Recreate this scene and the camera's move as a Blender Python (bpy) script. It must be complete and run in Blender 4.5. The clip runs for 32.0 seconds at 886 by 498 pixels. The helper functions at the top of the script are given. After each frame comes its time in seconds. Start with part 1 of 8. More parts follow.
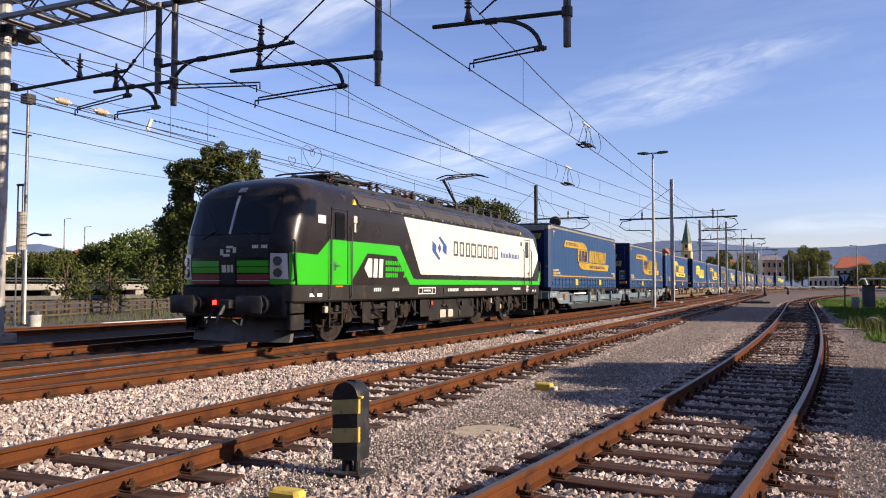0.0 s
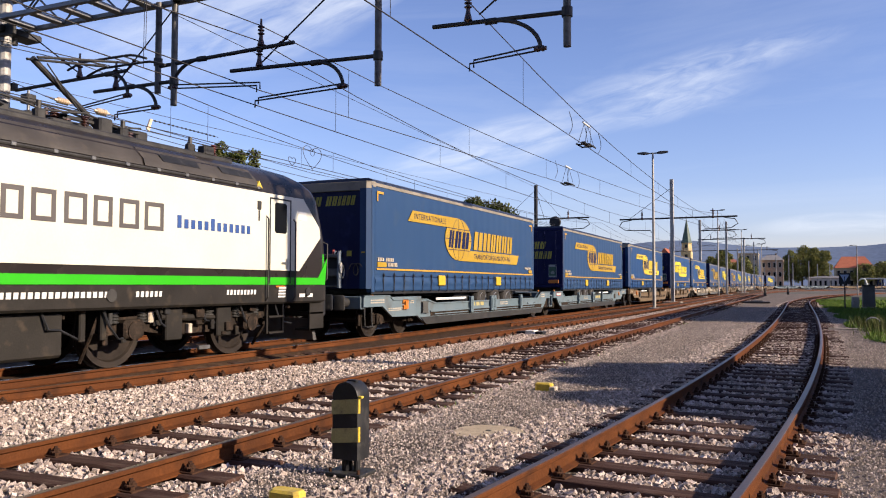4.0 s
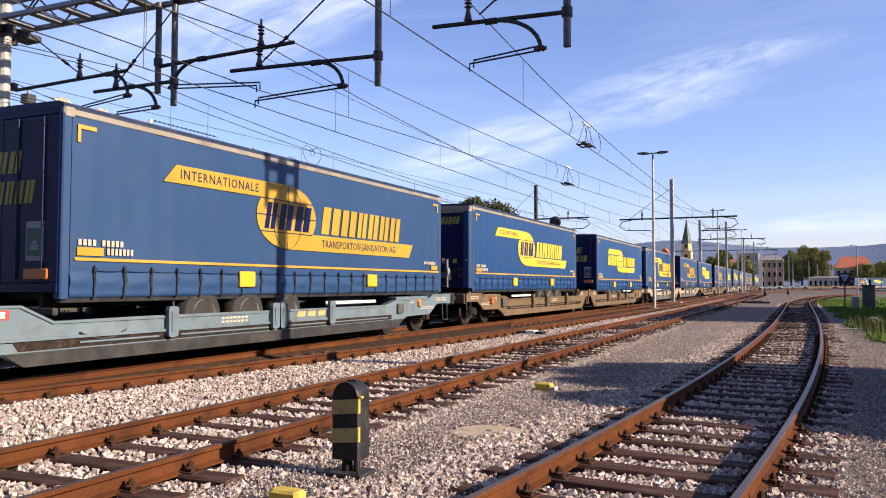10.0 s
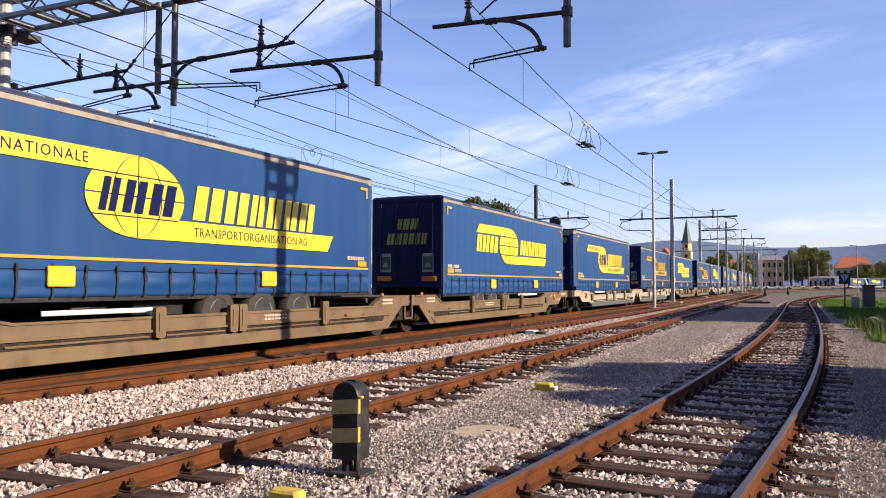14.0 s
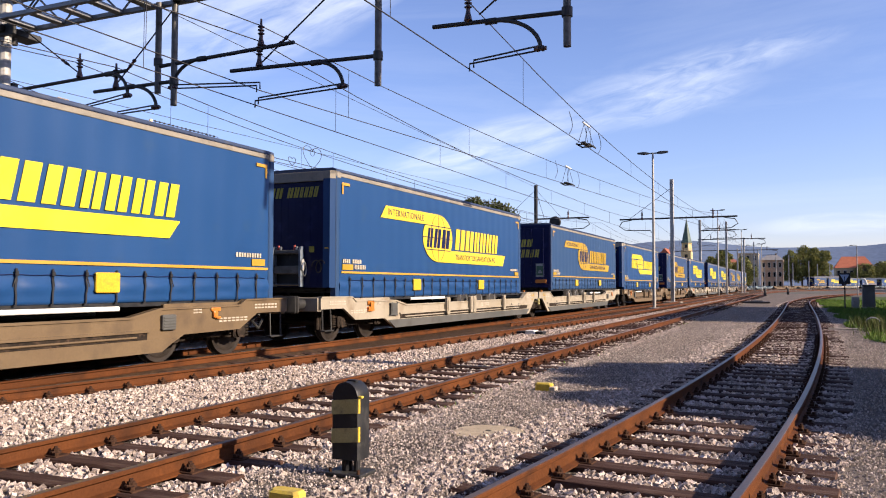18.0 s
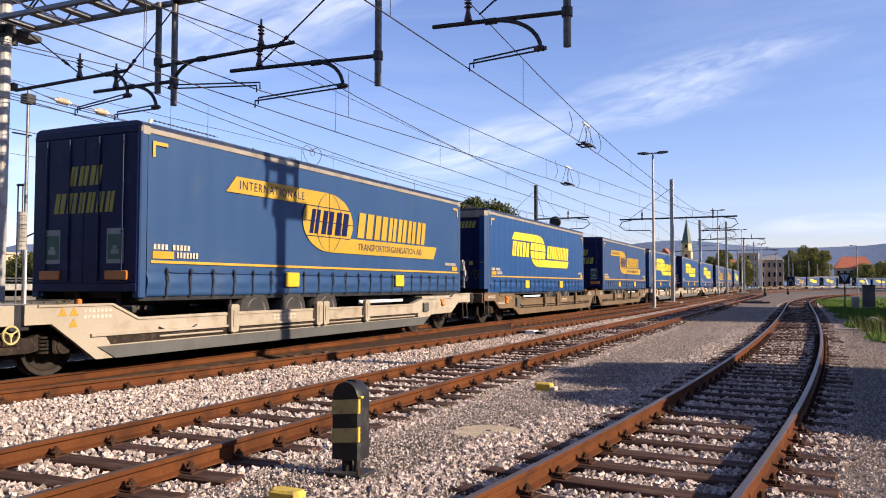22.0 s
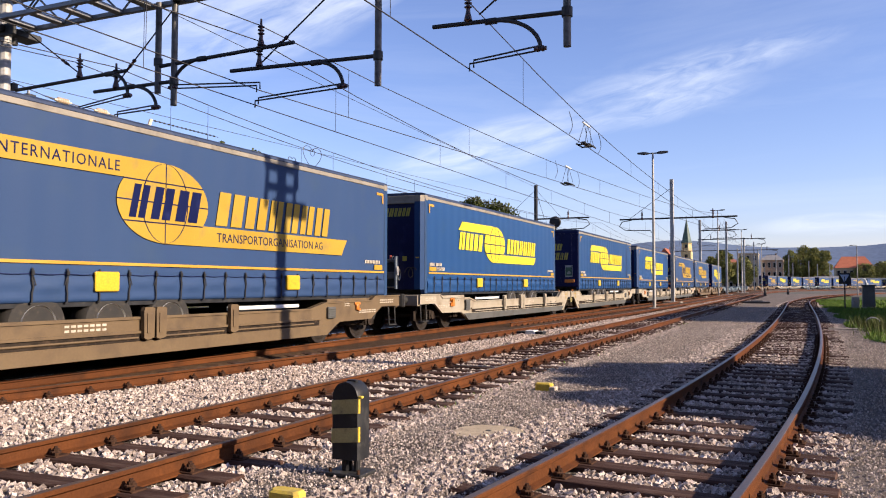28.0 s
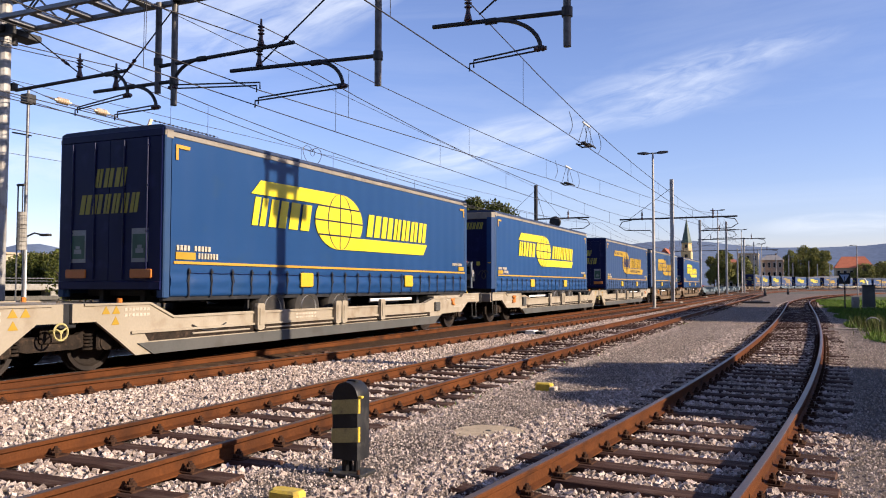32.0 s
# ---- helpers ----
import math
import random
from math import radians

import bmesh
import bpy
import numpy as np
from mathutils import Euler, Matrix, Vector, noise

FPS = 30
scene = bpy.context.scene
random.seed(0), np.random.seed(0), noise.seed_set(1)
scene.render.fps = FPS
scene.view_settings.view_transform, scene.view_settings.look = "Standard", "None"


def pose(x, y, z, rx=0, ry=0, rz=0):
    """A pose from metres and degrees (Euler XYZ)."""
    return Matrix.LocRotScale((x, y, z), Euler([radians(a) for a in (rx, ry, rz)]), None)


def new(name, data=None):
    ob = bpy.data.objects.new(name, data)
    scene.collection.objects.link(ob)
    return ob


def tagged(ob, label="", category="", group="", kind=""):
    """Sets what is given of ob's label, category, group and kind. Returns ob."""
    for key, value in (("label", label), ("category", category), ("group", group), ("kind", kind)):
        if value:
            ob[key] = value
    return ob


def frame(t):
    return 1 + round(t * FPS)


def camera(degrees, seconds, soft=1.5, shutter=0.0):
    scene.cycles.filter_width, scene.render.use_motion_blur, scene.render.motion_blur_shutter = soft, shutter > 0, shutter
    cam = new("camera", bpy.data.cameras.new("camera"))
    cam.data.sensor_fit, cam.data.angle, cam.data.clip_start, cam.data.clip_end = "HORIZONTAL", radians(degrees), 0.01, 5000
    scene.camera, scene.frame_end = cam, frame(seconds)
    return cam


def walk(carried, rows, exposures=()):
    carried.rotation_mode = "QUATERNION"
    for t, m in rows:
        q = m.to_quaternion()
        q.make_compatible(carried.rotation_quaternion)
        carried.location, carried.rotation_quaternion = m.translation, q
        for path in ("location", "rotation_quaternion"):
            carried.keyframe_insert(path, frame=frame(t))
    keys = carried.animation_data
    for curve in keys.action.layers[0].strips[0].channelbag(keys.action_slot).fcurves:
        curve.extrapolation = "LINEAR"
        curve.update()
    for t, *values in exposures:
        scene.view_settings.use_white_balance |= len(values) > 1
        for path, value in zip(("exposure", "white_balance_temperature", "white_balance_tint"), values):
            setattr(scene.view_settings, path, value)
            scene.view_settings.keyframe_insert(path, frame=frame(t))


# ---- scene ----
# camera on a tripod beside the sidings; the main line runs along +y
cam = camera(58.66, 32.0, 1.05)
CAM = pose(0, 0, 1.55, 92.58, -0.08, 24.1)
walk(cam, [(0, CAM), (32, CAM)], exposures=[(0, 0.92), (2, 0.91), (3, 0.82), (4.2, 0.9), (6, 1.01), (9, 1.12), (13, 1.13), (18, 1.09), (24, 1.07), (29, 1.04), (32, 0.98)])

# ---- light ----
SUN_EL = radians(22.4)
SUN_DIR = Vector((math.cos(SUN_EL), 0.037 * math.cos(SUN_EL), math.sin(SUN_EL))).normalized()


# cirrus: degrees to the left of the line, height, lean, half length, half height, cover, grain, from, to
CIRRUS = [(6.6, 14.6, 11, 10.5, 1.5, 0.42, 16, 0.33, 0.68), (8.2, 12.6, 11, 7.0, 1.5, 0.40, 18, 0.3, 0.66), (20.5, 10.0, 12, 9, 2.0, 0.55, 12, 0.28, 0.62), (39, 18.5, 22, 13, 4.5, 0.5, 9, 0.30, 0.68),
          (50, 8.2, 6, 9, 2.4, 0.4, 9, 0.3, 0.65), (45, 5.2, 3, 6, 1.2, 0.4, 12, 0.3, 0.6), (-2.8, 4.0, 1, 6, 0.8, 0.45, 12, 0.32, 0.6), (31, 20, 30, 9, 2.0, 0.4, 12, 0.3, 0.65),
          (75, 26, 20, 22, 7, 0.45, 6, 0.35, 0.7), (-60, 30, -10, 25, 8, 0.4, 6, 0.38, 0.72), (170, 35, 15, 30, 9, 0.4, 5, 0.38, 0.72)]


def sky_world():
    w = bpy.data.worlds.new("sky")
    w.use_nodes = True
    scene.world = w
    n, l = w.node_tree.nodes, w.node_tree.links
    bg = n["Background"]
    sky = n.new("ShaderNodeTexSky")
    sky.sky_type = "NISHITA"
    sky.sun_disc = False
    sky.sun_elevation = SUN_EL
    sky.sun_rotation = math.atan2(SUN_DIR.x, SUN_DIR.y)
    sky.air_density, sky.dust_density, sky.ozone_density = 1.0, 0.5, 4.5
    # thin cirrus, drawn out along one direction of the wind
    co = n.new("ShaderNodeTexCoord")
    mp = n.new("ShaderNodeMapping")
    mp.inputs["Rotation"].default_value = (0.25, 0.1, 0.5)
    mp.inputs["Scale"].default_value = (1.2, 3.2, 8.0)
    no = n.new("ShaderNodeTexNoise")
    no.inputs["Scale"].default_value, no.inputs["Detail"].default_value = 1.6, 9
    no.inputs["Roughness"].default_value, no.inputs["Distortion"].default_value = 0.62, 0.7
    ramp = n.new("ShaderNodeValToRGB")
    ramp.color_ramp.elements[0].position, ramp.color_ramp.elements[1].position = 0.46, 0.80
    ramp.color_ramp.elements[1].color = (0.14, 0.14, 0.14, 1)
    mix = n.new("ShaderNodeMixRGB")
    mix.inputs[2].default_value = (5.6, 5.9, 6.6, 1)
    l.new(co.outputs["Generated"], mp.inputs["Vector"])
    l.new(mp.outputs[0], no.inputs["Vector"])
    l.new(no.outputs["Fac"], ramp.inputs[0])

    def maths(op, a, b=0.0, clamp=False):
        x = n.new("ShaderNodeMath")
        x.operation, x.use_clamp = op, clamp
        for i, q in enumerate((a, b)):
            if isinstance(q, (int, float)):
                x.inputs[i].default_value = q
            else:
                l.new(q, x.inputs[i])
        return x.outputs[0]

    def along(axis):
        x = n.new("ShaderNodeVectorMath")
        x.operation = "DOT_PRODUCT"
        x.inputs[1].default_value = axis
        l.new(co.outputs["Generated"], x.inputs[0])
        return x.outputs["Value"]

    cover = ramp.outputs[0]
    for i, (left, up, lean, half_l, half_h, most, fine, lo, hi) in enumerate(CIRRUS):
        c = Vector((-math.sin(radians(left)) * math.cos(radians(up)), math.cos(radians(left)) * math.cos(radians(up)), math.sin(radians(up))))
        right = c.cross(Vector((0, 0, 1))).normalized()
        top = right.cross(c)
        a = radians(lean)
        du, dv = along(right * math.cos(a) + top * math.sin(a)), along(top * math.cos(a) - right * math.sin(a))
        gx, gy = maths("DIVIDE", du, math.sin(radians(half_l))), maths("DIVIDE", dv, math.sin(radians(half_h)))
        edge = maths("SUBTRACT", maths("SUBTRACT", 1.0, maths("MULTIPLY", gx, gx)), maths("MULTIPLY", gy, gy), True)
        edge = maths("MULTIPLY", edge, maths("GREATER_THAN", along(c), 0.0))
        xyz = n.new("ShaderNodeCombineXYZ")
        l.new(maths("MULTIPLY", du, fine), xyz.inputs[0]), l.new(maths("MULTIPLY", dv, fine * 4.0), xyz.inputs[1])
        xyz.inputs[2].default_value = 3.7 * i
        fib = n.new("ShaderNodeTexNoise")
        fib.inputs["Scale"].default_value, fib.inputs["Detail"].default_value = 1.0, 10
        fib.inputs["Roughness"].default_value, fib.inputs["Distortion"].default_value = 0.6, 0.8
        l.new(xyz.outputs[0], fib.inputs["Vector"])
        band = n.new("ShaderNodeMapRange")
        band.inputs[1].default_value, band.inputs[2].default_value, band.inputs[4].default_value = lo, hi, most
        l.new(fib.outputs["Fac"], band.inputs[0])
        cover = maths("ADD", cover, maths("MULTIPLY", edge, band.outputs[0]), True)
    l.new(cover, mix.inputs[0])
    tint = n.new("ShaderNodeMixRGB")
    tint.blend_type = "MULTIPLY"
    tint.inputs[0].default_value, tint.inputs[2].default_value = 1.0, (1.20, 0.97, 1.10, 1)
    l.new(sky.outputs[0], tint.inputs[1])
    l.new(tint.outputs[0], mix.inputs[1])
    l.new(mix.outputs[0], bg.inputs["Color"])
    bg.inputs["Strength"].default_value = 0.094


sky_world()
sun = new("sun", bpy.data.lights.new("sun", "SUN"))
sun.data.energy, sun.data.angle, sun.data.color = 5.0, radians(0.53), (1.0, 0.83, 0.655)
sun.rotation_euler = (-SUN_DIR).to_track_quat("-Z", "Y").to_euler()


# ---- materials ----
def surf(name, a, b, scale=3.0, rough=0.6, metal=0.0, bump=0.0, fine=60.0, dirt=None, amount=0.0, per=0.0, island=False, stretch=(1, 1, 1), spec=0.5, coords="Object", grain=0.55):
    """Two tones at a large scale, grain at a fine one, stains of a third colour, and relief."""
    m = bpy.data.materials.new(name)
    m.use_nodes = True
    n, l = m.node_tree.nodes, m.node_tree.links
    p = n["Principled BSDF"]
    co = n.new("ShaderNodeTexCoord")
    mp = n.new("ShaderNodeMapping")
    mp.inputs["Scale"].default_value = stretch
    l.new(co.outputs[coords], mp.inputs[0])

    def noise_node(s, d):
        t = n.new("ShaderNodeTexNoise")
        t.inputs["Scale"].default_value, t.inputs["Detail"].default_value = s, d
        l.new(mp.outputs[0], t.inputs["Vector"])
        return t

    def ramp_node(src, lo, hi):
        r = n.new("ShaderNodeMapRange")
        r.inputs[1].default_value, r.inputs[2].default_value = lo, hi
        l.new(src, r.inputs[0])
        return r.outputs[0]

    def mixed(fac, c1, c2):
        x = n.new("ShaderNodeMixRGB")
        for s, v in ((0, fac), (1, c1), (2, c2)):
            if isinstance(v, tuple):
                x.inputs[s].default_value = (*v, 1)
            elif isinstance(v, float):
                x.inputs[s].default_value = v
            else:
                l.new(v, x.inputs[s])
        return x.outputs[0]

    big, small = noise_node(scale, 4), noise_node(fine, 3)
    col = mixed(ramp_node(big.outputs["Fac"], 0.33, 0.67), a, b)
    speck = mixed(ramp_node(small.outputs["Fac"], 0.3, 0.7), (0.72, 0.72, 0.72), (1.22, 1.22, 1.22))
    mul = n.new("ShaderNodeMixRGB")
    mul.blend_type = "MULTIPLY"
    mul.inputs[0].default_value = grain
    l.new(col, mul.inputs[1]), l.new(speck, mul.inputs[2])
    col = mul.outputs[0]
    if dirt:
        st = noise_node(scale * 2.3, 6)
        f = ramp_node(st.outputs["Fac"], 0.62 - amount * 0.35, 0.78)
        col = mixed(f, col, dirt)
    if per or island:
        src = n.new("ShaderNodeNewGeometry").outputs["Random Per Island"] if island else n.new("ShaderNodeObjectInfo").outputs["Random"]
        f = n.new("ShaderNodeMapRange")
        f.inputs[3].default_value, f.inputs[4].default_value = 1 - per, 1 + per
        l.new(src, f.inputs[0])
        hs = n.new("ShaderNodeHueSaturation")
        l.new(col, hs.inputs["Color"]), l.new(f.outputs[0], hs.inputs["Value"])
        col = hs.outputs[0]
    l.new(col, p.inputs["Base Color"])
    r = n.new("ShaderNodeMapRange")
    r.inputs[3].default_value, r.inputs[4].default_value = max(0.03, rough - 0.1), min(1.0, rough + 0.1)
    l.new(big.outputs["Fac"], r.inputs[0]), l.new(r.outputs[0], p.inputs["Roughness"])
    p.inputs["Metallic"].default_value = metal
    p.inputs["Specular IOR Level"].default_value = spec
    if bump:
        bn = n.new("ShaderNodeBump")
        bn.inputs["Strength"].default_value, bn.inputs["Distance"].default_value = min(1.0, bump), 0.02
        l.new(small.outputs["Fac"], bn.inputs["Height"]), l.new(bn.outputs[0], p.inputs["Normal"])
    return m


def glass_mat(name, tint):
    m = bpy.data.materials.new(name)
    m.use_nodes = True
    p = m.node_tree.nodes["Principled BSDF"]
    p.inputs["Base Color"].default_value = (*tint, 1)
    p.inputs["Roughness"].default_value = 0.04
    p.inputs["Specular IOR Level"].default_value = 0.25
    return m


def glow_mat(name, col, strength):
    m = bpy.data.materials.new(name)
    m.use_nodes = True
    p = m.node_tree.nodes["Principled BSDF"]
    p.inputs["Base Color"].default_value = (*col, 1)
    p.inputs["Emission Color"].default_value = (*col, 1)
    p.inputs["Emission Strength"].default_value = strength
    return m


RAIL_RUST = surf("rail_rust", (0.06873, 0.0236, 0.00816), (0.1081, 0.03615, 0.0109), 1.2, 0.75, 0.1, 0.25, 45, (0.02575, 0.01142, 0.006792), 0.3, spec=0.12)
RAIL_TOP = surf("rail_top", (0.103, 0.0667, 0.0462), (0.154, 0.103, 0.0718), 1.5, 0.42, 0.6, 0.05, 40)
RAIL_BRIGHT = surf("rail_bright", (0.319, 0.319, 0.327), (0.418, 0.41, 0.403), 1.5, 0.25, 0.9)
SLEEPER = surf("sleeper_wood", (0.0376, 0.0199, 0.0152), (0.0652, 0.0354, 0.0267), 2.5, 0.9, 0, 0.5, 30, (0.117, 0.0825, 0.0657), 0.25, 0.25, stretch=(0.4, 3, 1), spec=0.12)
IRON = surf("fastening_iron", (0.0304, 0.0158, 0.0109), (0.0608, 0.0304, 0.0182), 8, 0.85, 0.2, 0.3, 60, spec=0.12)
STONE = surf("ballast_stone", (0.2788, 0.2228, 0.1923), (0.4844, 0.4081, 0.3633), 9, 0.9, 0, 0.5, 120, (0.1465, 0.08741, 0.06442), 0.12, 0.45, True, spec=0.12)
GRAIN = surf("gravel_grain", (0.275, 0.2245, 0.1975), (0.4781, 0.4108, 0.3726), 9, 0.9, 0, 0.5, 120, (0.1437, 0.08789, 0.06611), 0.12, 0.45, True, spec=0.12)
BALLAST = surf("ballast_bed", (0.0916, 0.0723, 0.0583), (0.183, 0.15, 0.124), 22, 0.95, 0, 1.0, 38, (0.0494, 0.034, 0.0259), 0.3, spec=0.12)
# Rust under the main line; along the street it paints the train's shadow.
BALLAST_RUST_SHADE = surf("rust_and_shade_ballast", (0.045, 0.026, 0.016), (0.085, 0.05, 0.03), 5, 0.95, 0, 1.0, 38, (0.03, 0.019, 0.013), 0.3, spec=0.12)
SLAB = surf("worn_pale_slab", (0.36, 0.29, 0.2), (0.44, 0.36, 0.255), 7, 0.9, 0, 0.3, 90, (0.2, 0.165, 0.125), 0.2, spec=0.12)
# Concrete darkened to carry the shade on the viaduct.
SHADED_CONCRETE = surf("shaded_concrete", (0.09, 0.085, 0.075), (0.14, 0.13, 0.115), 1.2, 0.9, 0, 0.2, 30, (0.06, 0.055, 0.045), 0.3, spec=0.12)
GRAVEL = surf("fine_gravel", (0.1104, 0.09185, 0.07745), (0.1909, 0.1559, 0.1331), 1.1, 0.95, 0, 1.0, 75, (0.06048, 0.04669, 0.04324), 0.3, spec=0.12)
EARTH = surf("earth", (0.0904, 0.0798, 0.0692), (0.138, 0.125, 0.109), 0.3, 0.95, 0, 0.5, 9, (0.0479, 0.0532, 0.0266), 0.3, spec=0.12)
CONCRETE = surf("concrete", (0.219, 0.207, 0.182), (0.304, 0.286, 0.255), 2.2, 0.9, 0, 0.25, 60, (0.122, 0.103, 0.079), 0.2, spec=0.12)
PALE_CONCRETE = surf("pale_concrete", (0.352, 0.305, 0.24), (0.444, 0.393, 0.324), 6, 0.9, 0, 0.3, 90, (0.192, 0.148, 0.106), 0.15, spec=0.12)
ASPHALT = surf("asphalt", (0.0342, 0.0342, 0.038), (0.057, 0.0555, 0.057), 1.5, 0.9, 0, 0.3, 80, spec=0.12)
GALV = surf("galvanised_steel", (0.149, 0.15, 0.151), (0.223, 0.223, 0.222), 3, 0.5, 0.75, 0.05, 60, (0.0996, 0.0828, 0.0613), 0.2)
DARK_STEEL = surf("dark_steel", (0.0287, 0.0286, 0.0289), (0.0543, 0.0517, 0.0491), 4, 0.55, 0.4, 0.05, 60, spec=0.3)
MAST = surf("pale_mast_paint", (0.27, 0.262, 0.245), (0.36, 0.35, 0.33), 2, 0.6, 0.1, 0.05, 50, (0.16, 0.135, 0.105), 0.2, spec=0.3)
WIRE = surf("copper_wire", (0.0342, 0.0304, 0.0266), (0.0456, 0.038, 0.0342), 4, 0.5, 0.5)
PALE_POLE = surf("pale_pole", (0.274, 0.262, 0.245), (0.353, 0.342, 0.319), 2, 0.6, 0.2, 0.05, 50, (0.171, 0.137, 0.103), 0.2)
INSUL = surf("insulator_brown", (0.038, 0.0152, 0.0114), (0.0608, 0.0266, 0.019), 5, 0.2)
INSUL_WHITE = surf("insulator_pale", (0.502, 0.383, 0.256), (0.62, 0.502, 0.365), 5, 0.3)
BLACK_PAINT = surf("black_paint", (0.011, 0.0115, 0.0134), (0.0213, 0.0219, 0.0243), 4, 0.5, 0, 0.05, 80, (0.0547, 0.0517, 0.0486), 0.12, spec=0.25)
YELLOW_PAINT = surf("yellow_paint", (0.517, 0.355, 0.0323), (0.549, 0.401, 0.0581), 3, 0.45, 0, 0.05, 60, (0.258, 0.181, 0.0517), 0.1)
OCHRE_PAINT = surf("faded_yellow_paint", (0.304, 0.255, 0.0973), (0.377, 0.322, 0.134), 8, 0.6, 0, 0.1, 80, (0.152, 0.122, 0.0608), 0.25)
WHITE_PAINT = surf("white_paint", (0.566, 0.559, 0.535), (0.629, 0.621, 0.598), 3, 0.5, 0, 0.02, 60)
RED_PAINT = surf("red_paint", (0.271, 0.0323, 0.0258), (0.323, 0.0452, 0.0323), 3, 0.5)
RUBBER = surf("rubber", (0.01121, 0.01013, 0.009504), (0.02488, 0.02136, 0.01808), 6, 0.85, 0, 0.2, 60, (0.0684, 0.05336, 0.04014), 0.2)
TARP = surf("blue_tarpaulin", (0.007339, 0.03846, 0.1223), (0.008976, 0.04365, 0.1355), 0.5, 0.42, 0, 0.02, 40, (0.01637, 0.04805, 0.1162), 0.03, 0.06, grain=0.1, spec=0.3)
TARP_DULL = surf("weathered_blue_tarpaulin", (0.0126, 0.04104, 0.1098), (0.01629, 0.04671, 0.1161), 0.5, 0.5, 0, 0.02, 40, (0.02718, 0.05382, 0.1062), 0.1, 0.06, grain=0.1, spec=0.3)
TARP_DUSTY = surf("dusty_blue_tarpaulin", (0.01417, 0.03781, 0.1049), (0.01748, 0.04315, 0.1113), 0.5, 0.65, 0, 0.02, 40, (0.02254, 0.0471, 0.1003), 0.25, 0.05, grain=0.12, spec=0.3)
# Blue of the print; on the trailer ends its darkness also paints their shade.
PRINT_AND_SHADE_BLUE = surf("dark_blue_print_and_end_shade", (0.00216, 0.004182, 0.03596), (0.003015, 0.006044, 0.04805), 1.2, 0.4, 0, 0.03, 20, (0.01377, 0.01861, 0.07683), 0.15, grain=0.15, spec=0.2)
LOGO_YELLOW = surf("logo_yellow", (0.53, 0.42, 0.00739), (0.555, 0.45, 0.0123), 1.5, 0.45, 0, 0.03, 30, grain=0.1)
LOGO_WARM = surf("warm_logo_yellow", (0.54, 0.37, 0.016), (0.57, 0.405, 0.024), 1.5, 0.45, 0, 0.03, 30, grain=0.1)
LOGO_FADED = surf("faded_logo_yellow", (0.30, 0.185, 0.014), (0.34, 0.215, 0.022), 1.0, 0.6, 0, 0.03, 30, (0.2, 0.145, 0.05), 0.2, grain=0.15, spec=0.3)
BLOCK_OLIVE = surf("dull_yellow_marking", (0.262, 0.228, 0.0262), (0.332, 0.289, 0.0393), 1.0, 0.6, 0, 0.03, 30, (0.14, 0.131, 0.0524), 0.2, grain=0.2)
ROOF_BLUE = surf("dusty_blue_roof_sheet", (0.022, 0.035, 0.075), (0.035, 0.052, 0.1), 1.2, 0.6, 0, 0.03, 30, (0.07, 0.075, 0.09), 0.2, grain=0.2, spec=0.25)
HITCH_GREY = surf("blue_grey_hitch_steel", (0.12, 0.15, 0.19), (0.17, 0.2, 0.24), 3, 0.5, 0.2, 0.05, 40, (0.07, 0.06, 0.05), 0.25)
NOTICE_GREY = surf("pale_notice_frame", (0.2, 0.22, 0.21), (0.26, 0.28, 0.27), 4, 0.5)
GREEN_NOTICE = surf("green_notice", (0.0228, 0.0684, 0.038), (0.038, 0.0988, 0.0608), 4, 0.5)
TRIM_BEIGE = surf("beige_rail", (0.189, 0.164, 0.127), (0.238, 0.21, 0.173), 1.5, 0.6, 0.1, 0.05, 30, (0.115, 0.0981, 0.0821), 0.3, grain=0.25)
STRIPE_ORANGE = surf("orange_stripe", (0.385, 0.198, 0.0165), (0.429, 0.236, 0.0274), 1.5, 0.5, grain=0.1)
WAG_GREY = surf("blue_grey_wagon_paint", (0.08007, 0.1176, 0.1393), (0.1082, 0.1471, 0.1706), 0.9, 0.65, 0, 0.06, 25, (0.06809, 0.06536, 0.05859), 0.3, grain=0.2)
WAG_TAN = surf("tan_wagon_paint", (0.09347, 0.05807, 0.02569), (0.1185, 0.07728, 0.03606), 0.9, 0.7, 0, 0.06, 25, (0.04997, 0.02973, 0.01435), 0.35, grain=0.25)
WAG_PALE = surf("pale_wagon_paint", (0.2448, 0.209, 0.1516), (0.2923, 0.2531, 0.194), 0.9, 0.65, 0, 0.06, 25, (0.1566, 0.109, 0.06328), 0.3, grain=0.2)
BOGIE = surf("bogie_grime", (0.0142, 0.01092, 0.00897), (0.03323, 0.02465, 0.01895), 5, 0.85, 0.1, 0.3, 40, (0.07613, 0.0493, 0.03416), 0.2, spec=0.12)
WHEEL = surf("wheel_steel", (0.01691, 0.01215, 0.00952), (0.0289, 0.02031, 0.01564), 4, 0.6, 0.5, 0.1, 40)
LOCO_GREY = surf("anthracite_paint", (0.0162, 0.0131, 0.0123), (0.0216, 0.0177, 0.0158), 1.2, 0.28, 0.0, 0.02, 30, (0.0431, 0.034, 0.0281), 0.06, spec=0.22, grain=0.12)
ROOF_PANEL = surf("dusty_roof_panel", (0.036, 0.032, 0.029), (0.052, 0.046, 0.042), 1.5, 0.55, 0, 0.04, 30, (0.07, 0.06, 0.05), 0.15, spec=0.3, grain=0.25)
ALU = surf("pale_aluminium", (0.38, 0.38, 0.38), (0.46, 0.46, 0.45), 2, 0.4, 0.4, 0.02, 40, grain=0.2)
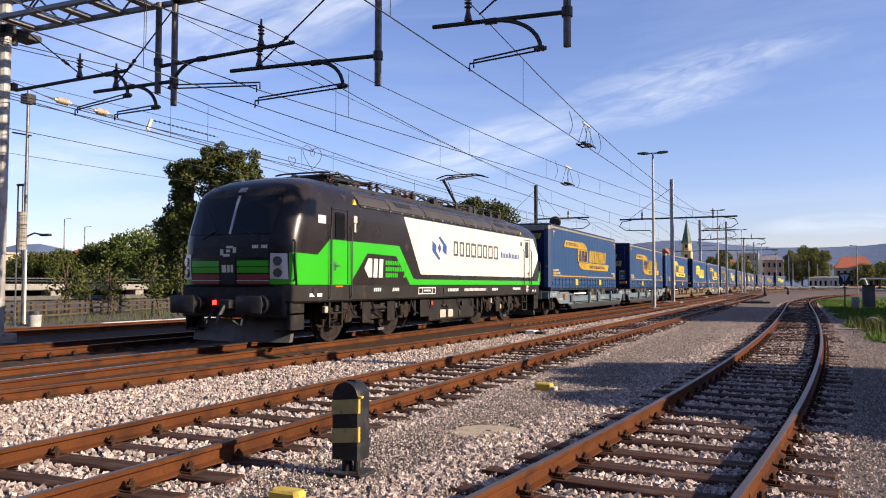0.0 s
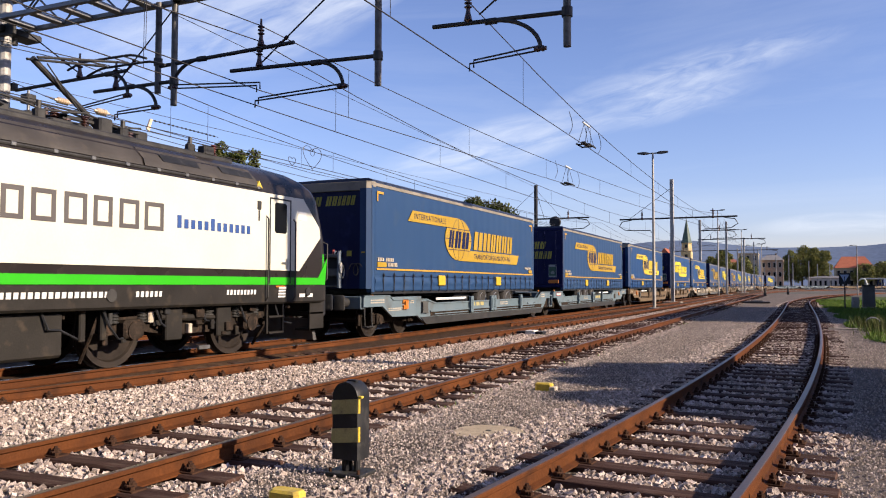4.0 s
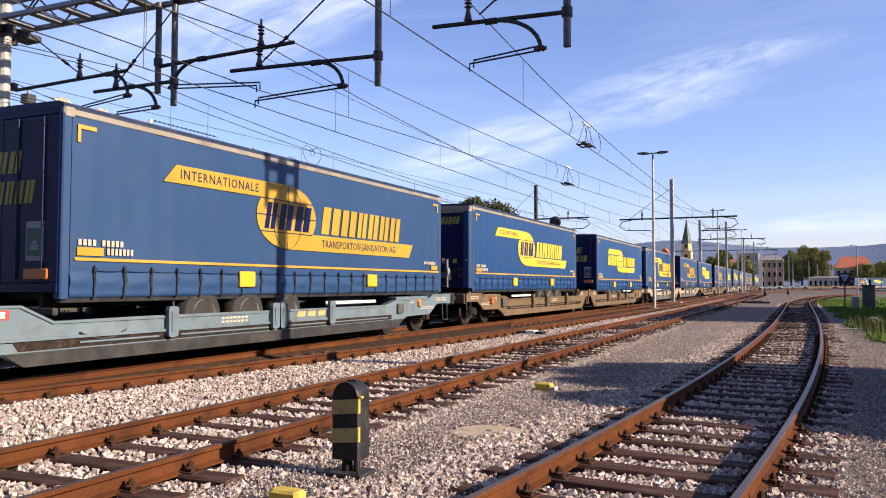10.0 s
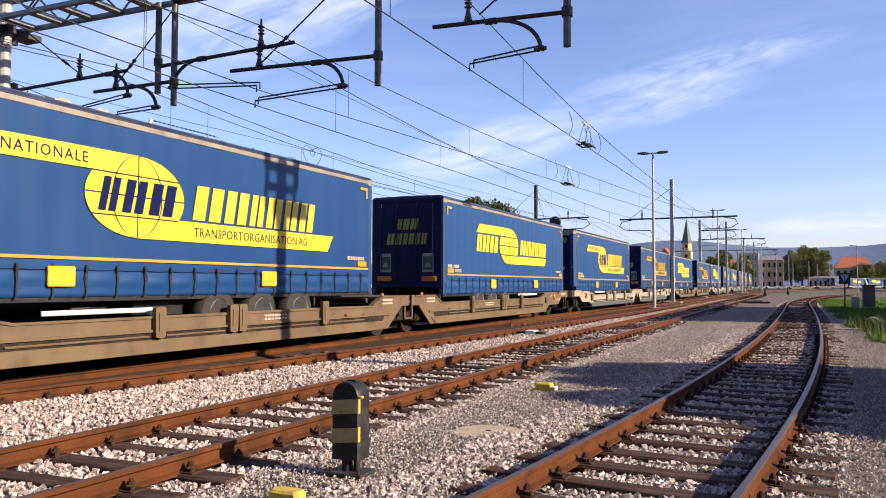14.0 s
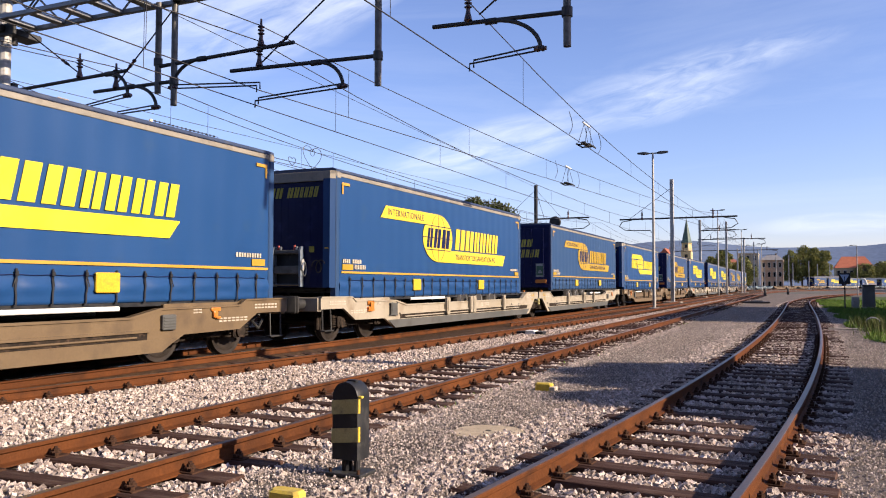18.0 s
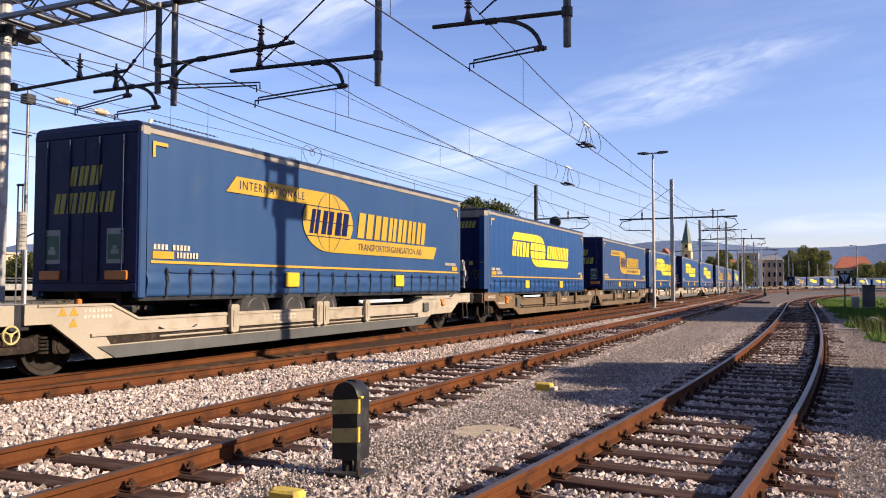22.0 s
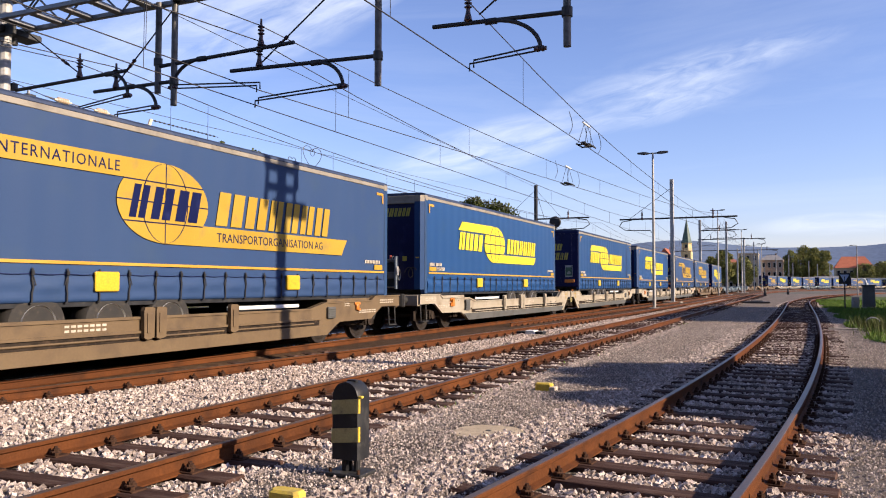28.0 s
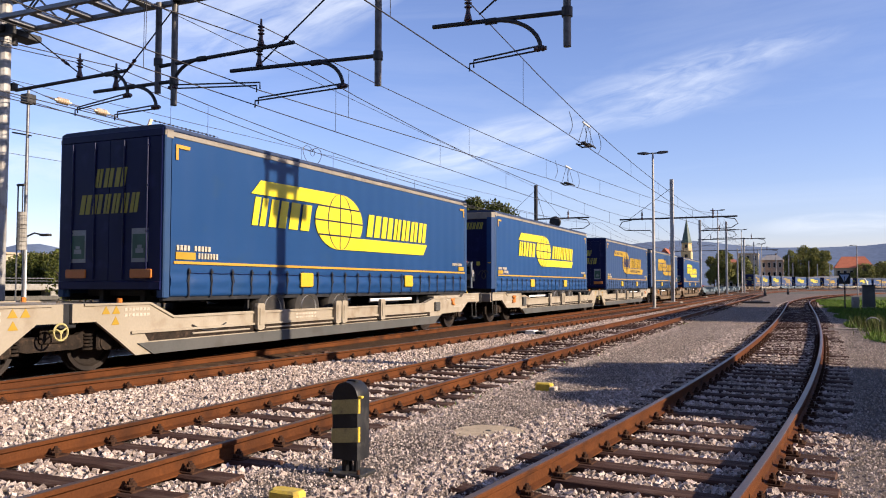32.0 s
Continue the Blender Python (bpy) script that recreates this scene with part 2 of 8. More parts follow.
RIM = surf("pale_wheel_rim", (0.46, 0.45, 0.43), (0.54, 0.53, 0.51), 3, 0.4, 0.2, 0.02, 40, (0.25, 0.21, 0.17), 0.2)
LOCO_FRAME = surf("frame_grey_paint", (0.0163, 0.0146, 0.0125), (0.0239, 0.021, 0.0182), 2, 0.55, 0.1, 0.05, 40, (0.0539, 0.041, 0.0292), 0.15, spec=0.2)
LOCO_GREEN = surf("bright_green_paint", (0.0245, 0.322, 0.00699), (0.0266, 0.342, 0.00839), 1.5, 0.32, 0, 0.02, 30, grain=0.12)
LOCO_WHITE = surf("cream_white_paint", (0.524, 0.507, 0.42), (0.559, 0.542, 0.454), 1.2, 0.35, 0, 0.02, 30, grain=0.12)
EMBLEM_BLUE = surf("emblem_blue", (0.0247, 0.0642, 0.207), (0.0272, 0.0689, 0.222), 2, 0.4)
EMBLEM_GREY = surf("emblem_grey", (0.0684, 0.0608, 0.057), (0.076, 0.0684, 0.0646), 2, 0.45)
GLASS = glass_mat("dark_glass", (0.006, 0.007, 0.009))
RED_LAMP = glow_mat("red_tail_light", (0.9, 0.03, 0.02), 3.0)
ORANGE_PLASTIC = surf("orange_plastic", (0.418, 0.129, 0.0152), (0.471, 0.152, 0.0228), 3, 0.4)
FLAP_YELLOW = surf("yellow_flap", (0.5, 0.307, 0.0116), (0.523, 0.337, 0.0175), 3, 0.45, 0, 0.05, 40, (0.291, 0.169, 0.0291), 0.1)
CHROME = surf("bright_metal", (0.376, 0.376, 0.376), (0.445, 0.445, 0.437), 4, 0.3, 0.9)
BARK = surf("bark", (0.076, 0.057, 0.0418), (0.129, 0.0988, 0.076), 4, 0.95, 0, 0.6, 20, spec=0.12)
LEAF = surf("leaf_green", (0.0676, 0.0948, 0.0199), (0.0993, 0.126, 0.0289), 1.2, 0.6, 0, 0, 20, (0.0993, 0.108, 0.0271), 0.2, 0.35, True, spec=0.12)
LEAF_DARK = surf("dark_leaf_green", (0.042, 0.054, 0.0115), (0.068, 0.077, 0.0165), 1.2, 0.6, 0, 0, 20, (0.0938, 0.0777, 0.0209), 0.2, 0.35, True, spec=0.12)
LEAF_PALE = surf("pale_leaf_green", (0.0543, 0.0642, 0.0148), (0.0793, 0.0865, 0.0247), 1.2, 0.6, 0, 0, 20, (0.0839, 0.0741, 0.0247), 0.2, 0.35, True, spec=0.12)
LEAF_FAR = surf("far_leaf_green", (0.12, 0.13, 0.036), (0.19, 0.185, 0.052), 0.4, 0.6, 0, 0, 20, (0.2, 0.17, 0.06), 0.25, 0.3, True, spec=0.12)
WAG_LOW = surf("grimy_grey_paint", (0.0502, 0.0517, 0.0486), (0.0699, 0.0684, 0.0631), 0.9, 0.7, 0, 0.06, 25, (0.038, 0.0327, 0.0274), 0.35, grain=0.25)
TUBE_GREY = surf("stained_tube_steel", (0.076, 0.0722, 0.0684), (0.129, 0.122, 0.114), 3, 0.55, 0.5, 0.05, 60, (0.057, 0.0418, 0.0304), 0.3)
GRASS = surf("grass", (0.0655, 0.122, 0.0157), (0.105, 0.174, 0.0262), 0.7, 0.7, 0, 0, 20, (0.174, 0.166, 0.0524), 0.25, 0.35, True, spec=0.12)
TURF = surf("turf", (0.0456, 0.076, 0.0153), (0.076, 0.106, 0.0266), 0.8, 0.95, 0, 0.8, 25, (0.122, 0.106, 0.0532), 0.3, spec=0.12)
WOOD = surf("weathered_wood", (0.0675, 0.0513, 0.0339), (0.0923, 0.072, 0.0489), 3, 0.85, 0, 0.3, 40, spec=0.12)
PLASTER_YELLOW = surf("yellow_plaster", (0.471, 0.365, 0.167), (0.517, 0.41, 0.213), 1, 0.9)
PLASTER = surf("pale_plaster", (0.348, 0.286, 0.194), (0.415, 0.347, 0.243), 0.5, 0.9, spec=0.12)
PLASTER_ROSE = surf("rose_plaster", (0.287, 0.201, 0.145), (0.332, 0.243, 0.175), 0.5, 0.9)
ROOF_RED = surf("red_roof_tile", (0.304, 0.0836, 0.038), (0.38, 0.114, 0.0532), 0.8, 0.85, 0, 0.4, 8)
ROOF_GREY = surf("grey_roof", (0.152, 0.144, 0.144), (0.213, 0.205, 0.198), 0.8, 0.8)
COPPER_GREEN = surf("green_copper", (0.0266, 0.057, 0.0418), (0.0418, 0.076, 0.057), 1.5, 0.6)
# Distance haze is mixed into this blue.
HILL = surf("hazy_forest_hill", (0.102, 0.14, 0.214), (0.121, 0.159, 0.234), 0.004, 1.0, 0, 0, 0.05, spec=0.12)
WHITE_WALL = surf("white_wall", (0.377, 0.371, 0.353), (0.426, 0.42, 0.401), 0.5, 0.9)


# ---- mesh helpers: every shape is a pair (verts, faces) ----
def box(x0, x1, y0, y1, z0, z1):
    v = [(x, y, z) for z in (z0, z1) for x, y in ((x0, y0), (x1, y0), (x1, y1), (x0, y1))]
    return v, [(3, 2, 1, 0), (4, 5, 6, 7), (0, 1, 5, 4), (1, 2, 6, 5), (2, 3, 7, 6), (3, 0, 4, 7)]


def rbox(x0, x1, y0, y1, z0, z1, r=0.01, ax=2):
    """A box whose edges along one axis and whose rims are chamfered."""
    lo, hi = [x0, y0, z0], [x1, y1, z1]
    i, j = [k for k in range(3) if k != ax]
    r = min(r, *[(hi[k] - lo[k]) * 0.45 for k in range(3)])

    def ring(inset, level):
        a0, a1, b0, b1 = lo[i] + inset, hi[i] - inset, lo[j] + inset, hi[j] - inset
        pts = [(a0 + r, b0), (a1 - r, b0), (a1, b0 + r), (a1, b1 - r), (a1 - r, b1), (a0 + r, b1), (a0, b1 - r), (a0, b0 + r)]
        out = []
        for a, b in pts:
            p = [0, 0, 0]
            p[i], p[j], p[ax] = a, b, level
            out.append(tuple(p))
        return out

    return loft([ring(r * 0.6, lo[ax]), ring(0, lo[ax] + r * 0.6), ring(0, hi[ax] - r * 0.6), ring(r * 0.6, hi[ax])])


def loft(rings, cap=True, closed=True):
    v, f, n = [], [], len(rings[0])
    for r in rings:
        v += r
    for k in range(len(rings) - 1):
        for i in range(n if closed else n - 1):
            j = (i + 1) % n
            f.append((k * n + i, k * n + j, (k + 1) * n + j, (k + 1) * n + i))
    if cap:
        f += [tuple(range(n))[::-1], tuple((len(rings) - 1) * n + i for i in range(n))]
    return v, f


def prism_x(pts, x0, x1):
    """A polygon in (y, z), extruded along x."""
    return loft([[(x0, y, z) for y, z in pts], [(x1, y, z) for y, z in pts]])


def prism_y(pts, y0, y1):
    """A polygon in (x, z), extruded along y."""
    return loft([[(x, y0, z) for x, z in pts], [(x, y1, z) for x, z in pts]])


def disc_x(cx, cy, cz, r, t, n=24, r2=None):
    """A disc or drum whose axis is x, from cx to cx + t."""
    r2 = r if r2 is None else r2
    return loft([[(cx, cy + r * math.cos(2 * math.pi * i / n), cz + r * math.sin(2 * math.pi * i / n)) for i in range(n)],
                 [(cx + t, cy + r2 * math.cos(2 * math.pi * i / n), cz + r2 * math.sin(2 * math.pi * i / n)) for i in range(n)]])


def rod(a, b, r, n=8, r2=None):
    """A round bar from a to b."""
    a, b = Vector(a), Vector(b)
    d = (b - a).normalized()
    u = d.orthogonal().normalized()
    w = d.cross(u)
    r2 = r if r2 is None else r2
    ring = lambda c, q: [tuple(c + q * (math.cos(2 * math.pi * i / n) * u + math.sin(2 * math.pi * i / n) * w)) for i in range(n)]
    return loft([ring(a, r), ring(b, r2)])


def tube(pts, r, n=6):
    """A round bar along a bent line."""
    pts = [Vector(p) for p in pts]
    rings, u = [], None
    for k, p in enumerate(pts):
        d = (pts[min(k + 1, len(pts) - 1)] - pts[max(k - 1, 0)]).normalized()
        u = (d.orthogonal() if u is None else u - d * u.dot(d)).normalized()
        w = d.cross(u)
        rings.append([tuple(p + r * (math.cos(2 * math.pi * i / n) * u + math.sin(2 * math.pi * i / n) * w)) for i in range(n)])
    return loft(rings)


def lathe(profile, n=24, axis="z"):
    """A profile of (radius, height), turned about an axis."""
    rings = []
    for r, h in profile:
        ring = [(r * math.cos(2 * math.pi * i / n), r * math.sin(2 * math.pi * i / n)) for i in range(n)]
        rings.append([(a, b, h) if axis == "z" else (h, a, b) for a, b in ring])
    return loft(rings)


def moved(g, x=0, y=0, z=0, rx=0, ry=0, rz=0):
    m = pose(x, y, z, rx, ry, rz)
    return [tuple(m @ Vector(p)) for p in g[0]], g[1]


def mirrored(g):
    """The same shape on the other side of a vehicle, turned half round."""
    return [(-x, -y, z) for x, y, z in g[0]], g[1]


def mesh(name, geos, material, smooth=None):
    v, f = [], []
    for gv, gf in geos if isinstance(geos, list) else [geos]:
        k = len(v)
        v += gv
        f += [tuple(i + k for i in q) for q in gf]
    me = bpy.data.meshes.new(name)
    me.from_pydata(v, [], f)
    me.materials.append(material)
    bm = bmesh.new()
    bm.from_mesh(me)
    bmesh.ops.recalc_face_normals(bm, faces=bm.faces)
    bm.to_mesh(me)
    bm.free()
    if smooth:
        me.shade_smooth()
        me.set_sharp_from_angle(angle=radians(smooth))
    return me


def part(name, geos, material, parent=None, label="", smooth=None, at=None):
    me = geos if isinstance(geos, bpy.types.Mesh) else mesh(name, geos, material, smooth)
    ob = new(name, me)
    ob.parent = parent
    if at is not None:
        ob.matrix_basis = at
    return tagged(ob, label) if label else ob


def each(name, geos, material, parent=None, label="", smooth=None, at=None, key=None):
    """Alike pieces, every one a part of its own."""
    return [part(name, shared((key, i), lambda: mesh(name, g, material, smooth)) if key else g, material, parent, label, smooth, at) for i, g in enumerate(geos)]


def thing(name, label, category, at=None, group="", kind=""):
    ob = new(name)
    if at is not None:
        ob.matrix_basis = at
    return tagged(ob, label, category, group, kind)


MESHES = {}


def shared(key, make):
    if key not in MESHES:
        MESHES[key] = make()
    return MESHES[key]


def lettering(name, text, size, material, spacing=1.0, shear=0.0):
    """Words in the built-in font as a thin mesh in the (y, z) plane that reads from the +x side, its lower left at the origin."""
    cu = bpy.data.curves.new(name, "FONT")
    cu.body, cu.size, cu.extrude, cu.space_character, cu.shear, cu.resolution_u = text, size, 0.002, spacing, shear, 2
    ob = bpy.data.objects.new(name, cu)
    scene.collection.objects.link(ob)
    me = bpy.data.meshes.new_from_object(ob.evaluated_get(bpy.context.evaluated_depsgraph_get()))
    bpy.data.objects.remove(ob)
    me.transform(Matrix(((0, 0, 1, 0), (1, 0, 0, 0), (0, 1, 0, 0), (0, 0, 0, 1))))
    me.materials.clear()
    me.materials.append(material)
    return me


def stuff_mesh(name, v, f, material):
    me = bpy.data.meshes.new(name)
    me.from_pydata(v, [], f)
    me.materials.append(material)
    return me


# ---- ground ----
def sheet(name, label, material, xs, ys, height, kind="structure", category="ground"):
    v = [(x, y, height(x, y)) for y in ys for x in xs]
    n = len(xs)
    f = [(j * n + i, j * n + i + 1, (j + 1) * n + i + 1, (j + 1) * n + i) for j in range(len(ys) - 1) for i in range(n - 1)]
    return tagged(new(name, stuff_mesh(name, v, f, material)), label, category, "", kind)


def steps(a, b, n):
    return [a + (b - a) * i / n for i in range(n + 1)]


def wavy(x, y, a=0.02):
    return a * noise.noise((x * 0.6, y * 0.6, 0.3)) + a * 0.5 * noise.noise((x * 2.1, y * 2.1, 5.3))


RT = 0.17  # height of the rail heads


def ground_z(x, y):
    # lower than the beds everywhere, rising a little to the street on the far side
    return -0.06 + min(0.25, max(0, (-x - 22) * 0.06)) - (0.0 if abs(x) < 400 else 0.5)


sheet("ground", "dusty brown earth and gravel of a railway yard", EARTH, [-4500, -1500, -600, -200, -80, -40, -30, -27, -24, -22, -18, -10, 0, 6, 12, 30, 80, 300, 1200, 4500],
      [-1500, -300, -60, -10, 0, 20, 40, 80, 150, 300, 600, 1200, 2500, 4900], ground_z)


def track_c(y):
    return -5.35 + (max(0, y - 150) ** 2 / 720)


def track_a(y):
    return -11.13 + (max(0, y - 200) ** 2 / 720)


def track_d(y):
    return 0.15 - 2.0 * math.exp(-y / 12.5) + (max(0, y - 62) ** 2 / 740)


def turnout_x(y):
    # leaves the main line and swings over towards the second track
    return -10.0 + 2.62 * (1 - math.exp(-max(0, y - 3) / 15.0)) - (0.0 if y > 3 else (3 - y) * 0.05)


def bed(name, label, material, left, right, y0, y1, z, step=1.0, amp=0.02, cols=8):
    ys = steps(y0, y1, int((y1 - y0) / step))
    v = [(left(y) + (right(y) - left(y)) * i / cols, y, z + wavy(left(y) + (right(y) - left(y)) * i / cols, y, amp) - (0.07 if i in (0, cols) else 0)) for y in ys for i in range(cols + 1)]
    n = cols + 1
    f = [(j * n + i, j * n + i + 1, (j + 1) * n + i + 1, (j + 1) * n + i) for j in range(len(ys) - 1) for i in range(cols)]
    return tagged(new(name, stuff_mesh(name, v, f, material)), label, "ground", "", "structure")


bed("gravel_path", "grey fine gravel path trodden flat between the tracks", GRAVEL, lambda y: -4.2, lambda y: track_d(y) - 1.0, -8, 150, -0.012, 0.5, 0.006, 24)
bed("gravel_verge", "grey fine gravel beside the curved siding", GRAVEL, lambda y: track_d(y) + 1.0, lambda y: track_d(y) + 6, -8, 90, -0.012, 0.5, 0.006, 24)
bed("ballast_main_line", "rust-stained dark ballast under the main line", BALLAST_RUST_SHADE, lambda y: track_a(y) - 2.9, lambda y: max(track_a(y) + 1.25, turnout_x(y) + 0.35 if y > 16 else -99), -25, 320, 0.035, 0.8, 0.012, 12)
bed("ballast_between", "pale crushed stone ballast between the lines", BALLAST, lambda y: track_a(y) + 1.1, lambda y: track_c(y) - 0.3, -25, 320, -0.035, 0.8, 0.010, 28)
bed("ballast_second_track", "pale crushed stone ballast between rusty rails", BALLAST, lambda y: track_c(y) - 0.4, lambda y: track_c(y) + 1.35, -25, 300, -0.035, 0.8, 0.018, 8)
bed("ballast_siding", "pale crushed stone ballast of the curved siding", BALLAST, lambda y: track_d(y) - 1.45, lambda y: track_d(y) + 1.35, -8, 170, -0.035, 0.6, 0.018, 10)
# The dark tone here stands in for the shadow that the train throws.
bed("ballast_far_track", "ballast of the tracks along the street, darkened for the train shadow", BALLAST_RUST_SHADE, lambda y: -23.6, lambda y: -14.0, -25, 260, -0.005, 1.5, 0.02, 10)


# ---- tracks ----
RAIL_PROFILE = [(-0.062, 0), (0.062, 0), (0.062, 0.012), (0.012, 0.030), (0.010, 0.105), (0.035, 0.122), (0.036, 0.146), (0.028, 0.154), (-0.028, 0.154), (-0.036, 0.146), (-0.035, 0.122), (-0.010, 0.105), (-0.012, 0.030), (-0.062, 0.012)]


def rail_geo(fx, y0, y1, step, top=RT):
    ys = steps(y0, y1, max(1, int((y1 - y0) / step)))
    rings = []
    for y in ys:
        s = (fx(y + 0.1) - fx(y - 0.1)) / 0.2
        k = math.sqrt(1 + s * s)
        rings.append([(fx(y) + px / k, y - px * s / k, top - 0.154 + pz) for px, pz in RAIL_PROFILE])
    return loft(rings)


def head_geo(fx, y0, y1, step, top=RT):
    ys = steps(y0, y1, max(1, int((y1 - y0) / step)))
    rings = []
    for y in ys:
        rings.append([(fx(y) + px, y, top + pz) for px, pz in ((-0.03, -0.001), (0.03, -0.001), (0.022, 0.0025), (-0.022, 0.0025))])
    return loft(rings)


FASTENING = None


def fastening_mesh():
    g = [rbox(-0.17, 0.17, -0.075, 0.075, 0.0, 0.022, 0.006), rbox(-0.105, -0.055, -0.05, 0.05, 0.02, 0.055, 0.01), rbox(0.055, 0.105, -0.05, 0.05, 0.02, 0.055, 0.01),
         rod((-0.085, 0, 0.02), (-0.085, 0, 0.095), 0.016, 6), rod((0.085, 0, 0.02), (0.085, 0, 0.095), 0.016, 6),
         rod((-0.085, 0, 0.055), (-0.085, 0, 0.075), 0.03, 6), rod((0.085, 0, 0.055), (0.085, 0, 0.075), 0.03, 6),
         rod((-0.135, 0.04, 0.02), (-0.135, 0.04, 0.05), 0.02, 6), rod((0.135, -0.04, 0.02), (0.135, -0.04, 0.05), 0.02, 6)]
    return mesh("fastening", g, IRON)


FASTENING = fastening_mesh()
SLEEPER_MESHES = []
for k in range(4):
    rr = random.Random(40 + k)
    g = rbox(-1.27 + rr.uniform(-0.04, 0.04), 1.27 + rr.uniform(-0.04, 0.04), -0.125, 0.125, -0.14, 0.02, 0.02, 0)
    SLEEPER_MESHES.append(mesh("sleeper", ([(x, y + rr.uniform(-0.008, 0.008), z + rr.uniform(-0.006, 0.006)) for x, y, z in g[0]], g[1]), SLEEPER))


def track(label, fx, y0, y1, near0, near1, gauge=0.7525, step=1.0, top=None, bolts=26):
    t = thing("railway_track", label, "railway track", kind="structure")
    for side in (-1, 1):
        r = part("rail", rail_geo(lambda y: fx(y) + side * gauge, y0, y1, step), RAIL_RUST, t, "rusty brown steel rail", 40)
        part("rail_head", head_geo(lambda y: fx(y) + side * gauge, y0, y1, step), top or RAIL_TOP, r, "worn running surface of the rail")
    y, i, rest = y0 + 0.3, 0, []
    rr = random.Random(int(abs(fx(0)) * 100))
    while y < y1:
        ang = -math.degrees(math.atan((fx(y + 0.2) - fx(y - 0.2)) / 0.4))
        if near0 <= y <= near1:
            s = part("sleeper", SLEEPER_MESHES[i % 4], None, t, at=pose(fx(y), y, rr.uniform(-0.008, 0.01), 0, 0, ang + rr.uniform(-1, 1)))
            if y < bolts:
                for side in (-1, 1):
                    part("fastening", FASTENING, None, s, at=pose(side * gauge, 0, 0.012))
        elif y < 130:
            rest.append(moved(box(-1.27, 1.27, -0.125, 0.125, -0.1, 0.02), fx(y), y, 0, 0, 0, ang))
            for side in (-1, 1):
                rest.append(moved(box(-0.12, 0.12, -0.07, 0.07, 0.02, 0.08), fx(y) + side * gauge, y, 0))
        y += 0.62
        i += 1
    if rest:
        tagged(part("far_sleepers", rest, SLEEPER, t), kind="stuff")
    return t


track("main line track with worn steel rails under the train", track_a, -25, 320, -2, 45, top=RAIL_BRIGHT, bolts=0)
track("rusty straight siding track on dark wooden sleepers", track_c, -25, 300, 0, 50)
track("rusty curved siding track on dark wooden sleepers", track_d, -6, 170, 1, 50)


def extra_rail(name, label, fx, y0, y1, fast=True):
    t = thing(name, label, "rail", kind="structure")
    r = part("rail", rail_geo(fx, y0, y1, 0.8), RAIL_RUST, t, "", 40)
    part("rail_head", head_geo(fx, y0, y1, 0.8), RAIL_TOP, r)
    y = y0 + 0.4
    while fast and y < min(y1, 60):
        part("fastening", FASTENING, None, t, at=pose(fx(y), y, 0.01, 0, 0, -10))
        y += 0.62


extra_rail("turnout_rail", "rusty turnout rail beside the main line", turnout_x, -12, 120)
extra_rail("turnout_rail", "rusty inner rail of the diverging track", lambda y: turnout_x(y) - 1.505, 27, 120)
for x, fan in ((-14.62, 0.0), (-16.12, 0.0), (-19.0, -2.8), (-20.5, -2.8)):
    extra_rail("siding_rail", "rusty rail of the tracks along the street", lambda y, x=x, fan=fan: x + fan * math.exp(-max(0, y) / 40), -20, 200, x == -14.62)


# loose stones of the beds, where the camera stands near
def stones(name, label, spots, smin, smax, material, seed):
    rng = np.random.default_rng(seed)
    base = np.array([(x, y, z) for z in (-1, 1) for x, y in ((-1, -1), (1, -1), (1, 1), (-1, 1))], float)
    quads = np.array([(3, 2, 1, 0), (4, 5, 6, 7), (0, 1, 5, 4), (1, 2, 6, 5), (2, 3, 7, 6), (3, 0, 4, 7)])
    n = len(spots)
    sp = np.array(spots)
    size = rng.uniform(smin, smax, (n, 1, 1)) * 0.5
    pts = base[None] * rng.uniform(0.45, 1.0, (n, 8, 3)) * rng.uniform(0.65, 1.15, (n, 1, 3)) * size
    q = rng.normal(size=(n, 4))
    q /= np.linalg.norm(q, axis=1, keepdims=True)
    w, x, y, z = q.T
    rot = np.stack([1 - 2 * (y * y + z * z), 2 * (x * y - z * w), 2 * (x * z + y * w), 2 * (x * y + z * w), 1 - 2 * (x * x + z * z), 2 * (y * z - x * w),
                    2 * (x * z - y * w), 2 * (y * z + x * w), 1 - 2 * (x * x + y * y)], 1).reshape(n, 3, 3)
    pts = np.einsum("nij,nkj->nki", rot, pts) + sp[:, None, :]
    faces = (quads[None] + 8 * np.arange(n)[:, None, None]).reshape(-1, 4)
    me = bpy.data.meshes.new(name)
    me.from_pydata(pts.reshape(-1, 3).tolist(), [], faces.tolist())
    me.materials.append(material)
    return tagged(new(name, me), label, "stones", "", "stuff")


SET_STONES = ((-2.98, 7.84, 0.37), (-3.40, 11.35, 0.24), (-3.32, 4.72, 0.2), (-3.36, 5.66, 0.2))  # x, y and radius kept free of grains


def strew(rng, left, right, y0, y1, per, z, clear=(), free=()):
    out = []
    y = y0
    while y < y1:
        dens = per * min(1.0, (9.0 / max(4.0, y)) ** 1.1)
        w = right(y) - left(y)
        for _ in range(int(dens * w * 0.25) + 1):
            x, yy = left(y) + w * rng.random(), y + 0.25 * rng.random()
            if any(abs(x - c(yy)) < 0.075 for c in clear) or any((x - a) ** 2 + (yy - b) ** 2 < r * r and rng.random() < 0.97 for a, b, r in free):
                continue
            out.append((x, yy, z + rng.uniform(-0.025, 0.02) + wavy(x, yy, 0.018)))
        y += 0.25
    return out


rg = random.Random(7)
CR = [lambda y: track_c(y) - 0.7525, lambda y: track_c(y) + 0.7525]
DR = [lambda y: track_d(y) - 0.7525, lambda y: track_d(y) + 0.7525]


